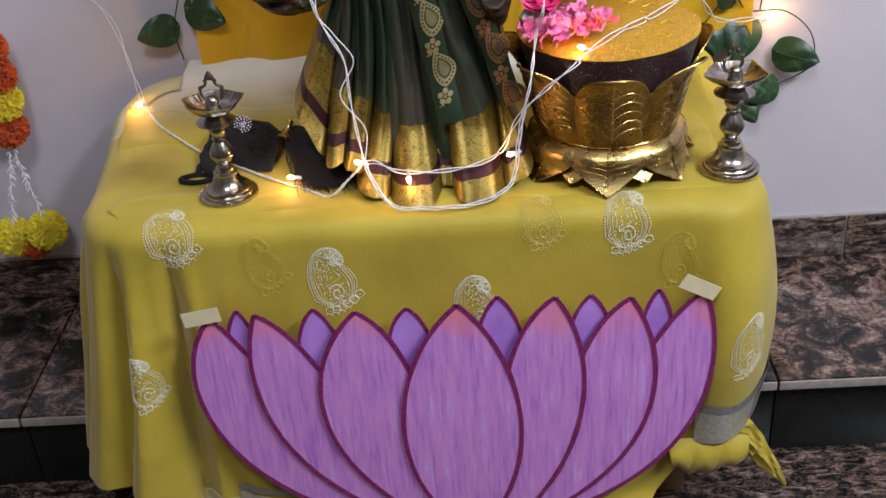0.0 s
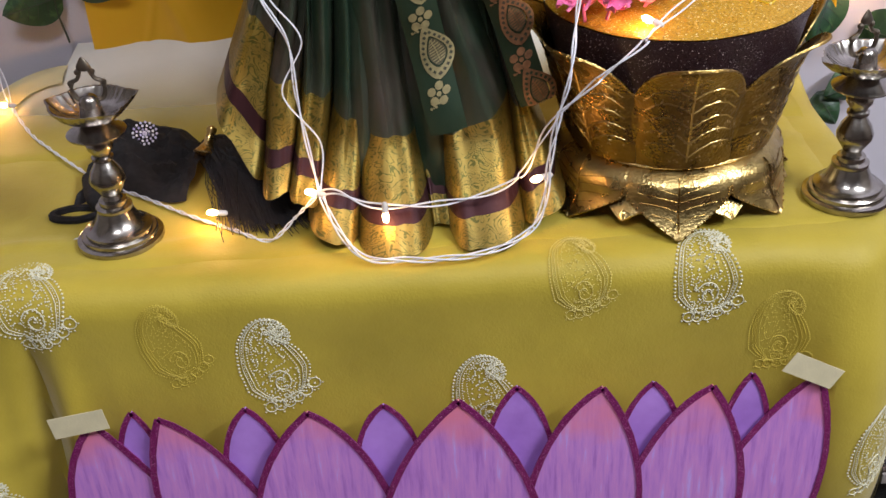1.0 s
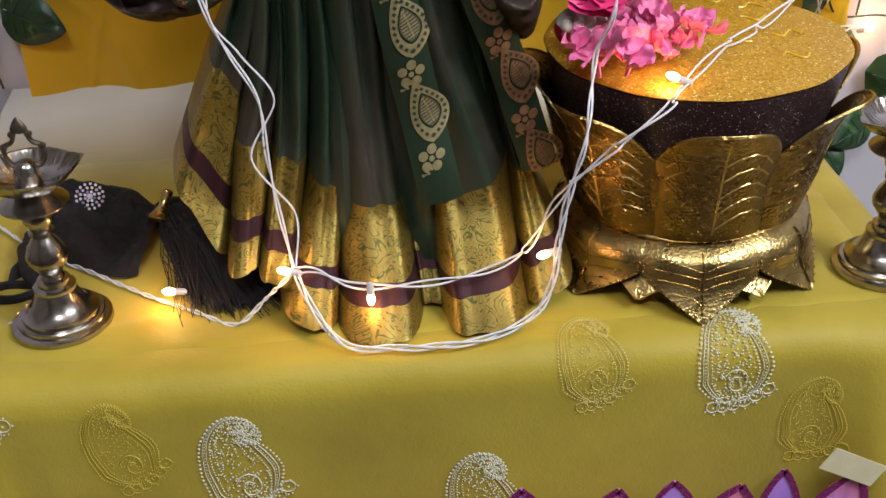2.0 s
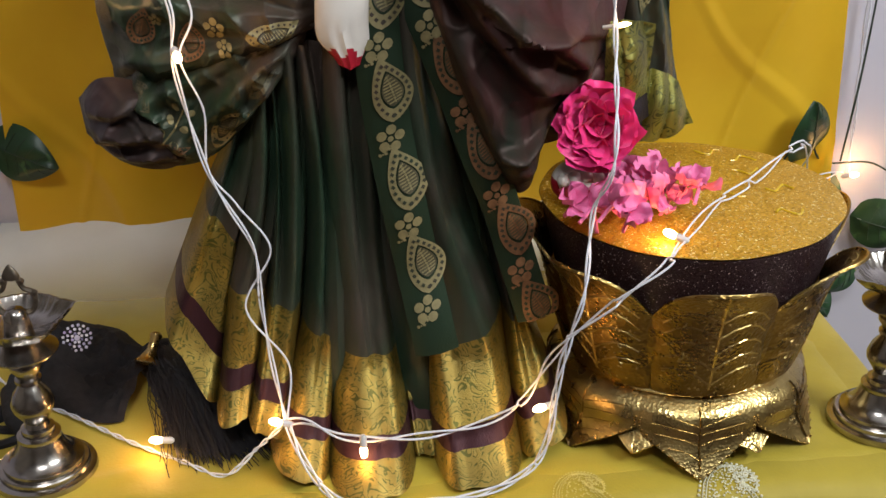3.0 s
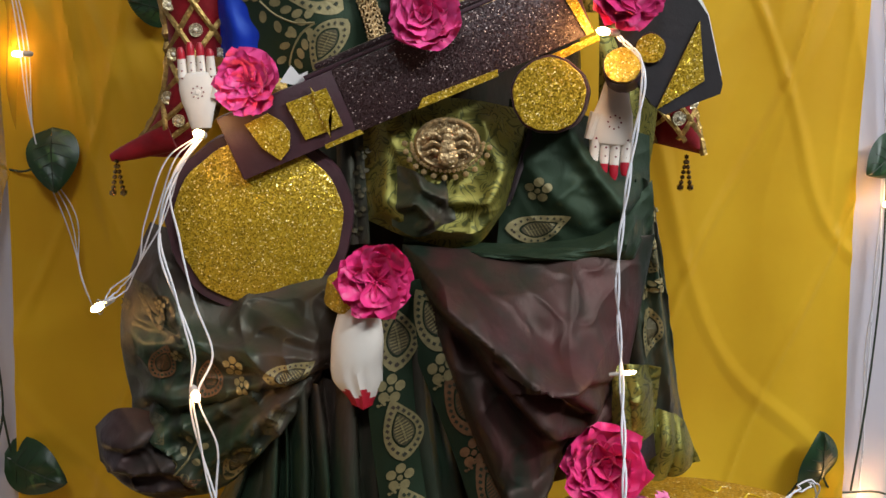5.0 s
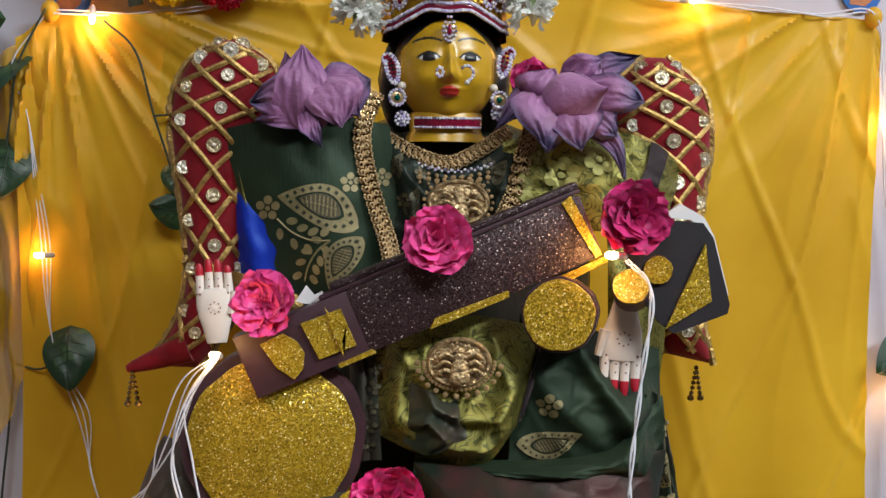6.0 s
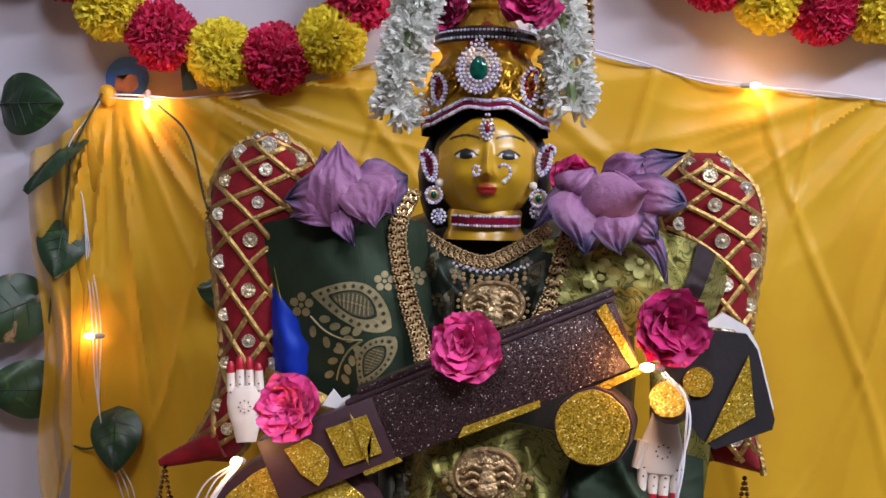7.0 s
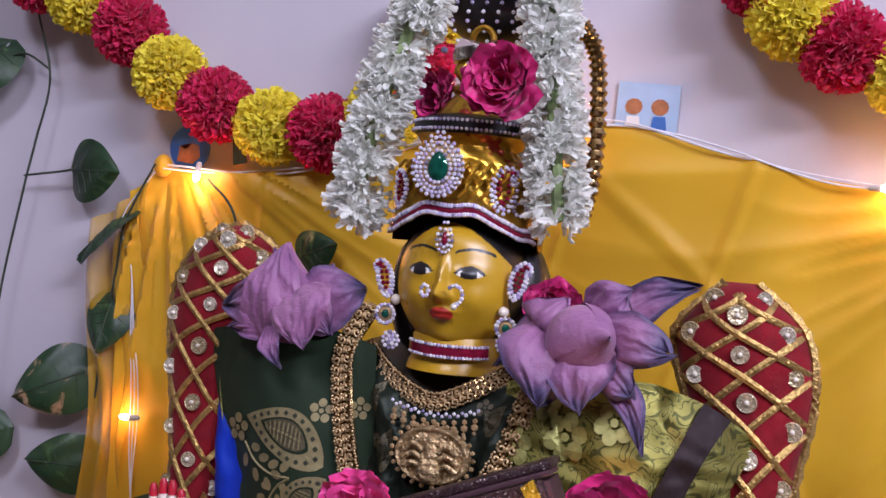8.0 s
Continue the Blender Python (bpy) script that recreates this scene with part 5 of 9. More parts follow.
knot = creased(swatch([(0.046, 0.186, 0.872), (0.080, 0.186, 0.864), (0.118, 0.200, 0.870)], [(0.048, 0.190, 0.785), (0.078, 0.192, 0.792), (0.118, 0.204, 0.805)], 0.010), [([(0.045, 0.850), (0.075, 0.835), (0.110, 0.845)], 0.009, 0.010, 0.006), ([(0.045, 0.815), (0.070, 0.822), (0.105, 0.815)], 0.008, 0.009, 0.006)], 0.004, 20, 7)
part("knotted_fold", sheet(knot, 60, 50, 0.001), M_SHOT, saree, "bunched maroon silk beside the disc")
# waist roll above the lap
roll = swatch([(-0.052, 0.210, 0.982), (0.03, 0.196, 0.975), (0.09, 0.206, 0.980), (0.120, 0.215, 1.000), (0.142, 0.235, 1.018)], [(-0.055, 0.20, 0.962), (0.03, 0.185, 0.964), (0.09, 0.195, 0.962), (0.120, 0.205, 0.962), (0.144, 0.23, 0.965)], 0.016, lambda u, v: 0.003 * math.sin(u * 15 + v * 3) - 0.004 * crumple(u * 4, v * 1.5, 3))
part("waist_fold", sheet(roll, 70, 20), M_GREEN_PLAIN, saree)
# side fall at the right hip, with a brocade patch
side = swatch([(0.126, 0.228, 1.020), (0.140, 0.240, 1.016), (0.152, 0.262, 0.990)], [(0.118, 0.205, 0.782), (0.155, 0.225, 0.778), (0.190, 0.252, 0.782)], 0.012, lambda u, v: 0.007 * math.sin(u * 13 + v * 5) - 0.003 * crumple(u * 3, v * 6, 8))
sf = part("side_fall", sheet(side, 36, 70, 0.001), M_GREEN, saree)
on_side = on_cloth(side)
leaf_motif(on_side, (0.141, 0.918), (0.138, 0.880), 0.0095, sf)
leaf_motif(on_side, (0.144, 0.972), (0.141, 0.945), 0.008, sf)
for fx, fz in ((0.136, 0.931), (0.147, 0.936), (0.146, 0.990)):
    flower_motif(lambda x, y, fx=fx, fz=fz: on_side(fx + x, fz + y), 0.0065, sf)
patch = swatch([(0.103, 0.184, 0.884), (0.120, 0.188, 0.884), (0.146, 0.206, 0.876)], [(0.106, 0.184, 0.824), (0.122, 0.188, 0.820), (0.143, 0.206, 0.822)], 0.008, lambda u, v: -0.006 * ridge(u * 6 + v * 1.5, 1.5) - 0.002 * crumple(u * 3, v * 3, 2))
part("brocade_fold", sheet(patch, 26, 26, 0.001), M_ZARI_GREEN, saree, "gold green brocade fold")
part("stripe", sheet(swatch([(0.106, 0.180, 0.824), (0.122, 0.184, 0.820), (0.143, 0.202, 0.822)], [(0.108, 0.178, 0.804), (0.125, 0.182, 0.800), (0.146, 0.203, 0.802)], 0.006), 14, 6, 0.001), M_DARK_STRIPE, saree)
tuck = swatch([(0.140, 0.214, 0.838), (0.158, 0.222, 0.834), (0.176, 0.236, 0.822)], [(0.140, 0.212, 0.780), (0.165, 0.224, 0.776), (0.195, 0.244, 0.782)], 0.010, lambda u, v: -0.008 * ridge(u * 7 - v * 2.2, 1.5))
part("brocade_fold", sheet(tuck, 26, 22, 0.001), M_ZARI_GREEN, saree, "brocade end tucked behind the disc")

# left hip: puffed silk gathered towards the waist
puff_base = swatch([(-0.246, 0.246, 0.985), (-0.205, 0.236, 0.972), (-0.16, 0.222, 0.962), (-0.12, 0.200, 0.955), (-0.088, 0.190, 0.952)], [(-0.260, 0.222, 0.846), (-0.225, 0.200, 0.842), (-0.190, 0.192, 0.850), (-0.150, 0.182, 0.866), (-0.108, 0.170, 0.890)], 0.026, None, 0.6, 0.7)
puff = creased(lambda u, v: puff_base(u, v) + Vector((-0.016 * math.sin(math.pi * v) * (1 - u) ** 3, 0, 0)), [
    ([(-0.108, 0.898), (-0.143, 0.903), (-0.180, 0.905), (-0.215, 0.912)], 0.012, 0.020, 0.005), ([(-0.110, 0.905), (-0.135, 0.918), (-0.160, 0.930)], 0.009, 0.010, 0.007), ([(-0.212, 0.910), (-0.228, 0.935), (-0.240, 0.965)], 0.010, 0.010, 0.014),
    ([(-0.116, 0.892), (-0.160, 0.880), (-0.200, 0.868), (-0.245, 0.862)], 0.010, 0.012, 0.006), ([(-0.222, 0.905), (-0.245, 0.900), (-0.266, 0.905)], 0.008, 0.010, 0.006),
], 0.0062, 19, 12)
pf = part("hip_puff", sheet(puff, 130, 110, 0.001), M_GREEN, saree, "puffed dark silk at the hip")
on_puff = on_cloth(puff)
for root, tip, half, cloth in (((-0.232, 0.912), (-0.258, 0.944), 0.0085, M_MOTIF_DIM), ((-0.240, 0.878), (-0.226, 0.905), 0.0105, M_MOTIF_COPPER), ((-0.156, 0.887), (-0.118, 0.900), 0.0090, M_MOTIF), ((-0.200, 0.868), (-0.196, 0.896), 0.0100, M_MOTIF_COPPER), ((-0.262, 0.905), (-0.256, 0.880), 0.0070, M_MOTIF_DIM)):
    leaf_motif(on_puff, root, tip, half, pf, cloth, -1)
for fx, fz, fr, cloth in ((-0.177, 0.893, 0.0085, M_MOTIF), (-0.171, 0.878, 0.0060, M_MOTIF), (-0.232, 0.930, 0.0055, M_MOTIF), (-0.263, 0.925, 0.0050, M_MOTIF_DIM), (-0.218, 0.898, 0.0055, M_MOTIF)):
    flower_motif(lambda x, y, fx=fx, fz=fz: on_puff(fx + x, fz + y), fr, pf, 5, cloth)
swag_base = swatch([(-0.262, 0.232, 0.872), (-0.220, 0.214, 0.886), (-0.170, 0.196, 0.884), (-0.112, 0.176, 0.894)], [(-0.262, 0.222, 0.790), (-0.228, 0.208, 0.778), (-0.195, 0.196, 0.787), (-0.165, 0.186, 0.815), (-0.118, 0.172, 0.876)], 0.014, None, 0.6, 0.7)
hang_fold = creased(swag_base, [([(-0.114, 0.888), (-0.145, 0.866), (-0.180, 0.835), (-0.215, 0.800)], 0.014, 0.009, 0.006), ([(-0.114, 0.884), (-0.140, 0.850), (-0.168, 0.818)], 0.012, 0.008, 0.006), ([(-0.118, 0.891), (-0.165, 0.872), (-0.215, 0.845), (-0.250, 0.825)], 0.012, 0.010, 0.006), ([(-0.235, 0.870), (-0.242, 0.840), (-0.225, 0.805)], 0.009, 0.009, 0.006)], 0.0065, 24, 4)
hf = part("hanging_fold", sheet(hang_fold, 90, 70, 0.001), M_GREEN, saree, "dark silk fold hanging at the hip")
on_hang = on_cloth(hang_fold)
for root, tip, half, cloth in (((-0.188, 0.797), (-0.158, 0.832), 0.0085, M_MOTIF), ((-0.156, 0.842), (-0.136, 0.868), 0.0070, M_MOTIF_DIM), ((-0.232, 0.790), (-0.205, 0.800), 0.0060, M_MOTIF_COPPER), ((-0.250, 0.848), (-0.232, 0.828), 0.0070, M_MOTIF_DIM)):
    leaf_motif(on_hang, root, tip, half, hf, cloth)
sprig_motif(on_hang, [(-0.226, 0.802), (-0.215, 0.815), (-0.206, 0.832)], 3, 0.0062, hf)
wing = creased(swatch([(-0.2925, 0.232, 0.826), (-0.272, 0.214, 0.846), (-0.245, 0.206, 0.846), (-0.215, 0.200, 0.832)], [(-0.290, 0.230, 0.798), (-0.262, 0.212, 0.780), (-0.231, 0.202, 0.776), (-0.205, 0.198, 0.786)], 0.016), [([(-0.290, 0.822), (-0.262, 0.826), (-0.228, 0.838)], 0.010, 0.010, 0.006), ([(-0.286, 0.808), (-0.255, 0.806), (-0.220, 0.812)], 0.010, 0.008, 0.006), ([(-0.280, 0.792), (-0.248, 0.788), (-0.215, 0.790)], 0.007, 0.007, 0.005)], 0.0050, 26, 3)
part("gathered_fold", sheet(wing, 70, 40, 0.001), M_MAROON_DARK, saree, "gathered dark fold at the hip")

# torso under the cloth
part("bodice", lathe([(0.02, 0.90), (0.105, 0.93), (0.125, 1.0), (0.128, 1.10), (0.125, 1.17), (0.10, 1.215), (0.05, 1.235), (0.02, 1.24)], Matrix.Translation((-0.025, 0.345, 0)) @ Matrix.Diagonal((1.0, 0.60, 1, 1)), 48, lambda a, k: 1 + 0.02 * math.sin(9 * a + k)), M_GREEN, saree, "dark green silk bodice")
belly = creased(swatch([(-0.088, 0.240, 1.075), (-0.05, 0.228, 1.082), (0.0, 0.224, 1.080), (0.048, 0.232, 1.070)], [(-0.084, 0.218, 0.992), (-0.045, 0.194, 0.979), (-0.003, 0.190, 0.974), (0.023, 0.202, 1.000)], 0.014, None, 0.7, 0.7), [([(-0.080, 1.020), (-0.050, 0.990), (0.0, 0.986), (0.022, 1.010)], 0.008, 0.010, 0.008), ([(-0.060, 1.050), (-0.030, 1.010), (0.005, 1.010), (0.030, 1.040)], 0.009, 0.010, 0.006), ([(-0.068, 1.060), (-0.066, 1.020), (-0.072, 0.995)], 0.008, 0.008, 0.006), ([(0.010, 1.060), (0.018, 1.030), (0.008, 1.000)], 0.006, 0.010, 0.008)], 0.0035, 22, 6)
part("belly_swag", sheet(belly, 80, 70, 0.001), M_ZARI_GREEN, saree, "gold brocade swag across the waist")
dark = creased(swatch([(-0.064, 0.212, 1.040), (-0.045, 0.204, 1.036), (-0.018, 0.202, 1.028)], [(-0.062, 0.192, 0.990), (-0.043, 0.178, 0.984), (-0.016, 0.180, 0.996)], 0.010), [([(-0.060, 1.004), (-0.045, 1.010), (-0.034, 0.998), (-0.042, 0.989)], 0.009, 0.005, 0.004), ([(-0.055, 1.050), (-0.040, 1.020), (-0.020, 1.010)], 0.010, 0.007, 0.005), ([(-0.030, 1.045), (-0.020, 1.020), (-0.018, 1.0)], 0.007, 0.006, 0.005)], 0.003, 30, 9)
part("waist_swag", sheet(dark, 50, 50, 0.001), M_GREEN, saree, "dark silk curled at the waist")
strip = swatch([(-0.104, 0.238, 1.075), (-0.084, 0.230, 1.075)], [(-0.100, 0.212, 0.972), (-0.078, 0.205, 0.975)], 0.004, lambda u, v: -0.004 * ridge(u * 5, 1.5))
stp = part("waist_strip", sheet(strip, 16, 40, 0.001), M_GREEN, saree)
on_strip = on_cloth(strip)
for k in range(5):
    flower_motif(lambda x, y, k=k: on_strip(-0.087 + 0.001 * k + x, 0.985 + 0.014 * k + y), 0.0055, stp, 4, M_MOTIF_DIM)
part("swag_edge", sheet(lambda u, v: belly(0.985 + 0.05 * u, mixed(0.06, 0.95, v)) + Vector((0.001, -0.002, 0)), 4, 30, 0.001), M_DARK_STRIPE, saree, "dark edging of the brocade")
hipr = creased(swatch([(0.030, 0.240, 1.080), (0.08, 0.234, 1.070), (0.145, 0.255, 1.050)], [(0.018, 0.208, 0.972), (0.085, 0.204, 0.968), (0.144, 0.238, 0.972)], 0.010), [([(0.030, 1.045), (0.060, 1.010), (0.090, 0.985)], 0.007, 0.012, 0.008), ([(0.075, 1.050), (0.100, 1.015), (0.118, 0.985)], 0.009, 0.012, 0.007), ([(0.105, 1.000), (0.128, 1.012), (0.142, 1.000)], 0.012, 0.012, 0.010)], 0.003, 18, 8)
hr = part("waist_panel", sheet(hipr, 60, 44, 0.001), M_GREEN_PLAIN, saree)
on_hip = on_cloth(hipr)
leaf_motif(on_hip, (0.024, 0.984), (0.072, 0.995), 0.0105, hr, None, -1)
flower_motif(lambda x, y: on_hip(0.049 + x, 1.014 + y), 0.0095, hr)
flower_motif(lambda x, y: on_hip(0.026 + x, 1.006 + y), 0.0060, hr, 4)
# shoulder panel with its large leaf
chest = swatch([(-0.207, 0.285, 1.222), (-0.160, 0.272, 1.231), (-0.115, 0.266, 1.234), (-0.072, 0.266, 1.226)], [(-0.158, 0.262, 1.085), (-0.132, 0.256, 1.082), (-0.105, 0.250, 1.085), (-0.060, 0.246, 1.095)], 0.008, lambda u, v: 0.0022 * math.sin(u * 7 + v * 3) + 0.0018 * wobble(u * 5, v * 5, 3))
ch = part("shoulder_panel", sheet(chest, 60, 60, 0.0012), M_GREEN_PLAIN, saree, "flat green silk panel with a gold leaf")
on_chest = on_cloth(chest)
leaf_motif(on_chest, (-0.096, 1.146), (-0.160, 1.170), 0.0165, ch, None, -1)
leaf_motif(on_chest, (-0.093, 1.139), (-0.119, 1.098), 0.0125, ch, None, -1)
for (fx, fz), fr in (((-0.1665, 1.1605), 0.0105), ((-0.103, 1.1805), 0.0085), ((-0.078, 1.185), 0.008)):
    flower_motif(lambda x, y, fx=fx, fz=fz: on_chest(fx + x, fz + y), fr, ch)
sprig_motif(on_chest, [(-0.160, 1.152), (-0.148, 1.142), (-0.133, 1.136), (-0.118, 1.136)], 4, 0.0075, ch)
sprig_motif(on_chest, [(-0.118, 1.136), (-0.128, 1.128), (-0.135, 1.116), (-0.138, 1.104)], 4, 0.0070, ch)
part("panel_edge", sheet(lambda u, v: chest(-0.012 + 0.040 * u, v) + Vector((0.002 * math.sin(v * 9), 0.003 - 0.004 * u, 0)), 3, 30, 0.001), M_ZARI_GREEN, saree, "gold selvedge")
sleeve = swatch([(-0.200, 0.292, 1.20), (-0.178, 0.285, 1.19), (-0.15, 0.275, 1.18)], [(-0.196, 0.288, 1.098), (-0.17, 0.268, 1.088), (-0.13, 0.262, 1.082)], 0.010, lambda u, v: 0.003 * math.sin(u * 11 + v * 3) + 0.002 * wobble(u * 4, v * 7, 2))
part("blue_sleeve", sheet(sleeve, 30, 40, 0.001), M_BLUE, saree, "royal blue silk sleeve")
cuff = swatch([(-0.196, 0.275, 1.110), (-0.172, 0.250, 1.106), (-0.140, 0.240, 1.093)], [(-0.199, 0.272, 1.096), (-0.17, 0.246, 1.090), (-0.136, 0.238, 1.078)], 0.008)
part("cuff", sheet(cuff, 24, 8, 0.002), M_LACE_CUFF, saree, "gold braided sleeve edge")
front = creased(swatch([(-0.082, 0.275, 1.226), (-0.05, 0.262, 1.206), (-0.02, 0.260, 1.200), (0.012, 0.262, 1.208), (0.040, 0.272, 1.224)], [(-0.078, 0.252, 1.095), (-0.05, 0.248, 1.090), (-0.02, 0.246, 1.090), (0.012, 0.248, 1.095), (0.034, 0.252, 1.110)], 0.004), [([(-0.070, 1.205), (-0.055, 1.165), (-0.050, 1.120)], 0.007, 0.008, 0.005), ([(0.022, 1.200), (0.012, 1.165), (0.010, 1.120)], 0.007, 0.008, 0.005), ([(-0.060, 1.190), (-0.040, 1.165), (-0.035, 1.130)], 0.005, 0.006, 0.004)], 0.003, 26, 11)
bf = part("bodice_front", sheet(front, 60, 50, 0.001), M_BODICE, saree, "dark silk bodice woven with dim gold motifs")
on_front = on_cloth(front)
for root, tip, half in (((-0.070, 1.180), (-0.062, 1.205), 0.0065), ((-0.054, 1.150), (-0.050, 1.178), 0.0065), ((0.010, 1.180), (0.020, 1.200), 0.0055)):
    leaf_motif(on_front, root, tip, half, bf, M_MOTIF_DIM)
for fx, fz in ((-0.060, 1.168), (-0.048, 1.188), (0.006, 1.196)):
    flower_motif(lambda x, y, fx=fx, fz=fz: on_front(fx + x, fz + y), 0.006, bf, 5, M_MOTIF_DIM)
# right shoulder: folded brocade with a dark stripe
shr = swatch([(0.018, 0.268, 1.215), (0.06, 0.262, 1.222), (0.105, 0.262, 1.224), (0.140, 0.270, 1.214), (0.170, 0.285, 1.194)], [(0.012, 0.258, 1.160), (0.055, 0.245, 1.150), (0.095, 0.240, 1.145), (0.130, 0.250, 1.150), (0.152, 0.270, 1.158)], 0.012, lambda u, v: -0.0055 * ridge(u * 7.5 + v * 2.4 + 0.5 * wobble(u * 4, v * 4, 6), 1.4) - 0.003 * wobble(u * 9, v * 7, 1))
sb = part("shoulder_brocade", sheet(shr, 80, 44, 0.0012), M_ZARI_GREEN, saree, "folded gold green brocade on the shoulder")
on_shr = on_cloth(shr)
for fx, fz, fr in ((0.028, 1.178, 0.014), (0.062, 1.188, 0.015), (0.090, 1.200, 0.013), (0.046, 1.205, 0.011)):
    flower_motif(lambda x, y, fx=fx, fz=fz: on_shr(fx + x, fz + y), fr, sb, 6, M_MOTIF_OLIVE)
part("stripe", sheet(lambda u, v: shr(0.60 + 0.13 * u + 0.13 * v, v) + Vector((0, -0.0035, 0.001)), 8, 30, 0.0008), M_DARK_STRIPE, saree, "dark stripe")
low = swatch([(0.10, 0.262, 1.165), (0.13, 0.265, 1.16), (0.165, 0.285, 1.180)], [(0.11, 0.26, 0.985), (0.13, 0.262, 0.985), (0.148, 0.275, 0.995)], 0.01, lambda u, v: 0.005 * math.sin(u * 9 + v * 6))
part("arm_drape", sheet(low, 20, 36, 0.001), M_ZARI_GREEN, saree, "brocade falling behind the arm")
# ---------------------------------------------------------------- foam veena
veena = thing("foam_veena", (-0.05, 0.19, 1.10), "craft veena of maroon foam and gold glitter across the idol's lap", "musical instrument")
VM = upright((-0.050, 0.195, 1.101), 1, 22.9)
M_FOAM_BLACK = mat("black_foam", (0.014, 0.011, 0.014), 0.6, var=0.3, scale=50, bump=0.2, bscale=350)


def slab(x0, x1, y0, y1, z0, z1, bev=0.0008):
    bm = box(x0, x1, y0, y1, z0, z1, bev)
    bm.transform(VM)
    return bm


part("neck_board", slab(-0.138, -0.044, -0.0240, 0.0235, -0.014, 0.012), M_BROWN_FOAM, veena, "maroon foam end of the neck")
part("neck_core", slab(-0.044, 0.134, -0.022, 0.022, -0.016, 0.008), M_BROWN_FOAM, veena)
part("glitter_plank", slab(-0.050, 0.131, -0.0245, 0.0235, 0.0085, 0.0125), M_GLIT_BROWN, veena, "brown glitter plank")
part("rail", slab(-0.070, 0.136, 0.0238, 0.0268, -0.012, 0.007), M_BROWN_FOAM, veena)
part("rail", slab(-0.060, 0.137, 0.0272, 0.0315, -0.018, 0.002), M_GLIT_BROWN, veena)


def gold_piece(name, outline, lift=0.0130, thick=0.0018, m=None):
    part(name, plate(outline, (m or VM) @ Matrix.Translation((0, 0, lift)), thick), M_GLIT_GOLD, veena, "gold glitter foam piece")


gold_piece("half_disc", [(-0.121, 0.012), (-0.103, 0.013), (-0.096, 0.004), (-0.094, -0.006), (-0.099, -0.016), (-0.108, -0.021), (-0.1165, -0.008)])
gold_piece("square", [(-0.0885, 0.0145), (-0.058, 0.0135), (-0.0575, -0.0155), (-0.086, -0.0145)])
gold_piece("spike", [(-0.068, 0.019), (-0.0655, 0.010), (-0.058, 0.002), (-0.0655, -0.008), (-0.069, -0.020), (-0.0695, 0.0)], 0.0152)
gold_piece("bar", [(-0.004, -0.0255), (0.058, -0.0262), (0.059, -0.0215), (0.002, -0.0195)])
gold_piece("bar", [(-0.075, -0.0262), (-0.046, -0.0262), (-0.048, -0.0225), (-0.075, -0.0230)])
gold_piece("end_strip", [(0.119, 0.0225), (0.127, 0.0250), (0.1325, -0.0235), (0.127, -0.0240)])
gold_piece("end_strip", [(0.080, -0.0350), (0.136, -0.0310), (0.137, -0.0265), (0.095, -0.0275)], 0.006)


def drum(name, c, r, depth, turn, lean, face=0.93):
    """A round foam gourd with a glitter face."""
    m = Matrix.Translation(c) @ pose(0, 0, 0, 90 + lean, 0, turn)
    w = lambda a, k: 1 + 0.015 * math.sin(5 * a) + 0.008 * math.sin(13 * a)
    g = part(name, lathe([(r * 0.95, -depth), (r, -depth * 0.9), (r * 1.0, -0.003), (r * 0.985, 0)], m, 56, w), M_BROWN_FOAM, veena, "round brown foam gourd")
    part("glitter_face", lathe([(r * face, 0.0004), (r * face, 0.0022), (r * face * 0.985, 0.0026)], m, 56, w), M_GLIT_GOLD, g, "gold glitter face")


drum("gourd", (-0.1585, 0.194, 0.993), 0.0685, 0.020, 0, 0, 0.885)
drum("small_gourd", (0.050, 0.178, 1.0865), 0.0280, 0.040, -14, -4, 0.93)
drum("peg", (0.103, 0.180, 1.107), 0.0140, 0.022, -16, -20, 0.94)
drum("peg", (0.1235, 0.183, 1.1195), 0.0115, 0.010, -8, 0, 0.9)
HM = upright((0, 0.190, 0))
part("head_board", plate([(0.098, 1.128), (0.116, 1.150), (0.134, 1.156), (0.157, 1.154), (0.165, 1.143), (0.1785, 1.094), (0.177, 1.087), (0.137, 1.072), (0.126, 1.080), (0.108, 1.105)], HM, 0.006), M_FOAM_BLACK, veena, "black foam head")
part("head_triangle", plate([(0.1585, 1.139), (0.1640, 1.0965), (0.1300, 1.0760)], HM @ Matrix.Translation((0, 0, 0.0065)), 0.0018), M_GLIT_GOLD, veena, "gold glitter triangle")
part("paper_edge", plate([(0.128, 1.158), (0.142, 1.168), (0.160, 1.158), (0.168, 1.144), (0.180, 1.100), (0.1765, 1.099), (0.163, 1.146), (0.150, 1.156)], HM @ Matrix.Translation((0, 0, -0.006)), 0.004), M_PAPER, veena, "torn white paper edge")
part("paper_corner", plate([(-0.142, 1.094), (-0.134, 1.106), (-0.128, 1.099), (-0.122, 1.102), (-0.122, 1.090)], upright((0, 0.2, 0)), 0.002), M_PAPER, veena)

# ---------------------------------------------------------------- red studded bolsters
M_RED = mat("red_velvet", (0.21, 0.006, 0.012), 0.85, var=0.35, scale=50, bump=0.4, bscale=700, sheen=0.10, spec=0.25)
M_LACE = mat("gold_lace", (0.48, 0.31, 0.10), 0.38, 0.75, var=0.4, scale=200, bump=0.9, bscale=420, depth=0.0015)
n = Nodes("mirror_stud")
n.put("Base Color", n.ramp(n.random(), [(0.0, (0.38, 0.29, 0.15)), (0.5, (0.64, 0.55, 0.36)), (1.0, (0.82, 0.78, 0.66))]))
n.put("Metallic", 0.55)
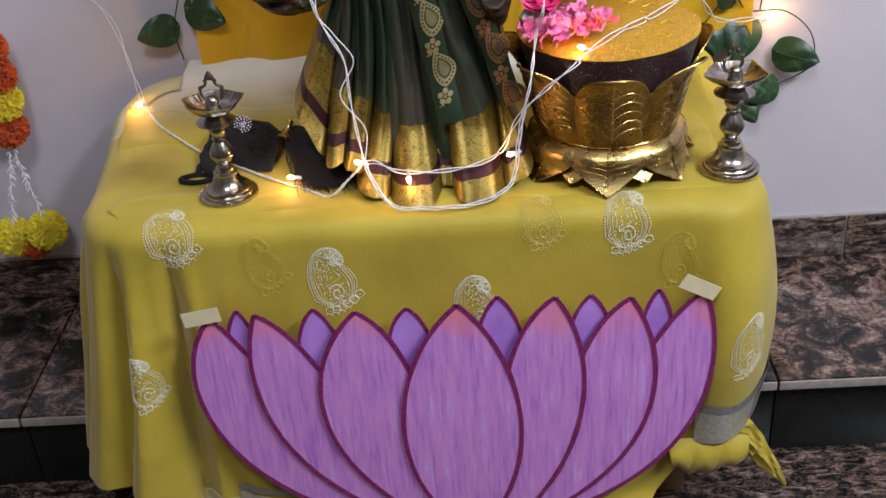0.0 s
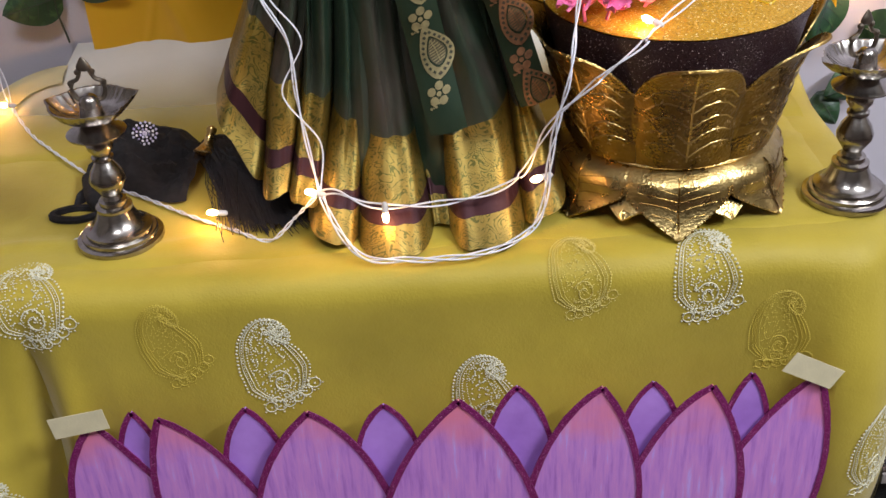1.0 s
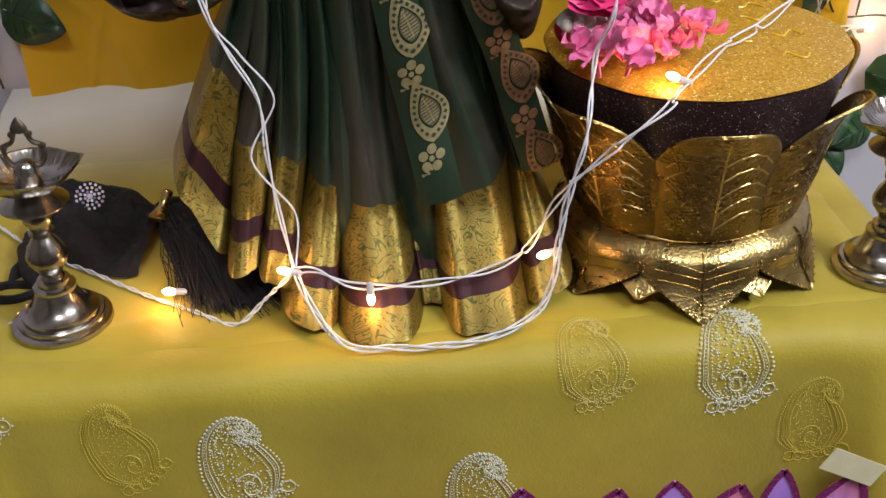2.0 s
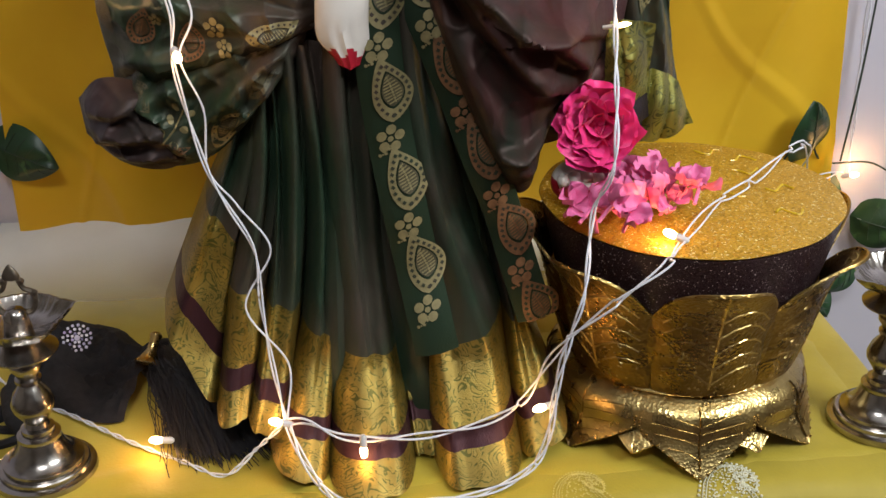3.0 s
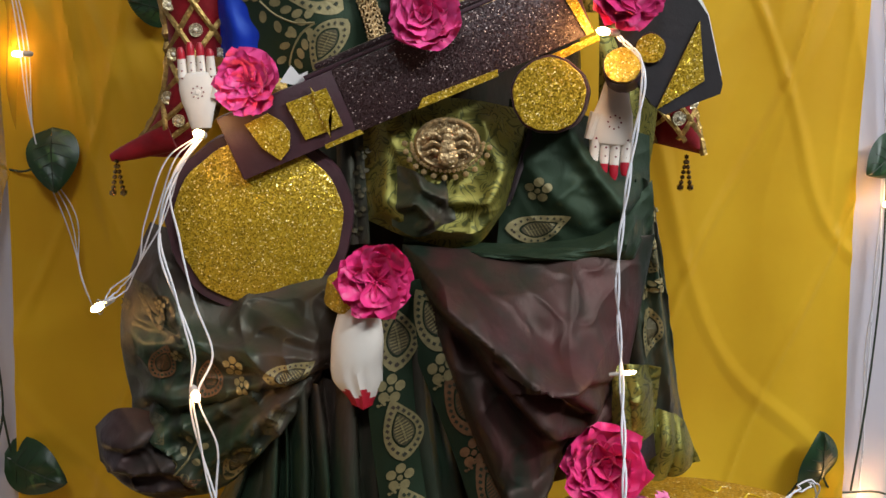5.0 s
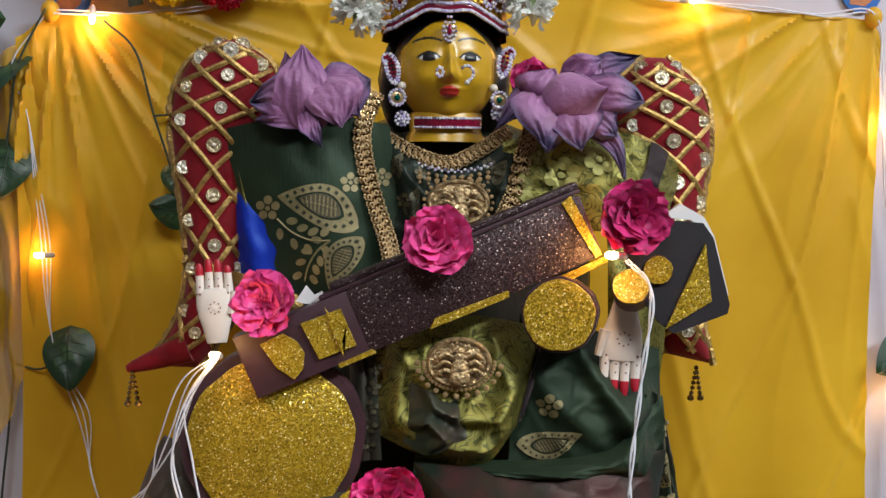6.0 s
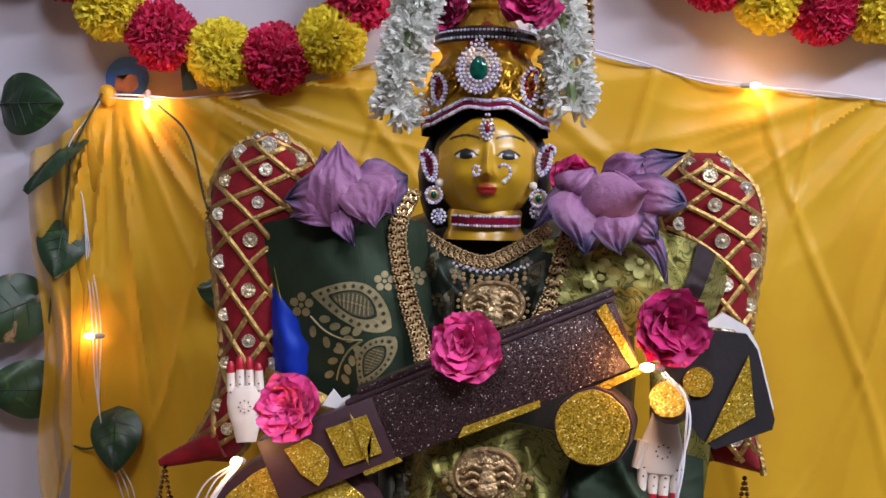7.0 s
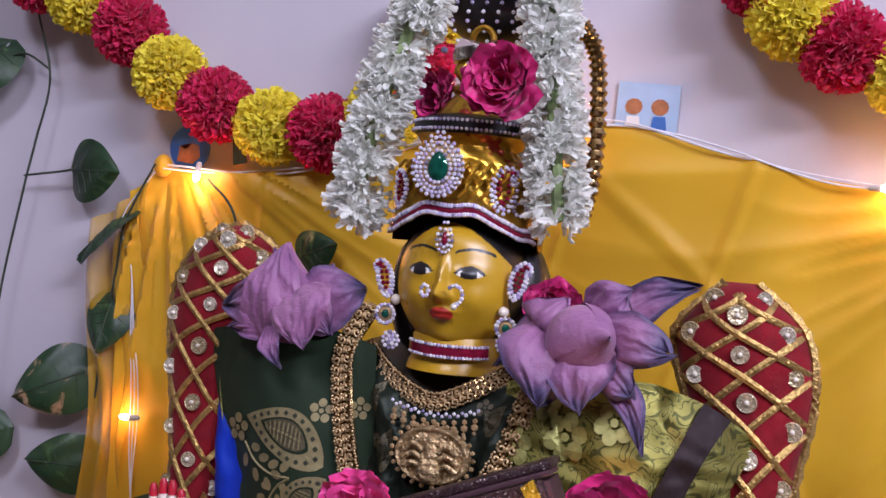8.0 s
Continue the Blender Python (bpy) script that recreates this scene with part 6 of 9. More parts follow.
n.put("Roughness", n.ramp(n.noise(700, 2), [(0.35, (0.10,) * 3), (0.65, (0.36,) * 3)]))
n.bump(n.cells(520), 0.5, 0.0012)
M_STUD = n.m
M_PEARL = mat("pearl", (0.72, 0.66, 0.56), 0.2, 0.1, var=0.1)
M_BEAD = mat("bronze_bead", (0.40, 0.27, 0.12), 0.22, 1.0, var=0.3, scale=100)


def bolster(name, lft, rgt, y0, lean, cone, tassels):
    th = thing(name, (lft[0][0], y0, lft[0][1]), "red velvet bolster with gold lace lattice and mirror studs", "bolster", "studded bolsters")
    lc = curve_points([(x, 0, z) for x, z in lft], 8)
    rc = curve_points([(x, 0, z) for x, z in rgt], 8)

    def pick(c, v):
        k = v * (len(c) - 1)
        i = min(int(k), len(c) - 2)
        return c[i].lerp(c[i + 1], k - i)

    def f(u, v, back=False, lift=0.0):
        p = pick(lc, v).lerp(pick(rc, v), u)
        s = (u - 0.5) * 2
        e = max(0.0, 1 - abs(s) ** 2.6) * max(0.0, 1 - abs(2 * v - 1) ** 9)
        return Vector((p.x, y0 + lean * v + (0.016 if back else -0.026 - lift) * e ** 0.6, p.z))

    bm = sheet(lambda u, v: f(u, v), 26, 60)
    merge(sheet(lambda u, v: f(u, v, True), 26, 60), bm)
    part("velvet_body", bm, M_RED, th)
    for s in (1, -1):
        for k in range(-3, 11):
            pts = []
            for i in range(25):
                u = 0.03 + 0.94 * i / 24
                v = 0.112 * k + 0.05 + (u if s > 0 else 1 - u) * 0.224
                if 0.03 < v < 0.97:
                    pts.append(f(u, v, lift=0.0016 if s > 0 else 0.0026))
            if len(pts) > 4:
                bm = bmesh.new()
                prev = None
                for i, p in enumerate(pts):
                    d = (pts[min(i + 1, len(pts) - 1)] - pts[max(0, i - 1)]).normalized()
                    q = d.cross(Vector((0, 1, 0))).normalized() * 0.0021
                    w = [bm.verts.new(p + q), bm.verts.new(p + Vector((0, -0.0008, 0))), bm.verts.new(p - q)]
                    if prev:
                        bm.faces.new((prev[0], prev[1], w[1], w[0]))
                        bm.faces.new((prev[1], prev[2], w[2], w[1]))
                    prev = w
                part("lace_strip", bm, M_LACE, th, "gold lace strip")
    for k in range(-1, 10):
        for u in (0.14, 0.5, 0.86):
            v = 0.112 * k + 0.05 + (0.056 if u == 0.5 else 0.112)
            if 0.06 < v < 0.95:
                c = f(u, v, lift=0.001)
                r = random.uniform(0.0050, 0.0064)
                st = part("mirror_stud", lathe([(r, 0), (r, 0.0012), (r * 0.92, 0.0018), (r * 0.86, 0.0014), (r * 0.30, 0.0012)], Matrix.Translation(c) @ pose(0, 0, 0, 90 + random.uniform(-12, 12), random.uniform(-14, 14), 0), 18), M_STUD, th, "round mirror stud")
                part("pearl", ball(c + Vector((0, -0.0020, 0)), 0.0017, 2), M_PEARL, st)
    for c in (lc, rc):
        bm = bmesh.new()
        tube([p + Vector((0, y0 + lean * i / len(c) - 0.004, 0)) for i, p in enumerate(c)], lambda t: 0.0034 + 0.0008 * math.sin(t * 160), 6, bm)
        part("lace_edge", bm, M_LACE, th, "gold lace edging")
    if cone:
        a, b = cone
        part("tip", tube([a.lerp(b, i / 10) for i in range(11)], lambda t: 0.009 * (1 - t) ** 0.7 + 0.003, 12), M_RED, th)
        part("tip_lace", tube([a.lerp(b, 0.15 + i / 40) for i in range(8)], lambda t: 0.0098 - 0.002 * t, 12), M_LACE, th)
    for base in tassels:
        for s in (-1, 1):
            bm = bmesh.new()
            for i in range(7):
                ball((base[0] - 0.006 + s * 0.0007 * i, base[1] - 0.003, base[2] - 0.0042 * i), 0.0022 if i < 6 else 0.0032, 1, dst=bm)
            part("bead_string", bm, M_BEAD, th, "dangling bronze beads")["kind"] = "stuff"


bolster("studded_bolster", [(-0.268, 1.030), (-0.243, 1.072), (-0.236, 1.115), (-0.241, 1.165), (-0.249, 1.22), (-0.246, 1.256), (-0.228, 1.284), (-0.203, 1.296)],
        [(-0.225, 1.028), (-0.198, 1.07), (-0.186, 1.115), (-0.182, 1.165), (-0.172, 1.210), (-0.160, 1.245), (-0.168, 1.278), (-0.199, 1.297)], 0.30, 0.012,
        (Vector((-0.232, 0.285, 1.047)), Vector((-0.281, 0.283, 1.030))), [(-0.270, 0.283, 1.028)])
bolster("studded_bolster", [(0.160, 1.040), (0.150, 1.08), (0.145, 1.12), (0.138, 1.165), (0.122, 1.215), (0.112, 1.255), (0.140, 1.288)],
        [(0.203, 1.030), (0.192, 1.075), (0.190, 1.12), (0.192, 1.168), (0.199, 1.22), (0.191, 1.260), (0.160, 1.288)], 0.30, 0.012, None, [(0.190, 0.285, 1.030)])

# ---------------------------------------------------------------- idol head, one mesh
FX, FY, FZ = -0.0262, 0.292, 1.272
M_FACE = mat("yellow_lacquer", (0.50, 0.285, 0.010), 0.30, var=0.08, scale=20, bump=0.05)
M_INK = mat("black_lacquer", (0.010, 0.009, 0.010), 0.35, var=0.3, scale=60)
M_EYEWHITE = mat("white_lacquer", (0.72, 0.70, 0.66), 0.3, var=0.05)
M_LIP = mat("red_lacquer", (0.50, 0.03, 0.02), 0.3, var=0.1)


def bump_at(x, z, cx, cz, wx, wz):
    return math.exp(-((x - cx) / wx) ** 2 - ((z - cz) / wz) ** 2)


bm = bmesh.new()
NU, NV = 280, 250
rows = []
for j in range(NV + 1):
    ph = math.pi * j / NV
    row = []
    for i in range(NU):
        a = 2 * math.pi * i / NU
        nx, ny, nz = math.sin(ph) * math.sin(a), -math.sin(ph) * math.cos(a), math.cos(ph)
        jaw = 1 - 0.07 * smooth_step(0.1, 0.95, -nz)
        x, y, z = FX + 0.0428 * nx * jaw, FY + 0.044 * ny, FZ + 0.0475 * nz
        if ny < 0:
            fx = x - FX
            d = 0.011 * bump_at(fx, z, 0, 1.2655, 0.0042, 0.0052) + 0.0055 * bump_at(fx, z, 0, 1.276, 0.003, 0.012)
            d += 0.0028 * (bump_at(fx, z, 0.0042, 1.2635, 0.003, 0.0028) + bump_at(fx, z, -0.0042, 1.2635, 0.003, 0.0028))
            d += 0.0042 * bump_at(fx, z, 0, 1.2545, 0.008, 0.0022) + 0.0040 * bump_at(fx, z, 0, 1.2505, 0.006, 0.0022)
            d += 0.0030 * bump_at(fx, z, 0, 1.236, 0.010, 0.007) + 0.0050 * bump_at(fx, z, 0, 1.304, 0.03, 0.012)
            d += 0.0022 * (bump_at(fx, z, 0.0165, 1.2785, 0.009, 0.0045) + bump_at(fx, z, -0.0165, 1.2785, 0.009, 0.0045))
            d += 0.0030 * (bump_at(fx, z, 0.022, 1.262, 0.010, 0.010) + bump_at(fx, z, -0.022, 1.262, 0.010, 0.010))
            y -= d * smooth_step(0.0, 0.5, -ny)
        row.append(bm.verts.new((x, y, z)))
    rows.append(row)
for j in range(NV):
    for i in range(NU):
        q = [rows[j][i], rows[j][(i + 1) % NU], rows[j + 1][(i + 1) % NU], rows[j + 1][i]]
        fc = bm.faces.new(q)
        c = sum((w.co for w in q), Vector()) / 4
        fx = c.x - FX
        e = abs(fx) - 0.0163
        top = 0.0042 * (1 - (e / 0.0088) ** 2)
        low = -0.0030 * (1 - (e / 0.0088) ** 2)
        dz = c.z - 1.2785
        brow = 1.2905 + 0.0035 * (1 - ((abs(fx) - 0.017) / 0.013) ** 2)
        k = 0
        hair = 1.304 - 0.017 * (abs(fx) / 0.03) ** 1.7
        if c.y > FY - 0.012 or c.z > hair + 0.006 or (abs(fx) > 0.0372 and c.z > 1.25):
            k = 1
        elif abs(e) < 0.0088 and low < dz < top and c.y < FY:
            k = 1 if (abs(e) < 0.0046 or dz > top - 0.0010) else 2
        elif abs(e) < 0.0098 and dz > 0 and abs(dz - top - 0.0003) < 0.0007:
            k = 1
        elif 0.0065 < abs(fx) < 0.029 and abs(c.z - brow) < 0.0009:
            k = 1
        elif abs(fx) < 0.0080 and abs(c.z - 1.2524) < 0.0043 * (1 - (fx / 0.0080) ** 2) ** 0.6:
            k = 3
        fc.material_index = k
merge(lathe([(0.033, 1.214), (0.032, 1.218), (0.029, 1.223), (0.030, 1.236), (0.02, 1.25)], Matrix.Translation((FX, FY, 0)), 40), bm)
merge(ball((FX, FY + 0.020, 1.266), 0.055, 3, (1.0, 0.66, 1.0)), bm)
for sx in (-1, 1):
    merge(ball((FX + sx * 0.036, FY + 0.012, 1.262), 0.020, 3, (0.9, 0.8, 2.0)), bm)
bm.faces.ensure_lookup_table()
for fc in bm.faces[NU * NV + 41:]:
    if fc.calc_center_median().y > FY - 0.030 and len(fc.verts) == 3:
        fc.material_index = 1
tagged(part("idol_figure", bm, [M_FACE, M_INK, M_EYEWHITE, M_LIP]), "yellow lacquered idol head with painted eyes and black hair", "idol")


# ---------------------------------------------------------------- crown and jewels
def painted_gold():
    n = Nodes("painted_gold")
    st = n.noise(26, 5, 0.6)
    n.put("Base Color", n.mix(n.ramp(n.noise(60, 3), [(0.58, (0, 0, 0)), (0.64, (1, 1, 1))]), n.ramp(st, [(0.35, (0.27, 0.13, 0.010)), (0.6, (0.56, 0.32, 0.025))]), (0.30, 0.04, 0.02)))
    n.put("Metallic", 0.75)
    n.put("Roughness", 0.3)
    n.bump(n.math("ADD", st, n.noise(120)), 0.35, 0.001)
    return n.m


M_CROWN = painted_gold()
M_ANTIQUE = mat("antique_gold", (0.62, 0.43, 0.22), 0.36, 0.65, var=0.4, scale=130, bump=0.4, bscale=300)
M_RELIEF = mat("gold_relief", (0.52, 0.37, 0.19), 0.4, 0.6, var=0.55, scale=160, bump=1.0, bscale=210, depth=0.004)
M_RUBY = mat("ruby_enamel", (0.20, 0.008, 0.03), 0.15, 0.1, var=0.4, scale=250)
M_EMERALD = mat("emerald_glass", (0.004, 0.10, 0.065), 0.05, 0.3, var=0.5, scale=180)
CX, CY = -0.0275, 0.296
crown = thing("crown", (CX, CY, 1.30), "painted gold pot crown set with rhinestones on the idol's head", "crown")
CM = Matrix.Translation((CX, CY, 0))
def gems(points, r, name, material, parent, label):
    bm = bmesh.new()
    for p in points:
        bmesh.ops.create_icosphere(bm, subdivisions=1, radius=r * random.uniform(0.88, 1.12), matrix=Matrix.Translation(p))
    ob = part(name, bm, material, parent, label, smooth=False)
    ob["kind"] = "stuff"
    return ob


def brow_line(t, lift):
    """The waved band over the forehead; t from -1 to 1."""
    a = t * 1.22
    z = 1.3168 + 0.0030 * math.exp(-((abs(t) - 0.26) / 0.16) ** 2) - 0.0185 * abs(t) ** 1.8 + 0.0055 * smooth_step(0.72, 1.0, abs(t)) + lift
    return Vector((CX + 0.0005 + 0.0525 * math.sin(a), CY - 0.0435 * math.cos(a), z))


def dome_sheet(u, v):
    """The pot of the crown: its lower edge follows the brow band in front."""
    a = (u - 0.5) * 2 * math.pi
    low = brow_line(max(-1, min(1, a / 1.22)), 0).z if abs(a) < 1.4 else 1.296
    prof = [(0.0508, 0.0), (0.0512, 0.14), (0.0500, 0.34), (0.0470, 0.50), (0.0425, 0.68), (0.0368, 0.80), (0.0345, 0.86), (0.0350, 0.90), (0.0375, 0.97), (0.0390, 1.0)]
    for (r0, k0), (r1, k1) in zip(prof, prof[1:]):
        if v <= k1:
            r = mixed(r0, r1, (v - k0) / (k1 - k0))
            break
    r += 0.0011 * math.sin(a * 13 + v * 9) * math.sin(v * 17) * smooth_step(0.02, 0.1, v) * smooth_step(1, 0.85, v)
    return Vector((CX + r * math.sin(a), CY - r * math.cos(a) * mixed(0.80, 1.0, smooth_step(0.3, 1.0, v)), mixed(low, 1.3665, v)))


part("dome", sheet(dome_sheet, 120, 50), M_CROWN, crown)
part("rim", lathe([(0.030, 1.3655), (0.0395, 1.3665), (0.0412, 1.3685), (0.0412, 1.3745), (0.0395, 1.3765), (0.034, 1.3785), (0.024, 1.381)], CM, 64), M_INK, crown, "dark banded rim")
part("spire", lathe([(0.0270, 1.378), (0.0262, 1.381), (0.0215, 1.3880), (0.0165, 1.3935), (0.0155, 1.3950), (0.0180, 1.3965), (0.0185, 1.3985), (0.0170, 1.4005), (0.0128, 1.4020), (0.0132, 1.4040), (0.0172, 1.4085), (0.0172, 1.4120), (0.0140, 1.4170), (0.0120, 1.4210), (0.010, 1.424)], CM, 64, lambda a, k: 1 + (0.045 if k > 8 else 0.025) * math.cos(16 * a)), M_CROWN, crown, "fluted gold spire")
gems([Vector((CX - 0.002 + q * math.cos(a), CY - 0.0185, 1.4105 + q * math.sin(a))) for q, cnt in ((0.0, 1), (0.0034, 6)) for a in [6.283 * i / cnt for i in range(cnt)]], 0.0015, "stone_flower", M_STONE, crown, "small rhinestone flower")
part("jewel_band", lathe([(0.0165, -0.0045), (0.0190, -0.004), (0.0198, 0), (0.0192, 0.004), (0.0165, 0.0045)], Matrix.Translation((CX, CY, 1.4215)) @ pose(0, 0, 0, 0, -6, 0), 60, lambda a, k: 1 + 0.012 * math.cos(36 * a)), M_SILVER, crown, "ridged silver band")
bm = bmesh.new()
tube([Vector((CX + 0.0075 * math.cos(a), CY - 0.002, 1.4315 + 0.0085 * math.sin(a))) for a in [math.pi * i / 14 for i in range(15)]], 0.0022, 8, bm)
part("ring", bm, M_CROWN, crown, "gold ring on top")


def around(r, z, count, a0=0.0, a1=2 * math.pi, dz=0.0):
    return [Vector((CX + r * math.sin(a), CY - r * math.cos(a), z + dz * math.cos(a))) for a in [mixed(a0, a1, i / count) for i in range(count + 1)]]


gems(around(0.0416, 1.3690, 84), 0.00125, "stone_trim", M_STONE, crown, "row of rhinestones")
gems(around(0.0414, 1.3746, 84), 0.00125, "stone_trim", M_STONE, crown, "row of rhinestones")


bandp = part("brow_band", sheet(lambda u, v: brow_line(u * 2 - 1, (v - 0.5) * 0.0080) + Vector((0, -0.002 * math.sin(math.pi * v), 0)), 60, 5, 0.0012), M_RUBY, crown, "red enamel band over the forehead")
for lf in (0.0030, -0.0030):
    gems([brow_line(i / 36 - 1, lf) + Vector((0, -0.0022, 0)) for i in range(73)], 0.00165, "stone_trim", M_STONE, bandp, "row of rhinestones")


def oval_jewel(c, rx, rz, rings, stone, parent, name, heart, point=0.0):
    """Rings of stones round an oval heart stone, facing the front."""
    j = part(name, lathe([(1.0, 0), (1.0, 0.0012), (0.8, 0.0022)], upright(c) @ Matrix.Diagonal((rx, rz, 1, 1)), 28), M_ANTIQUE, parent)
    pts = []
    for f, cnt in rings:
        for i in range(cnt):
            a = 2 * math.pi * i / cnt
            q = 1 + point * max(0, math.sin(a)) ** 6
            pts.append(Vector((c[0] + rx * f * math.cos(a), c[1] - 0.0030, c[2] + rz * f * math.sin(a) * q)))
    gems(pts, stone, "stone_ring", M_STONE, j, "ring of rhinestones")
    if heart:
        part("heart_stone", lathe([(0.95, 0), (1.0, 0.0005), (0.8, 0.0018), (0.4, 0.0025)], upright((c[0], c[1] - 0.0022, c[2])) @ Matrix.Diagonal((rx * 0.40, rz * 0.46, 1, 1)), 20, lambda a, k: 1 + point * max(0, math.sin(a)) ** 5), heart, j, "cut heart stone")
    return j


oval_jewel((-0.0345, 0.2475, 1.3425), 0.0165, 0.0175, ((0.50, 18), (0.70, 26), (0.86, 32), (1.0, 26)), 0.00145, crown, "crest_jewel", M_EMERALD, 0.30)
for s, x0, z0, size in ((-1, -0.0650, 1.3290, 0.95), (1, 0.0060, 1.3320, 1.15)):
    depth = lambda x: CY - 0.90 * math.sqrt(max(0.0001, 0.0515 ** 2 - (x - CX) ** 2)) - 0.001
    lay = lambda f, gap: [Vector((x0 - x, depth(x0 - x), z0 + y)) for x, y in along(mango(f, 20, 0.0060 * size, 0.0125 * size, -s), gap * size)]
    gems(lay(1.0, 0.0030) + lay(0.74, 0.0030), 0.00150, "side_jewel", M_STONE, crown, "swirl of rhinestones")
    gems([p + Vector((0, -0.0005, 0)) for p in lay(0.42, 0.0036)], 0.0016, "red_stone", M_RUBY, crown, "red stones")
    gems([Vector((x0 + s * 0.0085 + 0.0042 * math.cos(a), depth(x0 + s * 0.0085), z0 - 0.0105 + 0.0042 * math.sin(a))) for a in [0.7 * i for i in range(9)]], 0.0015, "side_jewel", M_STONE, crown, "rosette of rhinestones")
for k in range(26):
    x = mixed(-0.070, 0.016, k / 25)
    yy = CY - 0.88 * math.sqrt(max(0.0001, 0.0500 ** 2 - (x - CX) ** 2))
    z0 = 1.326 + 0.010 * (k % 2)
    part("scroll", tube(curve_points([(x, yy - 0.001, z0), (x + 0.005, yy - 0.001, z0 + 0.006), (x + 0.001, yy + 0.002, z0 + 0.012), (x - 0.003, yy + 0.001, z0 + 0.007)], 4), 0.0012, 5), M_CROWN, crown)
tikka = thing("forehead_jewel", (-0.0268, 0.246, 1.298), "rhinestone drop hanging on the forehead", "jewel")
oval_jewel((-0.0268, 0.2500, 1.2985), 0.0052, 0.0078, ((0.55, 8), (1.0, 14)), 0.0013, tikka, "drop", M_RUBY, 0.5)

for s, x, zz in ((-1, -0.0710, 1.2705), (1, 0.0190, 1.2765)):
    er = thing("earring", (x, 0.266, zz), "rhinestone peacock earring with a green stone", "earring", "earrings")
    lean = lambda px, py, x=x, zz=zz, s=s: Vector((x + px * math.cos(0.25 * s) + py * math.sin(0.25 * s), 0.264, zz - px * math.sin(0.25 * s) + py * math.cos(0.25 * s)))
    gems([lean(*q) for q in along(mango(1.0, 20, 0.0054, 0.0122, s), 0.0026)] + [lean(*q) for q in along(mango(0.70, 20, 0.0054, 0.0122, s), 0.0029)], 0.00150, "swirl", M_STONE, er, "swirl of rhinestones")
    gems([lean(*q) + Vector((0, -0.0006, 0)) for q in along(mango(0.34, 20, 0.0054, 0.0122, s), 0.0036)], 0.0016, "red_stone", M_RUBY, er, "red stones")
    x2, z2 = (-0.0665, 1.2480) if s < 0 else (0.0140, 1.2470)
    oval_jewel((x2, 0.262, z2), 0.0062, 0.0062, ((0.98, 15),), 0.00155, er, "stud", M_EMERALD)
    x3, z3 = (-0.0625, 1.2315) if s < 0 else (0.0135, 1.2370)
    gems([Vector((x3 + q * math.cos(a), 0.262, z3 + q * math.sin(a))) for q, cnt in ((0.0052, 11), (0.0026, 6), (0.0, 1)) for a in [6.283 * i / cnt for i in range(cnt)]], 0.0015, "drop", M_STONE, er, "rhinestone drop")
    part("pearl", ball((x2 - 0.004 * s, 0.266, z2 + 0.0095), 0.0036, 2), M_PEARL, er, "white pearl")
nose_l = thing("nose_ring", (-0.016, 0.236, 1.266), "small rhinestone ring at the idol's nose", "nose ring", "nose rings")
gems([Vector((-0.0140 + 0.0050 * math.cos(a), 0.2370, 1.2655 + 0.0058 * math.sin(a))) for a in [-1.2 + i * 0.44 for i in range(9)]], 0.00165, "stone_ring", M_STONE, nose_l, "ring of rhinestones")
part("pearl", ball((-0.0138, 0.2370, 1.2585), 0.0022, 2), M_PEARL, nose_l)
nose_r = thing("nose_ring", (-0.036, 0.238, 1.267), "small rhinestone stud at the idol's nose", "nose ring", "nose rings")
gems([Vector((-0.0345 + 0.0024 * math.cos(a), 0.2400, 1.2665 + 0.0036 * math.sin(a))) for a in [i * 0.9 for i in range(7)]], 0.0016, "stone_ring", M_STONE, nose_r, "cluster of rhinestones")
choker = thing("choker", (FX, 0.262, 1.226), "red choker with two rows of rhinestones", "necklace")
chk = lambda t, dz: Vector((FX + 0.0005 + 0.0310 * math.sin(t), FY - 0.0310 * math.cos(t) - 0.003, 1.2285 + dz + 0.0015 * (1 - math.cos(t))))
part("red_band", sheet(lambda u, v: chk(mixed(-1.0, 1.0, u), (v - 0.5) * 0.0088), 30, 3, 0.001), M_RUBY, choker)
for dz in (0.0036, -0.0036):
    gems([chk(mixed(-1.0, 1.0, i / 26), dz) + Vector((0, -0.001, 0)) for i in range(27)], 0.0013, "stone_trim", M_STONE, choker, "row of rhinestones")


def chain_link(width, seed):
    """One broad link: two curls, a rim of grains and a domed heart, in local x (across) and y (along)."""
    bm = bmesh.new()
    q = width / 0.0145
    for s in (-1, 1):
        tube([Vector((s * (0.0032 + 0.0026 * math.cos(a) * (1 - a / 10)) * q, (0.0008 * s + 0.0026 * math.sin(a) * (1 - a / 10)) * q, 0.0016 + 0.0002 * a)) for a in [0.6 * j + 0.7 * seed for j in range(12)]], 0.00085 * q, 5, bm)
        for j in range(3):
            ball((s * (0.0066 - 0.0006 * abs(j - 1)) * q, (-0.0019 + 0.0019 * j) * q, 0.0010), 0.00105 * q, 1, dst=bm)
    ball((0, 0, 0.0018), 0.0020 * q, 1, (0.8, 1.3, 0.7), bm)
    for j in range(3):
        ball(((j - 1) * 0.0022 * q, -0.0026 * q, 0.0016), 0.0008 * q, 1, dst=bm)
    me = bpy.data.meshes.new("link")
    bm.to_mesh(me)
    bm.free()
    me.shade_smooth()
    me.materials.append(M_ANTIQUE)
    return me


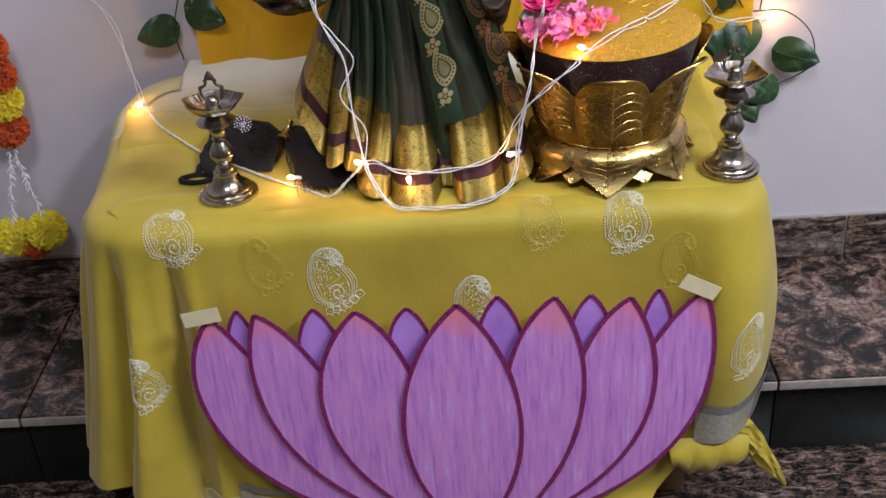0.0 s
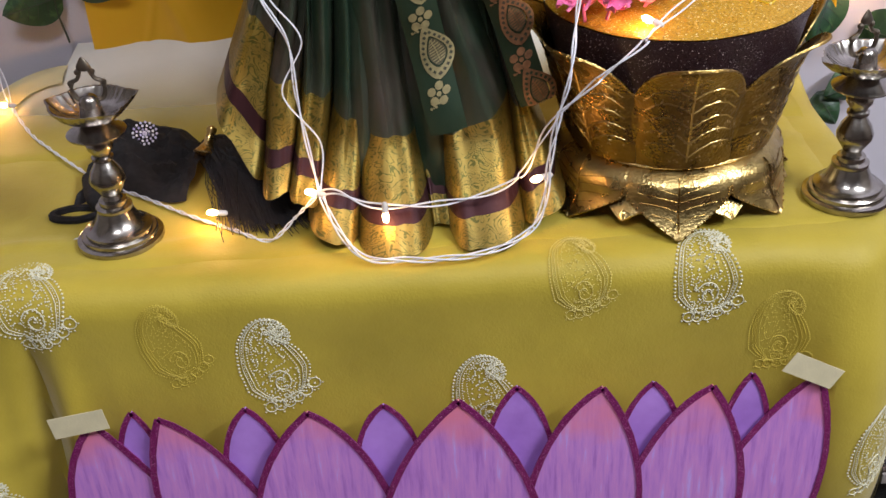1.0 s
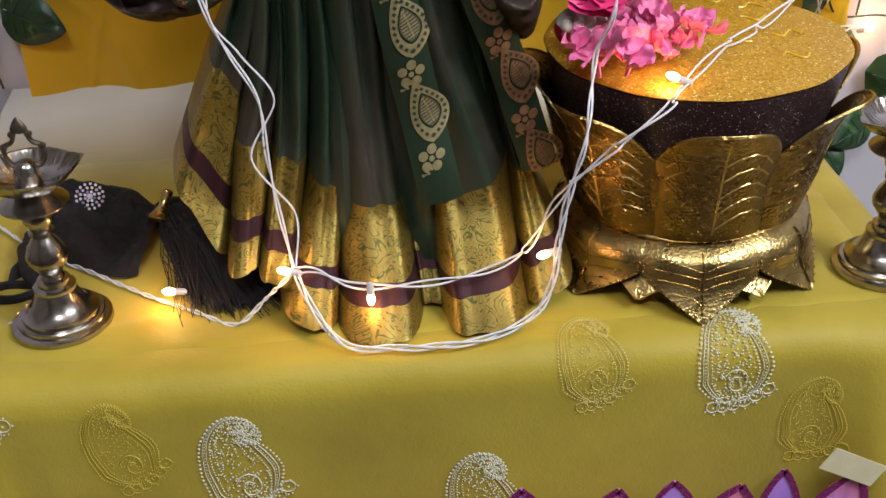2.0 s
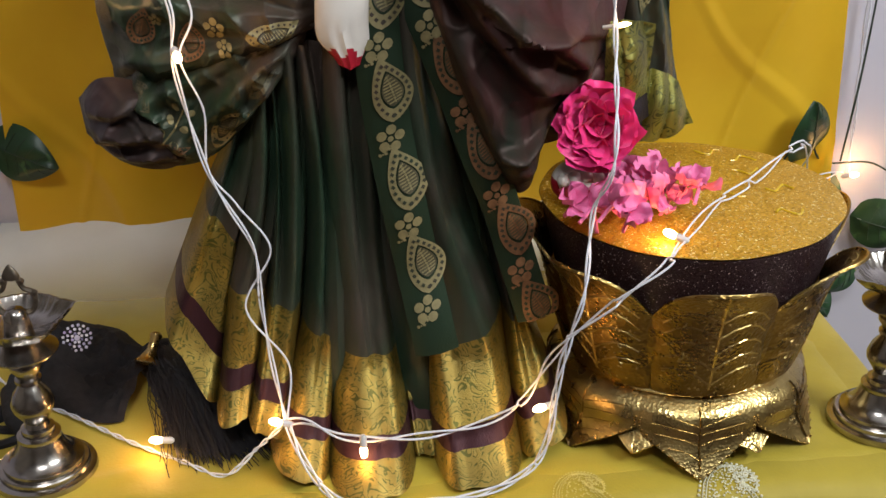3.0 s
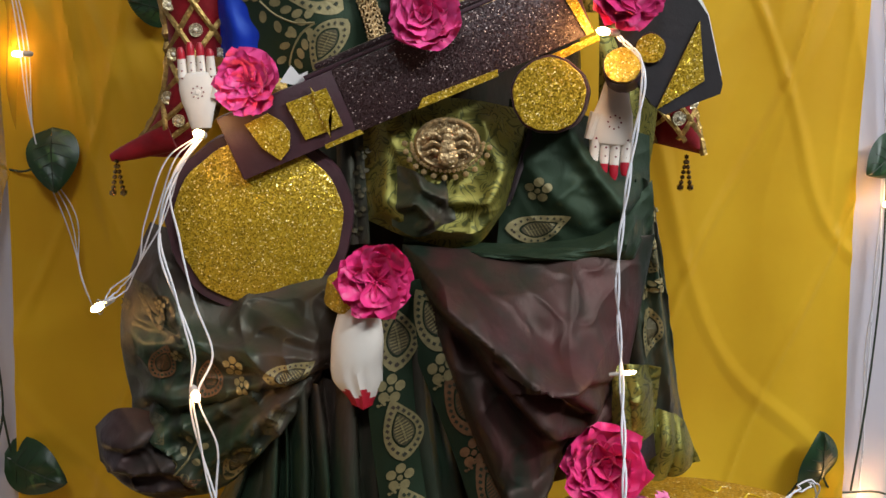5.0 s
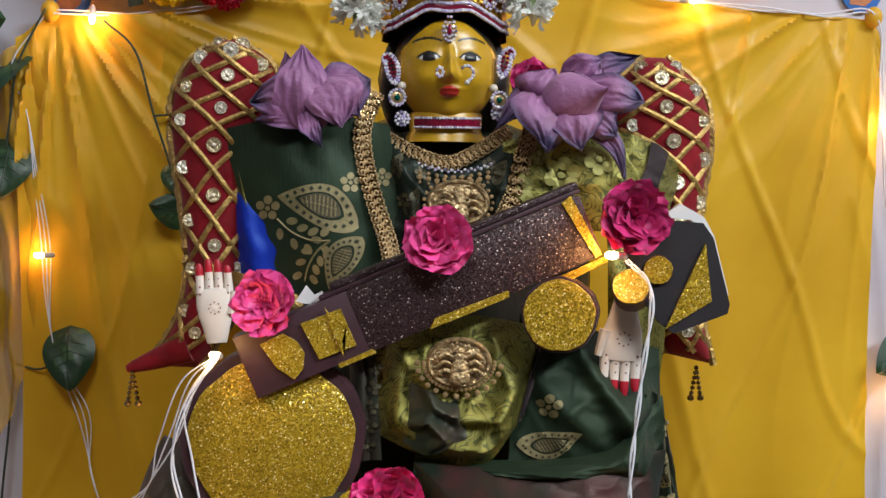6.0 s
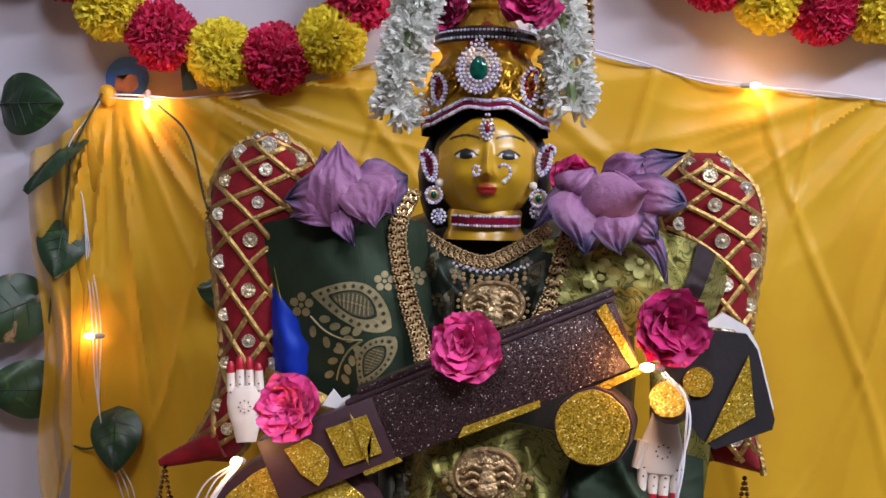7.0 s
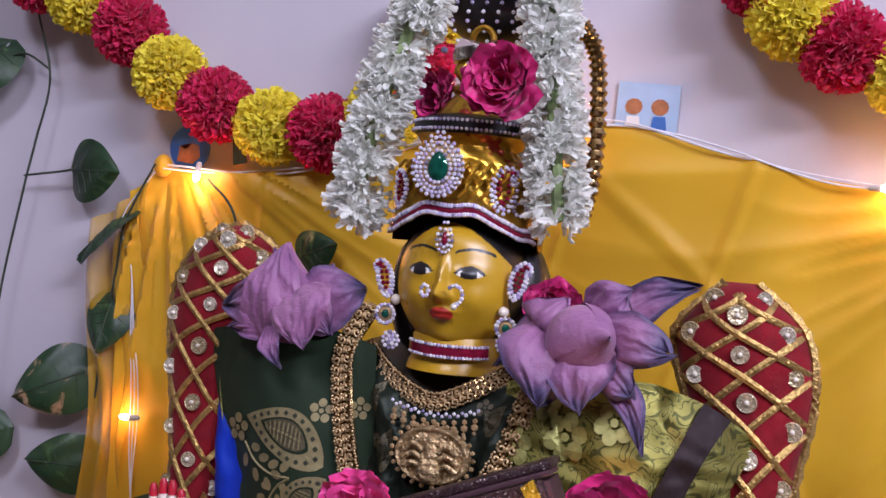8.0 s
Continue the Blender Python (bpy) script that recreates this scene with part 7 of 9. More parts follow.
def gold_chain(path, width, label):
    """A broad strap of curled gold links."""
    th = thing("gold_chain", path[0], label, "necklace", "gold chains")
    c = curve_points(path, 14)
    n_link = int(sum((q - p).length for p, q in zip(c, c[1:])) / (0.0056 * width / 0.0145))
    shapes = [chain_link(width, g) for g in range(3)]
    for k in range(n_link):
        i = int(k / n_link * (len(c) - 1))
        p = c[i].lerp(c[i + 1], k / n_link * (len(c) - 1) - i)
        d = (c[i + 1] - c[i]).normalized()
        out = (Vector((0, -1, 0)) - d * d.dot(Vector((0, -1, 0)))).normalized()
        sd = d.cross(out)
        m = Matrix((sd.to_4d(), d.to_4d(), out.to_4d(), (0, 0, 0, 1))).transposed()
        m[3] = (0, 0, 0, 1)
        piece("link", shapes[k % 3], Matrix.Translation(p) @ m, th)
    bm = bmesh.new()
    for s in (-0.30, 0.0, 0.30):
        tube([q + (c[min(j + 1, len(c) - 1)] - c[max(0, j - 1)]).cross(Vector((0, 1, 0))).normalized() * width * s + Vector((0, 0.002, 0)) for j, q in enumerate(c)], width * 0.16, 6, bm)
    part("backing", bm, M_BEAD, th, "dark gold backing")


gold_chain([(-0.084, 0.275, 1.250), (-0.0935, 0.263, 1.222), (-0.0905, 0.257, 1.193), (-0.0825, 0.250, 1.163), (-0.074, 0.244, 1.138), (-0.070, 0.238, 1.120)], 0.0150, "long strap of curled antique gold links")
gold_chain([(0.041, 0.262, 1.228), (0.037, 0.256, 1.216), (0.032, 0.252, 1.200), (0.025, 0.247, 1.175), (0.017, 0.243, 1.157), (0.012, 0.240, 1.145)], 0.0150, "long strap of curled antique gold links")
gold_chain([(-0.084, 0.282, 1.223), (-0.067, 0.268, 1.212), (-0.047, 0.258, 1.202), (-0.026, 0.253, 1.197), (-0.006, 0.256, 1.205), (0.012, 0.264, 1.216), (0.024, 0.276, 1.224)], 0.0125, "short antique gold necklace with hanging beads")
hang = thing("necklace_drops", (-0.024, 0.252, 1.195), "gold and pearl drops under the short necklace", "necklace")
for i in range(9):
    t = i / 8
    x = mixed(-0.049, 0.004, t)
    z = 1.196 - 0.004 * math.sin(t * math.pi)
    bm = bmesh.new()
    ball((x, 0.2440, z - 0.006), 0.0018, 1, dst=bm)
    ball((x, 0.2440, z - 0.010), 0.0024, 1, dst=bm)
    ball((x, 0.2440, z - 0.0138), 0.0014, 1, dst=bm)
    part("drop", bm, M_ANTIQUE, hang)
gems([Vector((mixed(-0.050, 0.006, i / 22), 0.2425, 1.1965 - 0.005 * math.sin(i / 22 * math.pi) - 0.0015 * (i % 2))) for i in range(23)], 0.0013, "stone_trim", M_STONE, hang, "row of rhinestones")


def pendant(c, rx, rz, half):
    th = thing("pendant", c, "round antique gold temple pendant edged with beads", "pendant", "pendants")
    m = upright(c) @ Matrix.Diagonal((rx, rz, 1, 1))
    part("disc", lathe([(1.0, -0.002), (1.0, 0.001), (0.93, 0.0035), (0.86, 0.003), (0.82, 0.0015), (0.5, 0.0022)], m, 40), M_RELIEF, th)
    # raised plain relief
    bm = bmesh.new()
    for k in range(5):
        ball((c[0], c[1] - 0.005 - 0.0006 * k, c[2] + rz * (0.50 - 0.26 * k)), rx * (0.13 + 0.035 * k), 2, (1.2, 0.4, 0.9), bm)
    for s in (-1, 1):
        for k in range(3):
            tube(curve_points([(c[0] + s * rx * 0.2, c[1] - 0.005, c[2] + rz * (0.2 - 0.3 * k)), (c[0] + s * rx * 0.45, c[1] - 0.006, c[2] + rz * (0.4 - 0.32 * k)), (c[0] + s * rx * 0.7, c[1] - 0.004, c[2] + rz * (0.15 - 0.3 * k))], 6), rx * 0.065, 6, bm)
    for k in range(46):
        a, q = random.uniform(0, 6.28), random.uniform(0.35, 0.8)
        ball((c[0] + rx * q * math.cos(a), c[1] - 0.003, c[2] + rz * q * math.sin(a)), rx * random.uniform(0.04, 0.075), 1, dst=bm)
    part("relief", bm, M_RELIEF, th)["kind"] = "stuff"
    cnt = 26
    for i in range(cnt):
        a = (math.pi if half else 0) + (math.pi if half else 2 * math.pi) * i / (cnt - 1)
        bm = bmesh.new()
        q = Vector((c[0] + rx * 1.08 * math.cos(a), c[1] - 0.001, c[2] + rz * 1.08 * math.sin(a)))
        ball(q, 0.0017, 1, dst=bm)
        if half and i % 2 == 0:
            ball(q + (q - Vector(c)).normalized() * 0.0048, 0.0024, 1, dst=bm)
        part("bead", bm, M_ANTIQUE, th)


pendant((-0.0195, 0.2380, 1.1665), 0.0245, 0.0180, False)
pendant((-0.0225, 0.1820, 1.0515), 0.0240, 0.0185, True)

# ---------------------------------------------------------------- painted plaster palms
M_PLASTER = mat("white_plaster", (0.72, 0.66, 0.60), 0.55, var=0.06, scale=40, bump=0.1)
M_NAIL = mat("red_paint", (0.42, 0.012, 0.03), 0.4, var=0.15, scale=60)
M_DOTRED = mat("maroon_dots", (0.16, 0.01, 0.02), 0.5)


def idol_palm(c, spin, lean, size, label, fist=False):
    """A small plaster palm, one mesh: palm, four fingers with red tips, thumb, painted dots."""
    m = Matrix.Translation(c) @ pose(0, 0, 0, lean, 0, 0) @ upright((0, 0, 0), size, spin)
    bm = bmesh.new()
    merge(lathe([(0.0085, -0.026), (0.0100, -0.020), (0.0118, -0.012), (0.0150, -0.002), (0.0165, 0.008), (0.0162, 0.016), (0.0145, 0.0205), (0.008, 0.0225)], pose(0, 0, 0, -90, 0, 0) @ Matrix.Diagonal((1, 0.42, 1, 1)), 28), bm)
    for k in range(4):
        x = -0.0122 + 0.0081 * k
        ln = (0.026, 0.030, 0.029, 0.023)[k] * (0.8 if fist else 1)
        pts = [Vector((x, 0.018 + ln * i / 8, 0.0008 + (0.004 * (i / 8) ** 2 if not fist else 0.010 * (i / 8) ** 2))) for i in range(9)]
        tube(pts, lambda t: 0.0043 * (1 - 0.25 * t) * (1 if t < 0.95 else 0.55), 10, bm)
    tube([Vector((0.014 + 0.004 * i / 6, -0.002 + 0.020 * i / 6, 0.003)) for i in range(7)], lambda t: 0.0046 * (1 - 0.3 * t), 8, bm)
    for fc in bm.faces:
        q = fc.calc_center_median()
        fc.material_index = 1 if q.y > 0.0370 - 0.0025 * abs(q.x) / 0.012 else 0
    for k in range(4):
        for j in range(3):
            merge(ball((-0.0122 + 0.0081 * k, 0.017 + 0.0065 * j, 0.0050), 0.0009, 1, (1, 1, 0.4)), bm)
    for i in range(8):
        merge(ball((0.005 * math.cos(i * 0.785), 0.004 + 0.005 * math.sin(i * 0.785), 0.0072), 0.0008, 1, (1, 1, 0.4)), bm)
    merge(ball((0, 0.004, 0.0068), 0.0028, 1, (1, 1, 0.35)), bm)
    bm.faces.ensure_lookup_table()
    for fc in bm.faces:
        if len(fc.verts) == 3 and fc.calc_area() < 1.2e-6 and fc.material_index == 0 and fc.calc_center_median().z > 0.004:
            fc.material_index = 2
    bm.transform(m)
    return tagged(part("idol_palm", bm, [M_PLASTER, M_NAIL, M_DOTRED]), label, "idol palm", "idol palms")


idol_palm((-0.2055, 0.245, 1.0795), 4, -12, 0.88, "white plaster palm raised with red painted fingertips")
idol_palm((0.1055, 0.215, 1.0685), 176, 0, 1.0, "white plaster palm pointing down with red painted fingertips")


def closed_palm(c, label):
    """The back of a lowered palm with closed fingers, one mesh."""
    def f(u, v):
        a = 2 * math.pi * u
        w = mixed(0.0135, 0.0185, smooth_step(0, 0.4, v)) * (1 - 0.55 * smooth_step(0.72, 1.0, v)) * (1.0 if v < 0.995 else 0.2)
        groove = 0.0016 * smooth_step(0.5, 0.7, v) * abs(math.sin(2 * math.pi * (math.cos(a) + 1)))
        return Vector((c[0] + w * math.cos(a) - 0.004 * v + 0.006 * smooth_step(0.6, 1, v), c[1] - (0.0105 - groove) * math.sin(a) - 0.004 * math.sin(v * 3), c[2] + 0.036 - 0.080 * v))
    bm = sheet(f, 40, 36)
    bmesh.ops.remove_doubles(bm, verts=bm.verts, dist=1e-5)
    for fc in bm.faces:
        q = fc.calc_center_median()
        fc.material_index = 1 if q.z < c[2] - 0.0315 + 0.004 * math.sin((q.x - c[0]) * 500) else 0
    bm2 = bmesh.new()
    tube([f(0.72 + 0.02 * math.sin(i), i / 12) + Vector((0, -0.0004, 0)) for i in range(1, 9)], 0.0007, 5, bm2)
    for fc in bm2.faces:
        fc.material_index = 2
    me = bpy.data.meshes.new("line")
    bm2.to_mesh(me)
    bm2.free()
    bm.from_mesh(me)
    bpy.data.meshes.remove(me)
    return tagged(part("idol_palm", bm, [M_PLASTER, M_NAIL, M_DOTRED]), label, "idol palm", "idol palms")


closed_palm((-0.0865, 0.152, 0.910), "white plaster palm hanging down between the saree folds")
def plaster_toes(c):
    """A small plaster toe end with a red sole and a scalloped white edge, one mesh."""
    bm = ball(c, 0.021, 3, (1.15, 1.0, 0.85))
    for fc in bm.faces:
        q = fc.calc_center_median()
        fc.material_index = 1 if q.z < c[2] + 0.002 + 0.0022 * abs(math.sin((q.x - c[0]) * 330)) else 0
    for k in range(5):
        merge(ball((c[0] - 0.017 + 0.0085 * k, c[1] - 0.015, c[2] + 0.010 - 0.0012 * abs(k - 2)), 0.0058, 2, (0.9, 1.2, 0.9)), bm)
    return tagged(part("plaster_sculpture", bm, [M_PLASTER, M_NAIL]), "white plaster toes with a red painted sole under the rose", "sculpture")


plaster_toes((0.0875, 0.166, 0.7645))
wr = thing("bracelet", (-0.098, 0.16, 0.95), "gold glitter bracelet at the hanging palm", "bracelet")
part("cuff", lathe([(0.017, -0.008), (0.019, -0.006), (0.019, 0.010), (0.017, 0.012)], Matrix.Translation((-0.092, 0.160, 0.945)) @ pose(0, 0, 0, 12, 10, 0), 30), M_GLIT_GOLD, wr)
# ---------------------------------------------------------------- flowers
M_ROSE = mat("magenta_petal", (0.56, 0.022, 0.16), 0.5, var=0.3, scale=60, bump=0.4, bscale=260, sheen=0.2)
M_ROSE_LIGHT = mat("pink_petal", (0.80, 0.035, 0.22), 0.5, var=0.2, scale=60, bump=0.4, bscale=260, sheen=0.2)
M_ROSE_PALE = mat("pale_pink_petal", (0.82, 0.075, 0.31), 0.5, var=0.25, scale=60, bump=0.4, bscale=260, sheen=0.2)
M_OLEANDER = mat("oleander_petal", (0.85, 0.20, 0.43), 0.5, var=0.2, scale=90, bump=0.3, bscale=300)
M_JASMINE = organza("jasmine_petal", (0.93, 0.94, 0.90), (0.86, 0.88, 0.82), 0.35, 0.5, 60)
M_JASMINE_STEM = mat("jasmine_stem", (0.22, 0.30, 0.12), 0.6, var=0.3, scale=80)


def petal_mesh(length, width, cup, curl, ruffle, seed, point=0.0, res=6):
    """A petal that grows along local y, hollow to local z."""
    def f(u, v):
        s = (u - 0.5) * 2
        w = width * (math.sin(min(1, v * 1.02 + 0.06) * math.pi * 0.62) ** 0.8) * (1 - point * v ** 3)
        x = s * w
        z = cup * (s * s) * width * 0.9 + curl * length * v * v + ruffle * length * v * wobble(s * 2.3 + seed, v * 2.2, seed * 3.1)
        return Vector((x, length * v * (1 - 0.10 * s * s), z))
    return sheet(f, res, res)


def rose(c, r, aim, label, material, seed, flat=0.75):
    """Whorls of crumpled petals that face along aim."""
    rnd = random.Random(seed)
    th = thing("rose", c, label, "flower", "pink roses")
    face = Vector(aim).normalized().to_track_quat("Z", "Y").to_matrix().to_4x4()
    base = Matrix.Translation(c) @ face
    for ring, (cnt, ln, tilt, off) in enumerate(((3, 0.45, 84, 0.02), (4, 0.60, 68, 0.05), (5, 0.78, 48, 0.08), (6, 0.95, 24, 0.06), (6, 1.02, 4, 0.0))):
        for k in range(cnt):
            a = 360 / cnt * k + 27 * ring + rnd.uniform(-14, 14)
            bm = petal_mesh(r * ln * rnd.uniform(0.9, 1.1), r * 0.60 * rnd.uniform(0.85, 1.2), 0.42, rnd.uniform(0.05, 0.28), 0.26, seed + ring * 9 + k, 0.0, 14)
            bm.transform(base @ pose(0, 0, -r * 0.25 * flat, 0, 0, a) @ pose(0, r * off, r * 0.10 * ring * 0, tilt * flat + rnd.uniform(-9, 9), rnd.uniform(-12, 12), 0))
            part("petal", bm, material, th, sharp=180)
    return th


rose((0.003, 0.240, 1.398), 0.0230, (0.05, -1, 0.1), "magenta rose tucked into the crown", M_ROSE, 1)
rose((-0.040, 0.172, 1.141), 0.024, (-0.1, -1, 0.15), "pale pink rose lying on the veena", M_ROSE_PALE, 2, 0.6)
rose((0.102, 0.172, 1.158), 0.026, (0.1, -1, 0.1), "magenta rose on the idol's shoulder", M_ROSE, 3, 0.5)
rose((-0.163, 0.184, 1.094), 0.023, (-0.3, -1, 0.2), "pale magenta rose beside the raised palm", M_ROSE_PALE, 4, 0.4)
rose((-0.075, 0.140, 0.962), 0.025, (0, -1, 0.1), "open pink rose at the idol's waist", M_ROSE_LIGHT, 5, 0.28)
rose((0.0925, 0.150, 0.8135), 0.0305, (-0.1, -1, 0.35), "large pink rose above the golden disc", M_ROSE_LIGHT, 6)
rose((0.040, 0.270, 1.262), 0.018, (0.3, -1, 0.1), "red rose behind the lotus", M_ROSE, 7)
rose((-0.058, 0.300, 1.392), 0.020, (-0.5, -0.8, 0.1), "red rose behind the crown", M_ROSE, 8)


def wilted_petal():
    """Lilac petals that turn to bruised blue violet towards the rim, with fine veins."""
    n = Nodes("lotus_petal_skin")
    a = n.t.nodes.new("ShaderNodeAttribute")
    a.attribute_name = "wilt"
    edge = n.math("ADD", a.outputs["Fac"], n.math("MULTIPLY", n.math("SUBTRACT", n.noise(55, 4), 0.5), 0.5))
    fresh = n.ramp(n.noise(22, 4), [(0.3, (0.23, 0.085, 0.215)), (0.7, (0.38, 0.165, 0.31))])
    n.put("Base Color", n.mix(n.ramp(edge, [(0.28, (0, 0, 0)), (0.80, (1, 1, 1))]), fresh, (0.070, 0.050, 0.125)))
    n.put("Roughness", 0.55)
    n.put("Sheen Weight", 0.15)
    n.put("Subsurface Weight", 0.1)
    n.put("Subsurface Radius", (0.004, 0.002, 0.003))
    n.bump(n.math("ADD", n.noise(70, 4), n.noise(160, 3)), 0.7, 0.0018)
    return n.m


M_LILAC = wilted_petal()


def broad_petal(th, root, tip, half, bow, cup, wilt, seed, facing=(0, -1, 0), point=0.35, limp=0.14):
    """A wide pointed petal from root to tip, bowed out by the vector bow, hollowed by cup; wilt darkens its tip and rim."""
    root, tip, bow = Vector(root), Vector(tip), Vector(bow)
    ax = tip - root
    ln = ax.length
    side = ax.cross(Vector(facing)).normalized()
    out = side.cross(ax).normalized()
    nu, nv = 26, 26
    bm = bmesh.new()
    lay = bm.verts.layers.float.new("wilt")
    g = []
    for j in range(nv + 1):
        v = j / nv
        row = []
        for i in range(nu + 1):
            s = 2 * i / nu - 1
            w = half * (math.sin(math.pi * min(1.0, 0.12 + 0.88 * v ** 0.85)) ** 0.7 * (1 - point * v ** 4) + 0.02)
            rag = 1 + 0.16 * wobble(v * 5 + seed, s * 1.5, seed) * abs(s)
            p = root + ax * v + bow * math.sin(math.pi * v) + side * s * w * rag
            p += out * (0.65 * cup * half * (1 - s * s) * math.sin(math.pi * (0.1 + 0.8 * v)) + limp * ln * v * wobble(s * 1.6 + seed, v * 2.6, seed * 1.7) * (0.4 + abs(s)) + 0.06 * ln * v * wobble(s * 5, v * 5, seed) + 0.10 * half * crumple(s * 2.4, v * 1.3, seed))
            p += ax.normalized() * 0.09 * ln * v * wobble(s * 3.0, seed * 2.3)
            q = bm.verts.new(p)
            q[lay] = min(1.0, wilt * (0.15 + 0.95 * max(v ** 2.6, 1.05 * abs(s) ** 3.5 * v ** 0.6)))
            row.append(q)
        g.append(row)
    for j in range(nv):
        for i in range(nu):
            bm.faces.new((g[j][i], g[j][i + 1], g[j + 1][i + 1], g[j + 1][i]))
    part("petal", bm, M_LILAC, th, sharp=180)


def lotus_bud(th, root, tip, radius, wilt, seed):
    """The closed heart: petals wound round each other to a point."""
    root, tip = Vector(root), Vector(tip)
    ax = tip - root
    m = Matrix.Translation(root) @ ax.to_track_quat("Z", "Y").to_matrix().to_4x4()
    for k in range(3):
        bm = bmesh.new()
        lay = bm.verts.layers.float.new("wilt")
        g = []
        for j in range(25):
            v = j / 24
            r = radius * (0.55 + 0.45 * math.sin(min(1, v * 1.9) * math.pi / 2)) * (1 - smooth_step(0.30, 1.06, v) ** 1.25)
            row = []
            for i in range(21):
                u = i / 20
                a = 2.1 * k + seed + (u - 0.5) * 3.0 * (1 - 0.12 * v)
                q = r * (1.0 + 0.10 * u - 0.05) + 0.0006 * k
                w = bm.verts.new(m @ Vector((q * math.cos(a), q * math.sin(a), ax.length * v)))
                w[lay] = wilt * (0.2 + 0.8 * v ** 3)
                row.append(w)
            g.append(row)
        for j in range(24):
            for i in range(20):
                bm.faces.new((g[j][i], g[j][i + 1], g[j + 1][i + 1], g[j + 1][i]))
        part("petal", bm, M_LILAC, th, sharp=180)


lotus = thing("lotus_flower", (-0.135, 0.262, 1.222), "wilting lilac lotus with limp petals on the idol's shoulder", "flower", "purple lotus flowers")
lotus_bud(lotus, (-0.136, 0.262, 1.226), (-0.1405, 0.264, 1.288), 0.0215, 0.15, 0.6)
for root, tip, half, bow, cup, wilt, seed in (
    ((-0.138, 0.252, 1.222), (-0.1395, 0.256, 1.285), 0.0225, (0, -0.010, 0), 0.35, 0.35, 1.0), ((-0.132, 0.268, 1.232), (-0.153, 0.274, 1.282), 0.014, (-0.006, 0, 0), 0.3, 0.5, 2.0),
    ((-0.128, 0.268, 1.232), (-0.112, 0.276, 1.276), 0.020, (0.007, 0, 0), 0.3, 0.6, 3.0), ((-0.136, 0.258, 1.238), (-0.180, 0.258, 1.242), 0.0205, (0, -0.008, 0.006), 0.35, 1.0, 4.0),
    ((-0.136, 0.256, 1.232), (-0.176, 0.255, 1.228), 0.011, (0, -0.006, 0.003), 0.3, 0.8, 4.6), ((-0.128, 0.262, 1.240), (-0.089, 0.276, 1.262), 0.0215, (0.004, -0.006, 0.006), 0.35, 1.0, 5.0),
    ((-0.126, 0.252, 1.258), (-0.108, 0.234, 1.222), 0.0235, (0.004, -0.010, 0.004), 0.35, 0.45, 6.0), ((-0.122, 0.254, 1.250), (-0.096, 0.244, 1.232), 0.014, (0.004, -0.008, 0.004), 0.3, 0.7, 6.5),
    ((-0.138, 0.248, 1.238), (-0.124, 0.232, 1.208), 0.0085, (-0.002, -0.006, 0), 0.3, 0.9, 7.0),
):
    broad_petal(lotus, root, tip, half, bow, cup, wilt, seed)
lotus = thing("lotus_flower", (0.060, 0.262, 1.215), "drooping lilac lotus with bruised violet tips on the idol's shoulder", "flower", "purple lotus flowers")
lotus_bud(lotus, (0.052, 0.262, 1.243), (0.0885, 0.204, 1.253), 0.0220, 0.25, 0.2)
for root, tip, half, bow, cup, wilt, seed, facing in (
    ((0.052, 0.256, 1.252), (0.046, 0.226, 1.205), 0.026, (-0.004, -0.014, 0.004), 0.25, 1.0, 1.3, (0.2, -1, 0.4)), ((0.058, 0.252, 1.250), (0.072, 0.222, 1.206), 0.022, (0.004, -0.012, 0.002), 0.25, 0.9, 2.3, (0, -1, 0.3)),
    ((0.054, 0.262, 1.250), (0.012, 0.254, 1.224), 0.013, (0, -0.004, 0.010), 0.3, 1.0, 3.3, (0, -1, 0.5)), ((0.046, 0.262, 1.240), (0.056, 0.246, 1.271), 0.022, (-0.006, -0.012, 0.0), 0.3, 0.35, 4.3, (-0.3, -1, 0.4)),
    ((0.066, 0.262, 1.250), (0.092, 0.246, 1.278), 0.019, (0.002, -0.008, 0.004), 0.3, 0.6, 5.3, (0, -1, 0.3)), ((0.066, 0.255, 1.246), (0.120, 0.228, 1.246), 0.018, (0.004, -0.012, 0.004), 0.3, 1.0, 6.3, (0.2, -1, 0)),
    ((0.070, 0.275, 1.250), (0.128, 0.275, 1.284), 0.013, (0, 0, 0.006), 0.25, 1.35, 7.3, (0, -1, 0.2)), ((0.070, 0.250, 1.240), (0.100, 0.228, 1.218), 0.014, (0.006, -0.010, 0.0), 0.3, 1.2, 8.3, (0, -1, 0)),
    ((0.072, 0.250, 1.232), (0.108, 0.230, 1.186), 0.009, (0.008, -0.008, 0.006), 0.35, 1.4, 9.3, (0, -1, 0)),
):
    broad_petal(lotus, root, tip, half, bow, cup, wilt, seed, facing)


def oleander(seed):
    rnd = random.Random(seed)
    th = thing("oleander_flower", (0, 0, 0), "small pink oleander flower lying on the golden disc", "flower", "loose oleander flowers")
    for k in range(5):
        bm = petal_mesh(0.0165, 0.0075, 0.3, 0.25, 0.5, seed + k)
        bm.transform(pose(0, 0, 0.003, 0, 0, 72 * k + rnd.uniform(-9, 9)) @ pose(0, 0.001, 0, rnd.uniform(15, 50), rnd.uniform(-20, 20), 0))
        part("petal", bm, M_OLEANDER, th, sharp=180)
    part("tube", tube([Vector((0, 0, 0.004 - 0.016 * i / 4)) for i in range(5)], 0.0016, 6), M_OLEANDER, th)
    return th


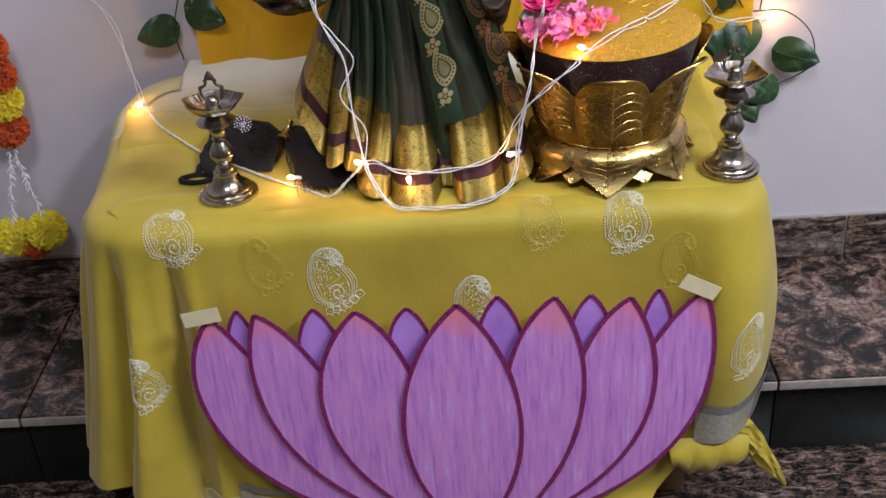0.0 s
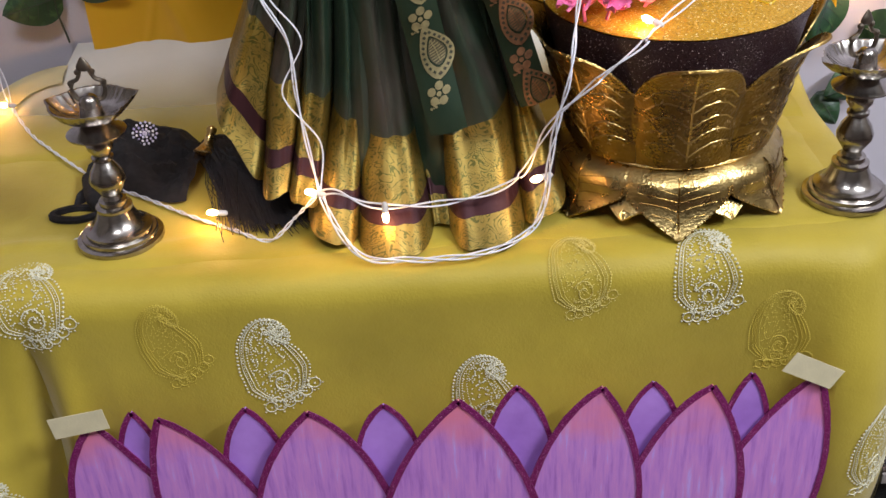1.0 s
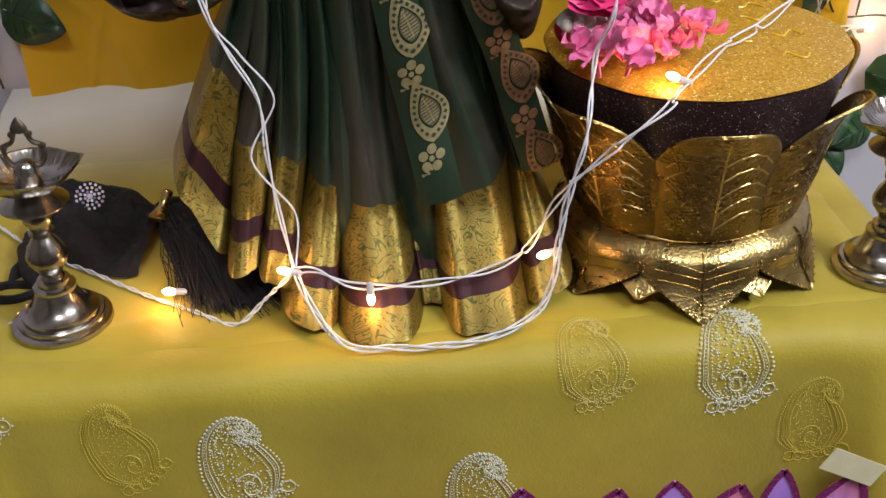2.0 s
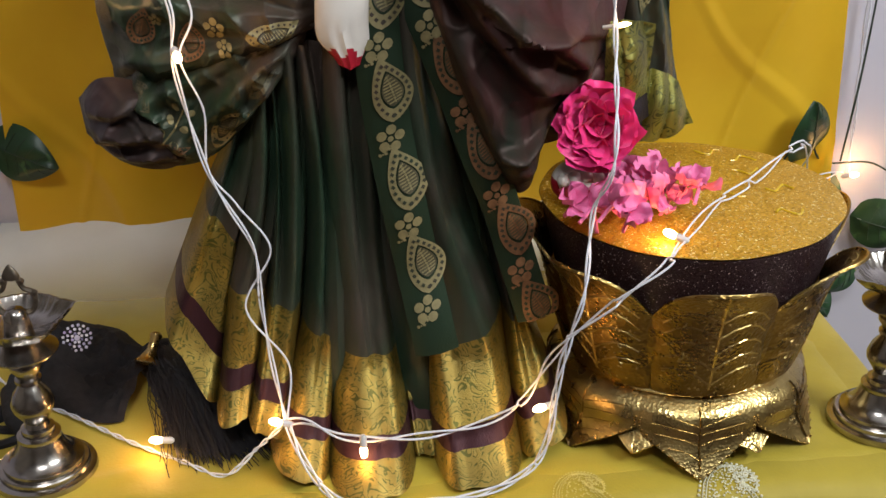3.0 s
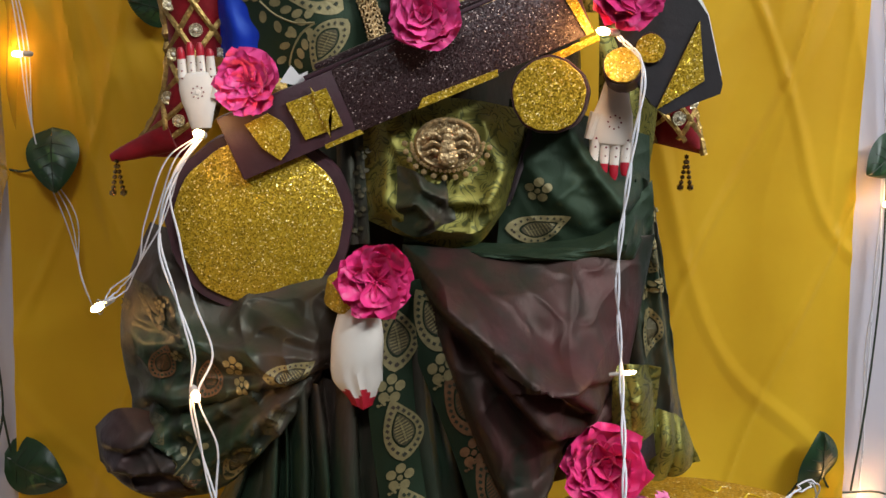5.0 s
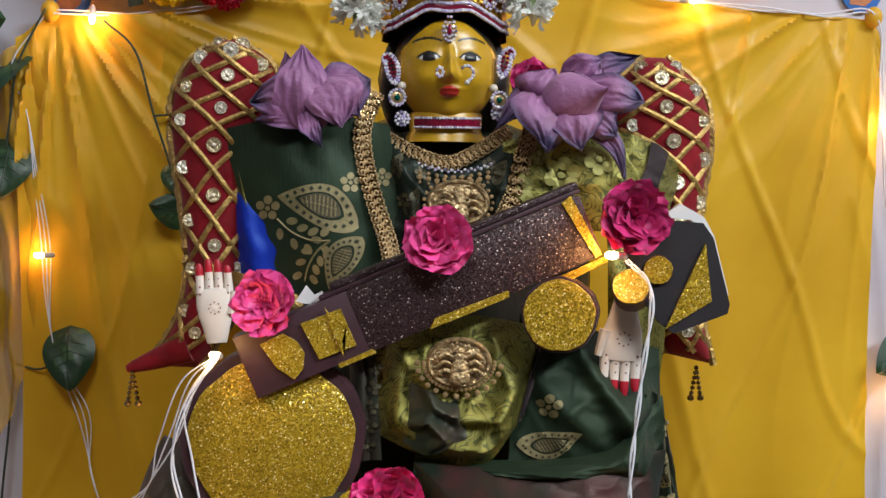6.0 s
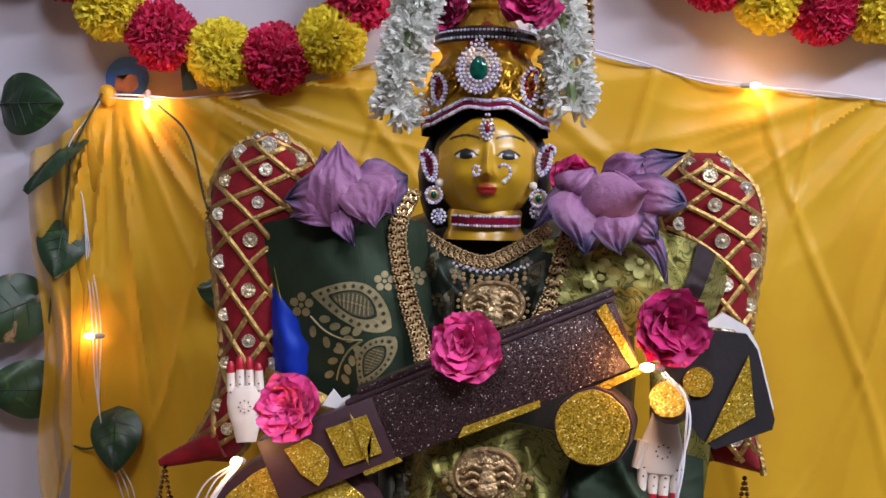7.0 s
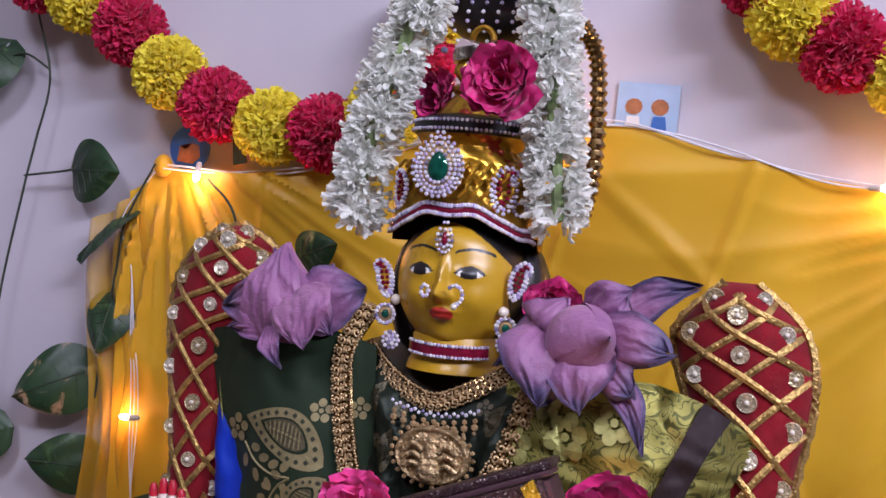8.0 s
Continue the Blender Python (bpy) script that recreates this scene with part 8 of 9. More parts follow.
DT = DZ + 0.003
rnd = random.Random(5)
kinds = [oleander(40), oleander(50)]
spots = [(0.052, 0.118), (0.062, 0.105), (0.075, 0.100), (0.088, 0.095), (0.070, 0.120), (0.085, 0.118), (0.098, 0.112), (0.110, 0.125), (0.100, 0.135), (0.090, 0.142), (0.120, 0.150), (0.108, 0.158), (0.130, 0.140), (0.140, 0.135), (0.150, 0.132), (0.128, 0.165), (0.115, 0.178), (0.138, 0.152), (0.080, 0.132), (0.120, 0.128)]
for k, (x, y) in enumerate(spots):
    m = pose(x + 0.018, y, DT + 0.010 + rnd.uniform(0, 0.016), rnd.uniform(-50, 50), rnd.uniform(-50, 50), rnd.uniform(0, 360))
    if k < 2:
        kinds[k].matrix_basis = m
    else:
        copy_thing(kinds[k % 2], m)


def garland_of_jasmine(path, r, label, seed):
    rnd = random.Random(seed)
    th = thing("jasmine_garland", path[0], label, "flower garland", "jasmine garlands")
    c = curve_points(path, 24)
    part("string", tube(c, r * 0.28, 8), M_JASMINE_STEM, th, "dense green stems")
    kinds3 = []
    for g in range(4):
        bm = bmesh.new()
        tube([Vector((0, 0, -0.008)), Vector((0, 0, 0))], 0.0009, 4, bm, False)
        for j in range(5):
            q = petal_mesh(0.0112 * rnd.uniform(0.85, 1.15), 0.0025, 0.3, 0.2, 0.3, g * 7 + j, 0.3)
            q.transform(pose(0, 0, 0, 0, 0, 72 * j + rnd.uniform(-12, 12)) @ pose(0, 0.0005, 0, rnd.uniform(10, 60), 0, 0))
            merge_fast(q, bm)
        me = bpy.data.meshes.new("jasmine")
        bm.to_mesh(me)
        bm.free()
        me.shade_smooth()
        me.materials.append(M_JASMINE)
        kinds3.append(me)
    for k in range(280):
        p = c[rnd.randrange(len(c))]
        a = rnd.uniform(0, 2 * math.pi)
        out = Vector((math.cos(a), math.sin(a) * 0.8, rnd.uniform(-0.6, 0.25))).normalized()
        o = p + out * r * rnd.uniform(0.45, 0.9)
        piece("jasmine", kinds3[k % 4], Matrix.Translation(o) @ out.to_track_quat("Z", "Y").to_matrix().to_4x4() @ pose(0, 0, 0, 0, 0, rnd.uniform(0, 360)), th)


def merge_fast(src, dst):
    at = {v: dst.verts.new(v.co) for v in src.verts}
    for f in src.faces:
        dst.faces.new([at[v] for v in f.verts])
    src.free()


garland_of_jasmine([(-0.064, 0.290, 1.478), (-0.072, 0.280, 1.441), (-0.084, 0.274, 1.398), (-0.093, 0.270, 1.350), (-0.098, 0.268, 1.306)], 0.0150, "white jasmine string hanging from the crown", 21)
garland_of_jasmine([(0.012, 0.290, 1.478), (0.020, 0.280, 1.441), (0.027, 0.272, 1.398), (0.034, 0.268, 1.357), (0.040, 0.266, 1.316)], 0.0150, "white jasmine string hanging from the crown", 22)
net = thing("hair_bun", (-0.028, 0.33, 1.46), "black hair bun with pearl strings above the crown", "hair ornament")
part("bun", ball((-0.028, 0.330, 1.470), 0.048, 3, (1.0, 0.7, 0.75)), M_INK, net)
for k in range(9):
    bm = bmesh.new()
    x = mixed(-0.068, 0.014, k / 8)
    for i in range(9):
        ball((x + 0.002 * math.sin(i), 0.300 - 0.008 * math.sin(i / 8 * 3.1), 1.475 - 0.0062 * i), 0.0026 if i == 8 else 0.0015, 1, dst=bm)
    part("pearl_string", bm, M_STONE, net, "hanging pearl string")
part("braid_clasp", tube(curve_points([(0.036, 0.300, 1.445), (0.048, 0.298, 1.425), (0.052, 0.298, 1.39), (0.052, 0.300, 1.35), (0.047, 0.302, 1.32)], 24), lambda t: 0.0052 + 0.0012 * math.sin(t * 150), 10), M_BEAD, net, "gold ribbed hair clasp")

# ---------------------------------------------------------------- curtain
curtain = thing("organza_curtain", (0, 0.515, 0.6), "amber organza cloth pinned to the wall as a backdrop", "curtain")
TOPS = [(-0.432, 1.318), (-0.398, 1.343), (-0.31, 1.342), (-0.22, 1.355), (-0.12, 1.385), (-0.03, 1.402), (0.041, 1.404), (0.118, 1.387), (0.185, 1.371), (0.241, 1.366), (0.37, 1.355), (0.430, 1.352), (0.440, 1.335)]


def curtain_top(x):
    for (a, p), (b, q) in zip(TOPS, TOPS[1:]):
        if x <= b:
            return mixed(p, q, smooth_step(a, b, x) * 0.5 + 0.5 * max(0, min(1, (x - a) / (b - a))))
    return TOPS[-1][1]


def curtain_sheet(u, v):
    x0 = mixed(-0.432, 0.440, u)
    zt = curtain_top(x0)
    z = mixed(zt, 0.590 + 0.004 * math.sin(u * 25), v)
    x = x0 + 0.008 * math.sin(v * 5 + u * 3) * v
    a1 = math.atan2(x + 0.398, 1.36 - z + 0.03)
    a2 = math.atan2(0.430 - x, 1.37 - z + 0.03)
    w1, w2 = math.exp(-((x + 0.398) ** 2 + (z - 1.34) ** 2) / 0.12), math.exp(-((x - 0.43) ** 2 + (z - 1.35) ** 2) / 0.16)
    r1, r2 = math.hypot(x + 0.398, z - 1.36), math.hypot(x - 0.43, z - 1.37)
    y = 0.512 - 0.0095 * crumple(a1 * 4.4, r1 * 1.3, 2) * w1 * smooth_step(0.0, 0.10, r1) - 0.0058 * crumple(a2 * 2.9, r2 * 1.7, 7) * w2 * smooth_step(0.0, 0.10, r2)
    y -= 0.0045 * math.sin(x * 55 + 2.2 * wobble(x * 5, z * 1.6, 8)) * (1 - 0.6 * max(w1, w2)) + 0.004 * wobble(x * 12, z * 2.5, 3)
    y -= 0.0032 * max(0, 1 - 6 * abs(math.sin(x * 23 - z * 7 + 1.8 * wobble(x * 4, z * 2, 12)))) + 0.0028 * max(0, 1 - 5 * abs(math.sin(x * 17 + z * 9 + 1.8 * wobble(x * 3, z * 3, 15))))
    return Vector((x, y, z))


part("panel", sheet(curtain_sheet, 300, 220), M_CURTAIN, curtain)


def flap(u, v):
    x = mixed(-0.405, mixed(-0.475, -0.452, v), u) - 0.006 * math.sin(v * 9)
    z = mixed(1.345, mixed(1.285, 0.92, v), u ** 0.6) - 0.18 * v * (1 - u)
    return Vector((x, 0.508 - 0.006 * math.sin(u * 16 + v * 6), z))


part("side_flap", sheet(flap, 30, 40), sheer("amber_organza_single", M_CURTAIN, 0.45), curtain, "sheer gathered side fold")
for x, z in ((-0.398, 1.342), (0.430, 1.352)):
    part("knot", ball((x, 0.508, z + 0.002), 0.010, 3, (0.9, 0.8, 1.1)), M_CURTAIN, curtain, "gathered knot")

# ---------------------------------------------------------------- fairy lights
M_WIRE = mat("white_wire", (0.72, 0.72, 0.78), 0.35, var=0.06, scale=60, bump=0.0)
M_WIRE_GREEN = mat("green_wire", (0.02, 0.035, 0.015), 0.5, var=0.2)
M_BULB = glowing("lit_warm_bulb", (1.0, 0.62, 0.25), 36)
M_SOCKET = mat("bulb_socket", (0.62, 0.58, 0.55), 0.4, var=0.1)
lights = thing("fairy_lights", (-0.145, 0.107, 0.606), "string of white twin wires with warm lit bulbs", "string lights")


def twin_wire(path, r=0.00085, turns=90, strands=2, gap=0.0012, n=14):
    c = curve_points(path, n)
    ln = 0.0
    ph = [0.0]
    for p, q in zip(c, c[1:]):
        ln += (q - p).length
        ph.append(ln * turns * 2)
    for s in range(strands):
        pts = []
        for i, p in enumerate(c):
            d = (c[min(i + 1, len(c) - 1)] - c[max(0, i - 1)]).normalized()
            a = d.orthogonal().normalized()
            b = d.cross(a)
            t = ph[i] + s * 2 * math.pi / strands
            pts.append(p + (a * math.cos(t) + b * math.sin(t)) * gap)
        part("wire", tube(pts, r, 6), M_WIRE, lights)


K = (-0.146, 0.100, 0.607)
X = (0.062, 0.070, 0.684)
twin_wire([(-0.62, 0.52, 0.74), (-0.575, 0.515, 0.68), (-0.545, 0.470, 0.615), (-0.515, 0.402, 0.579)], 0.0007, 20, 2, 0.003)
twin_wire([(-0.515, 0.402, 0.579), (-0.492, 0.368, 0.566), (-0.463, 0.330, 0.562), (-0.38, 0.238, 0.559), (-0.333, 0.203, 0.559), (-0.276, 0.157, 0.559), (-0.230, 0.125, 0.559), (-0.197, 0.104, 0.559), (-0.170, 0.103, 0.583), K])
twin_wire([K, (-0.133, 0.080, 0.583), (-0.110, 0.060, 0.562), (-0.074, 0.055, 0.560), (-0.040, 0.053, 0.560), (-0.002, 0.056, 0.562), (0.032, 0.064, 0.573), (0.048, 0.070, 0.595), (0.055, 0.072, 0.645), X], strands=3, gap=0.0022, turns=30)
twin_wire([K, (-0.130, 0.094, 0.610), (-0.104, 0.086, 0.600), (-0.070, 0.084, 0.597), (-0.026, 0.086, 0.598), (0.009, 0.090, 0.604), (0.033, 0.090, 0.620), (0.048, 0.082, 0.655), X], strands=2, gap=0.0022, turns=30)
twin_wire([X, (0.098, 0.058, 0.722), (0.125, 0.060, 0.742), (0.141, 0.080, 0.7485), (0.187, 0.146, 0.748), (0.234, 0.192, 0.748), (0.285, 0.250, 0.749), (0.312, 0.275, 0.742), (0.37, 0.40, 0.66), (0.462, 0.515, 0.616)], strands=2, gap=0.003, turns=14)
twin_wire([X, (0.071, 0.068, 0.720), (0.081, 0.095, 0.771), (0.090, 0.078, 0.815), (0.097, 0.125, 0.894), (0.094, 0.135, 0.966), (0.103, 0.145, 1.042), (0.111, 0.152, 1.105), (0.096, 0.166, 1.128)], turns=45)
for dx, count in ((-0.003, 2), (0.010, 1)):
    twin_wire([K, (-0.151 + dx, 0.118, 0.648), (-0.162 - dx, 0.128, 0.691), (-0.158 + dx, 0.132, 0.736), (-0.176 + dx * 0.5, 0.136, 0.771), (-0.189, 0.138, 0.797), (-0.196 + dx, 0.138, 0.842), (-0.203 + dx * 0.3, 0.135, 0.881), (-0.199 + dx, 0.140, 0.91), (-0.210 + dx, 0.150, 0.945), (-0.222 + dx, 0.160, 0.985), (-0.216, 0.160, 1.025), (-0.193, 0.165, 1.060)], turns=28, r=0.0008, strands=count)
for dx in (0.0, 0.006, -0.006):
    twin_wire([(-0.192, 0.163, 1.062), (-0.214 + dx, 0.165, 1.040), (-0.232 + dx, 0.178, 0.996), (-0.246, 0.19, 0.962), (-0.264 + dx, 0.20, 0.941), (-0.276, 0.208, 0.930), (-0.300, 0.30, 0.905 + dx), (-0.340, 0.44, 0.875), (-0.362, 0.495, 0.900), (-0.371 + dx, 0.502, 0.952), (-0.399, 0.503, 1.02), (-0.404 + dx * 0.7, 0.503, 1.11), (-0.420, 0.503, 1.24), (-0.434, 0.503, 1.29), (-0.400, 0.503, 1.343)], strands=1, gap=0.0006, turns=30, r=0.0006)
twin_wire([(-0.400, 0.503, 1.343), (-0.308, 0.505, 1.343), (-0.22, 0.505, 1.356), (-0.12, 0.507, 1.386), (-0.03, 0.507, 1.403), (0.041, 0.507, 1.405), (0.118, 0.506, 1.388), (0.185, 0.505, 1.372), (0.241, 0.505, 1.366), (0.37, 0.505, 1.355), (0.43, 0.503, 1.352), (0.446, 0.515, 1.25), (0.470, 0.525, 1.05), (0.474, 0.525, 0.90), (0.471, 0.525, 0.78), (0.474, 0.523, 0.612)], turns=16, gap=0.002, r=0.0009)


def bulb(c, aim, watts, r=0.0026):
    """A small lamp in its socket, aimed out of the wire."""
    d = Vector(aim).normalized()
    m = Matrix.Translation(c) @ d.to_track_quat("Z", "Y").to_matrix().to_4x4()
    b = part("bulb", lathe([(r * 0.7, 0.0), (r, 0.0025), (r, 0.0055), (r * 0.75, 0.0080), (r * 0.3, 0.0095)], m, 14), M_BULB, lights, "warm lit bulb")
    b.visible_shadow = False
    part("socket", lathe([(0.0015, -0.010), (r * 0.9, -0.008), (r * 0.95, -0.0005), (r * 0.7, 0.0)], m, 12), M_SOCKET, b, "white socket")
    d2 = bpy.data.lights.new("bulb_light", "POINT")
    d2.energy, d2.color, d2.shadow_soft_size = watts * 1.25, (1.0, 0.50, 0.17), 0.006
    ob = new("bulb_light", d2)
    ob.location = Vector(c) + d * 0.007


for c, aim, w in (
    ((-0.517, 0.398, 0.580), (-1, 0, 0.1), 0.08), ((-0.248, 0.138, 0.572), (-1, -0.3, 0.3), 0.08), ((-0.150, 0.098, 0.608), (-1, -0.2, 0.4), 0.05), ((-0.089, 0.080, 0.594), (0, -0.1, -1), 0.05),
    ((0.048, 0.082, 0.618), (-1, -0.1, -0.2), 0.035), ((0.139, 0.086, 0.752), (-0.8, 0.5, 0.25), 0.08), ((0.099, 0.128, 0.894), (0.8, -0.4, 0.2), 0.012), ((-0.200, 0.128, 0.885), (0.3, -1, -0.2), 0.035),
    ((-0.276, 0.205, 0.930), (-0.9, -0.2, -0.5), 0.04), ((-0.195, 0.162, 1.060), (-0.2, -1, 0.2), 0.06), ((0.088, 0.166, 1.131), (-1, -0.5, 0.1), 0.10), ((-0.356, 0.500, 1.340), (0, -0.3, -1), 0.15),
    ((-0.040, 0.498, 1.405), (0.2, -0.4, -1), 0.14), ((0.235, 0.500, 1.366), (1, -0.3, 0), 0.16), ((0.450, 0.515, 1.246), (-0.4, -1, 0), 0.16), ((0.474, 0.518, 0.952), (-0.3, -1, 0.2), 0.07), ((0.474, 0.515, 0.612), (1, -0.4, 0.3), 0.11), ((-0.404, 0.496, 1.106), (-1, -0.3, 0), 0.06),
):
    bulb(c, aim, w, 0.0016 if w < 0.02 else 0.0030)

# ---------------------------------------------------------------- pompom garlands
M_POM_Y = organza("yellow_pompom", (0.95, 0.86, 0.06), (0.88, 0.74, 0.03), 0.35, 0.7, 40)
M_POM_R = organza("crimson_pompom", (0.80, 0.02, 0.13), (0.60, 0.01, 0.08), 0.3, 0.65, 40)
M_POM_O = organza("orange_pompom", (0.78, 0.15, 0.01), (0.62, 0.09, 0.005), 0.3, 0.7, 40)


def pompom(material, label, r, seed):
    rnd = random.Random(seed)
    th = thing("pompom_flower", (0, 0, 0), label, "paper flower", "pompom garlands")
    bm = bmesh.new()
    for k in range(1900):
        d = Vector((rnd.gauss(0, 1), rnd.gauss(0, 1), rnd.gauss(0, 1))).normalized()
        a = d.orthogonal().normalized()
        a = Matrix.Rotation(rnd.uniform(0, 6.28), 3, d) @ a
        b = d.cross(a)
        ln = r * rnd.uniform(0.82, 1.06)
        w = r * 0.036
        prev = None
        for i in range(4):
            t = i / 3
            p = d * mixed(r * 0.35, ln, t) + a * 0.10 * r * math.sin(i * 2.3 + k) + b * 0.06 * r * math.sin(i * 3 + k * 2)
            q = [bm.verts.new(p + a * w * (0.5 + t)), bm.verts.new(p - a * w * (0.5 + t) + b * w * 0.5)]
            if prev:
                bm.faces.new((prev[0], prev[1], q[1], q[0]))
            prev = q
    tuft = part("tuft", bm, material, th, "crimped paper strips", smooth=False)
    part("core", ball((0, 0, 0), r * 0.62, 2), material, th)
    return th


yel = pompom(M_POM_Y, "fluffy yellow paper pompom on the wall garland", 0.035, 1)
red = pompom(M_POM_R, "fluffy crimson paper pompom on the wall garland", 0.035, 2)
org = pompom(M_POM_O, "fluffy orange paper pompom on the hanging garland", 0.032, 3)
swag = [(-0.550, 1.520, red), (-0.497, 1.500, yel), (-0.440, 1.470, red), (-0.393, 1.431, yel), (-0.342, 1.403, red), (-0.283, 1.386, yel), (-0.230, 1.383, red), (-0.176, 1.402, yel), (-0.148, 1.446, red), (-0.140, 1.495, yel),
        (0.130, 1.530, red), (0.158, 1.496, yel), (0.198, 1.472, red), (0.250, 1.451, yel), (0.302, 1.441, red), (0.355, 1.444, yel), (0.405, 1.462, red)]
used = set()
for k, (x, z, kind) in enumerate(swag):
    m = pose(x, 0.499, z, 47 * k, 31 * k, 71 * k)
    if kind.name not in used:
        kind.matrix_basis = m
        used.add(kind.name)
    else:
        copy_thing(kind, m)
thread = thing("garland_thread", (-0.3, 0.50, 1.4), "dark thread carrying the pompoms", "thread", "pompom garlands")
for pts in ([(x, 0.500, z) for x, z, _ in swag[:10]], [(x, 0.500, z) for x, z, _ in swag[10:]]):
    part("thread", tube(curve_points(pts, 4), 0.0012, 5), M_WIRE_GREEN, thread)
part("ribbon_end", plate([(-0.327, 1.395), (-0.318, 1.397), (-0.308, 1.352), (-0.322, 1.349)], upright((0, 0.505, 0)), 0.001), M_WIRE_GREEN, thread, "dark ribbon end")
# hanging garland beside the table
hg = [(-0.772, 0.655, org), (-0.770, 0.608, org), (-0.774, 0.563, yel), (-0.775, 0.514, org), (-0.760, 0.318, yel), (-0.822, 0.308, yel)]
for k, (x, z, kind) in enumerate(hg):
    m = pose(x, 0.485, z, 33 * k, 51 * k, 17 * k)
    if kind.name not in used:
        kind.matrix_basis = m
        used.add(kind.name)
    else:
        copy_thing(kind, m)
copy_thing(org, pose(-0.79, 0.495, 0.292, 20, 70, 10))
M_TUBEROSE = mat("tuberose_bud", (0.70, 0.68, 0.72), 0.5, var=0.1)
for tx in (-0.757, -0.815):
    tb = thing("tuberose_string", (tx, 0.485, 0.4), "string of white tuberose buds on the hanging garland", "flower garland", "tuberose strings")
    bm = bmesh.new()
    rnd = random.Random(int(-tx * 1000))
    for i in range(46):
        t = i / 45
        p = Vector((mixed(-0.778, tx, t), 0.480, mixed(0.500, 0.335, t)))
        a = rnd.uniform(0, 6.28)
        tube([p, p + Vector((0.008 * math.cos(a), 0.006 * math.sin(a), -0.008))], lambda q: 0.0018 * (1 - 0.5 * q), 5, bm)
    ob = part("buds", bm, M_TUBEROSE, tb)
    ob["kind"] = "stuff"

# ---------------------------------------------------------------- stickers on the wall
M_STK_BLUE = mat("blue_sticker", (0.05, 0.16, 0.50), 0.35, var=0.15, scale=60, bump=0.0)
M_STK_SKY = mat("pale_blue_card", (0.38, 0.52, 0.72), 0.4, var=0.1, scale=50, bump=0.0)
M_STK_TAN = mat("orange_print", (0.45, 0.16, 0.06), 0.4, var=0.3, scale=120, bump=0.0)
for x, z in ((-0.386, 1.364), (0.428, 1.384)):
    st = thing("round_sticker", (x, WALL_Y - 0.002, z), "round blue printed sticker on the wall", "sticker", "wall stickers")
    part("disc", lathe([(0.022, 0), (0.022, 0.0006), (0.0215, 0.0008)], upright((x, WALL_Y - 0.004, z)), 36), M_STK_BLUE, st)
    part("print", plate([(-0.013, -0.013), (0.004, -0.015), (0.012, -0.008), (0.010, 0.003), (0.002, 0.005), (-0.004, -0.002), (-0.011, 0.002)], upright((x, WALL_Y - 0.005, z)), 0.0003), M_STK_TAN, st, "orange printed patch")
st = thing("card_sticker", (0.047, WALL_Y - 0.002, 1.422), "small pale blue printed card on the wall", "sticker", "wall stickers")
part("card", plate([(-0.026, -0.021), (0.026, -0.023), (0.027, 0.019), (-0.025, 0.021)], upright((0.047, WALL_Y - 0.003, 1.424)), 0.0008), M_STK_SKY, st)
for dx in (-0.011, 0.011):
    part("print", plate([(0.0075 * math.cos(i * 0.628), 0.007 * math.sin(i * 0.628)) for i in range(10)], upright((0.047 + dx, WALL_Y - 0.0042, 1.424)), 0.0003), M_STK_TAN, st, "brown printed patch")
    part("print", plate([(-0.007, -0.018), (0.007, -0.018), (0.005, -0.006), (-0.005, -0.006)], upright((0.047 + dx, WALL_Y - 0.0048, 1.422)), 0.0003), M_PAPER if dx < 0 else M_STK_BLUE, st, "plain printed patch")

# ---------------------------------------------------------------- artificial vines
def leaf_material(name, vein):
    n = Nodes(name)
    f = n.ramp(n.noise(42, 4, 0.6, None, 0.8), [(0.56, (0, 0, 0)), (0.66, (1, 1, 1))])
    base = n.ramp(n.noise(20, 4), [(0.3, (0.008, 0.028, 0.012)), (0.7, (0.022, 0.065, 0.024))])
    n.put("Base Color", n.mix(f, base, vein))
    n.put("Roughness", 0.42)
    n.bump(n.noise(90, 3), 0.3, 0.001)
    return n.m


M_LEAF = leaf_material("ivy_leaf", (0.05, 0.11, 0.035))
M_LEAF_VAR = leaf_material("variegated_ivy_leaf", (0.38, 0.25, 0.15))
M_STEM = mat("vine_stem", (0.030, 0.045, 0.028), 0.6, var=0.3, scale=60)


def vine_leaf(c, ln, angle, parent, material=None, yaw=0.0, lift=20):
    """A heart-shaped leaf; angle is where its tip points, 0 to the right, 90 up."""
    def f(u, v):
        s = (u - 0.5) * 2
        w = 0.46 * ln * (math.sin(math.pi * min(1, v ** 0.62)) ** 0.75 if v < 1 else 0.0)
        back = -0.10 * ln * abs(s) ** 1.2 * (1 - v) ** 3
        return Vector((s * w, ln * v + back * 2.0, -0.10 * ln * s * s + 0.08 * ln * math.sin(v * 3) + 0.02 * ln * math.sin(s * 6 + v * 8)))
    bm = sheet(f, 12, 16)
    m = Matrix.Translation(c) @ upright((0, 0, 0), 1, angle - 90) @ pose(0, 0, 0, lift, yaw, 0) @ Matrix.Translation((0, -ln * 0.5, 0))
    bm.transform(m)
    lf = part("leaf", bm, material or M_LEAF, parent, "dark green ivy leaf")
    bm = bmesh.new()
    tube([m @ (f(0.5, 0.05 + 0.9 * i / 8) + Vector((0, 0, 0.0006))) for i in range(9)], 0.0006, 4, bm)
    for k in range(4):
        for s in (0.15, 0.85):
            tube([m @ (f(mixed(0.5, s, t), 0.12 + 0.18 * k + 0.14 * t) + Vector((0, 0, 0.0006))) for t in (0, 0.5, 1)], 0.0004, 4, bm)
    part("vein", bm, M_STEM, lf)


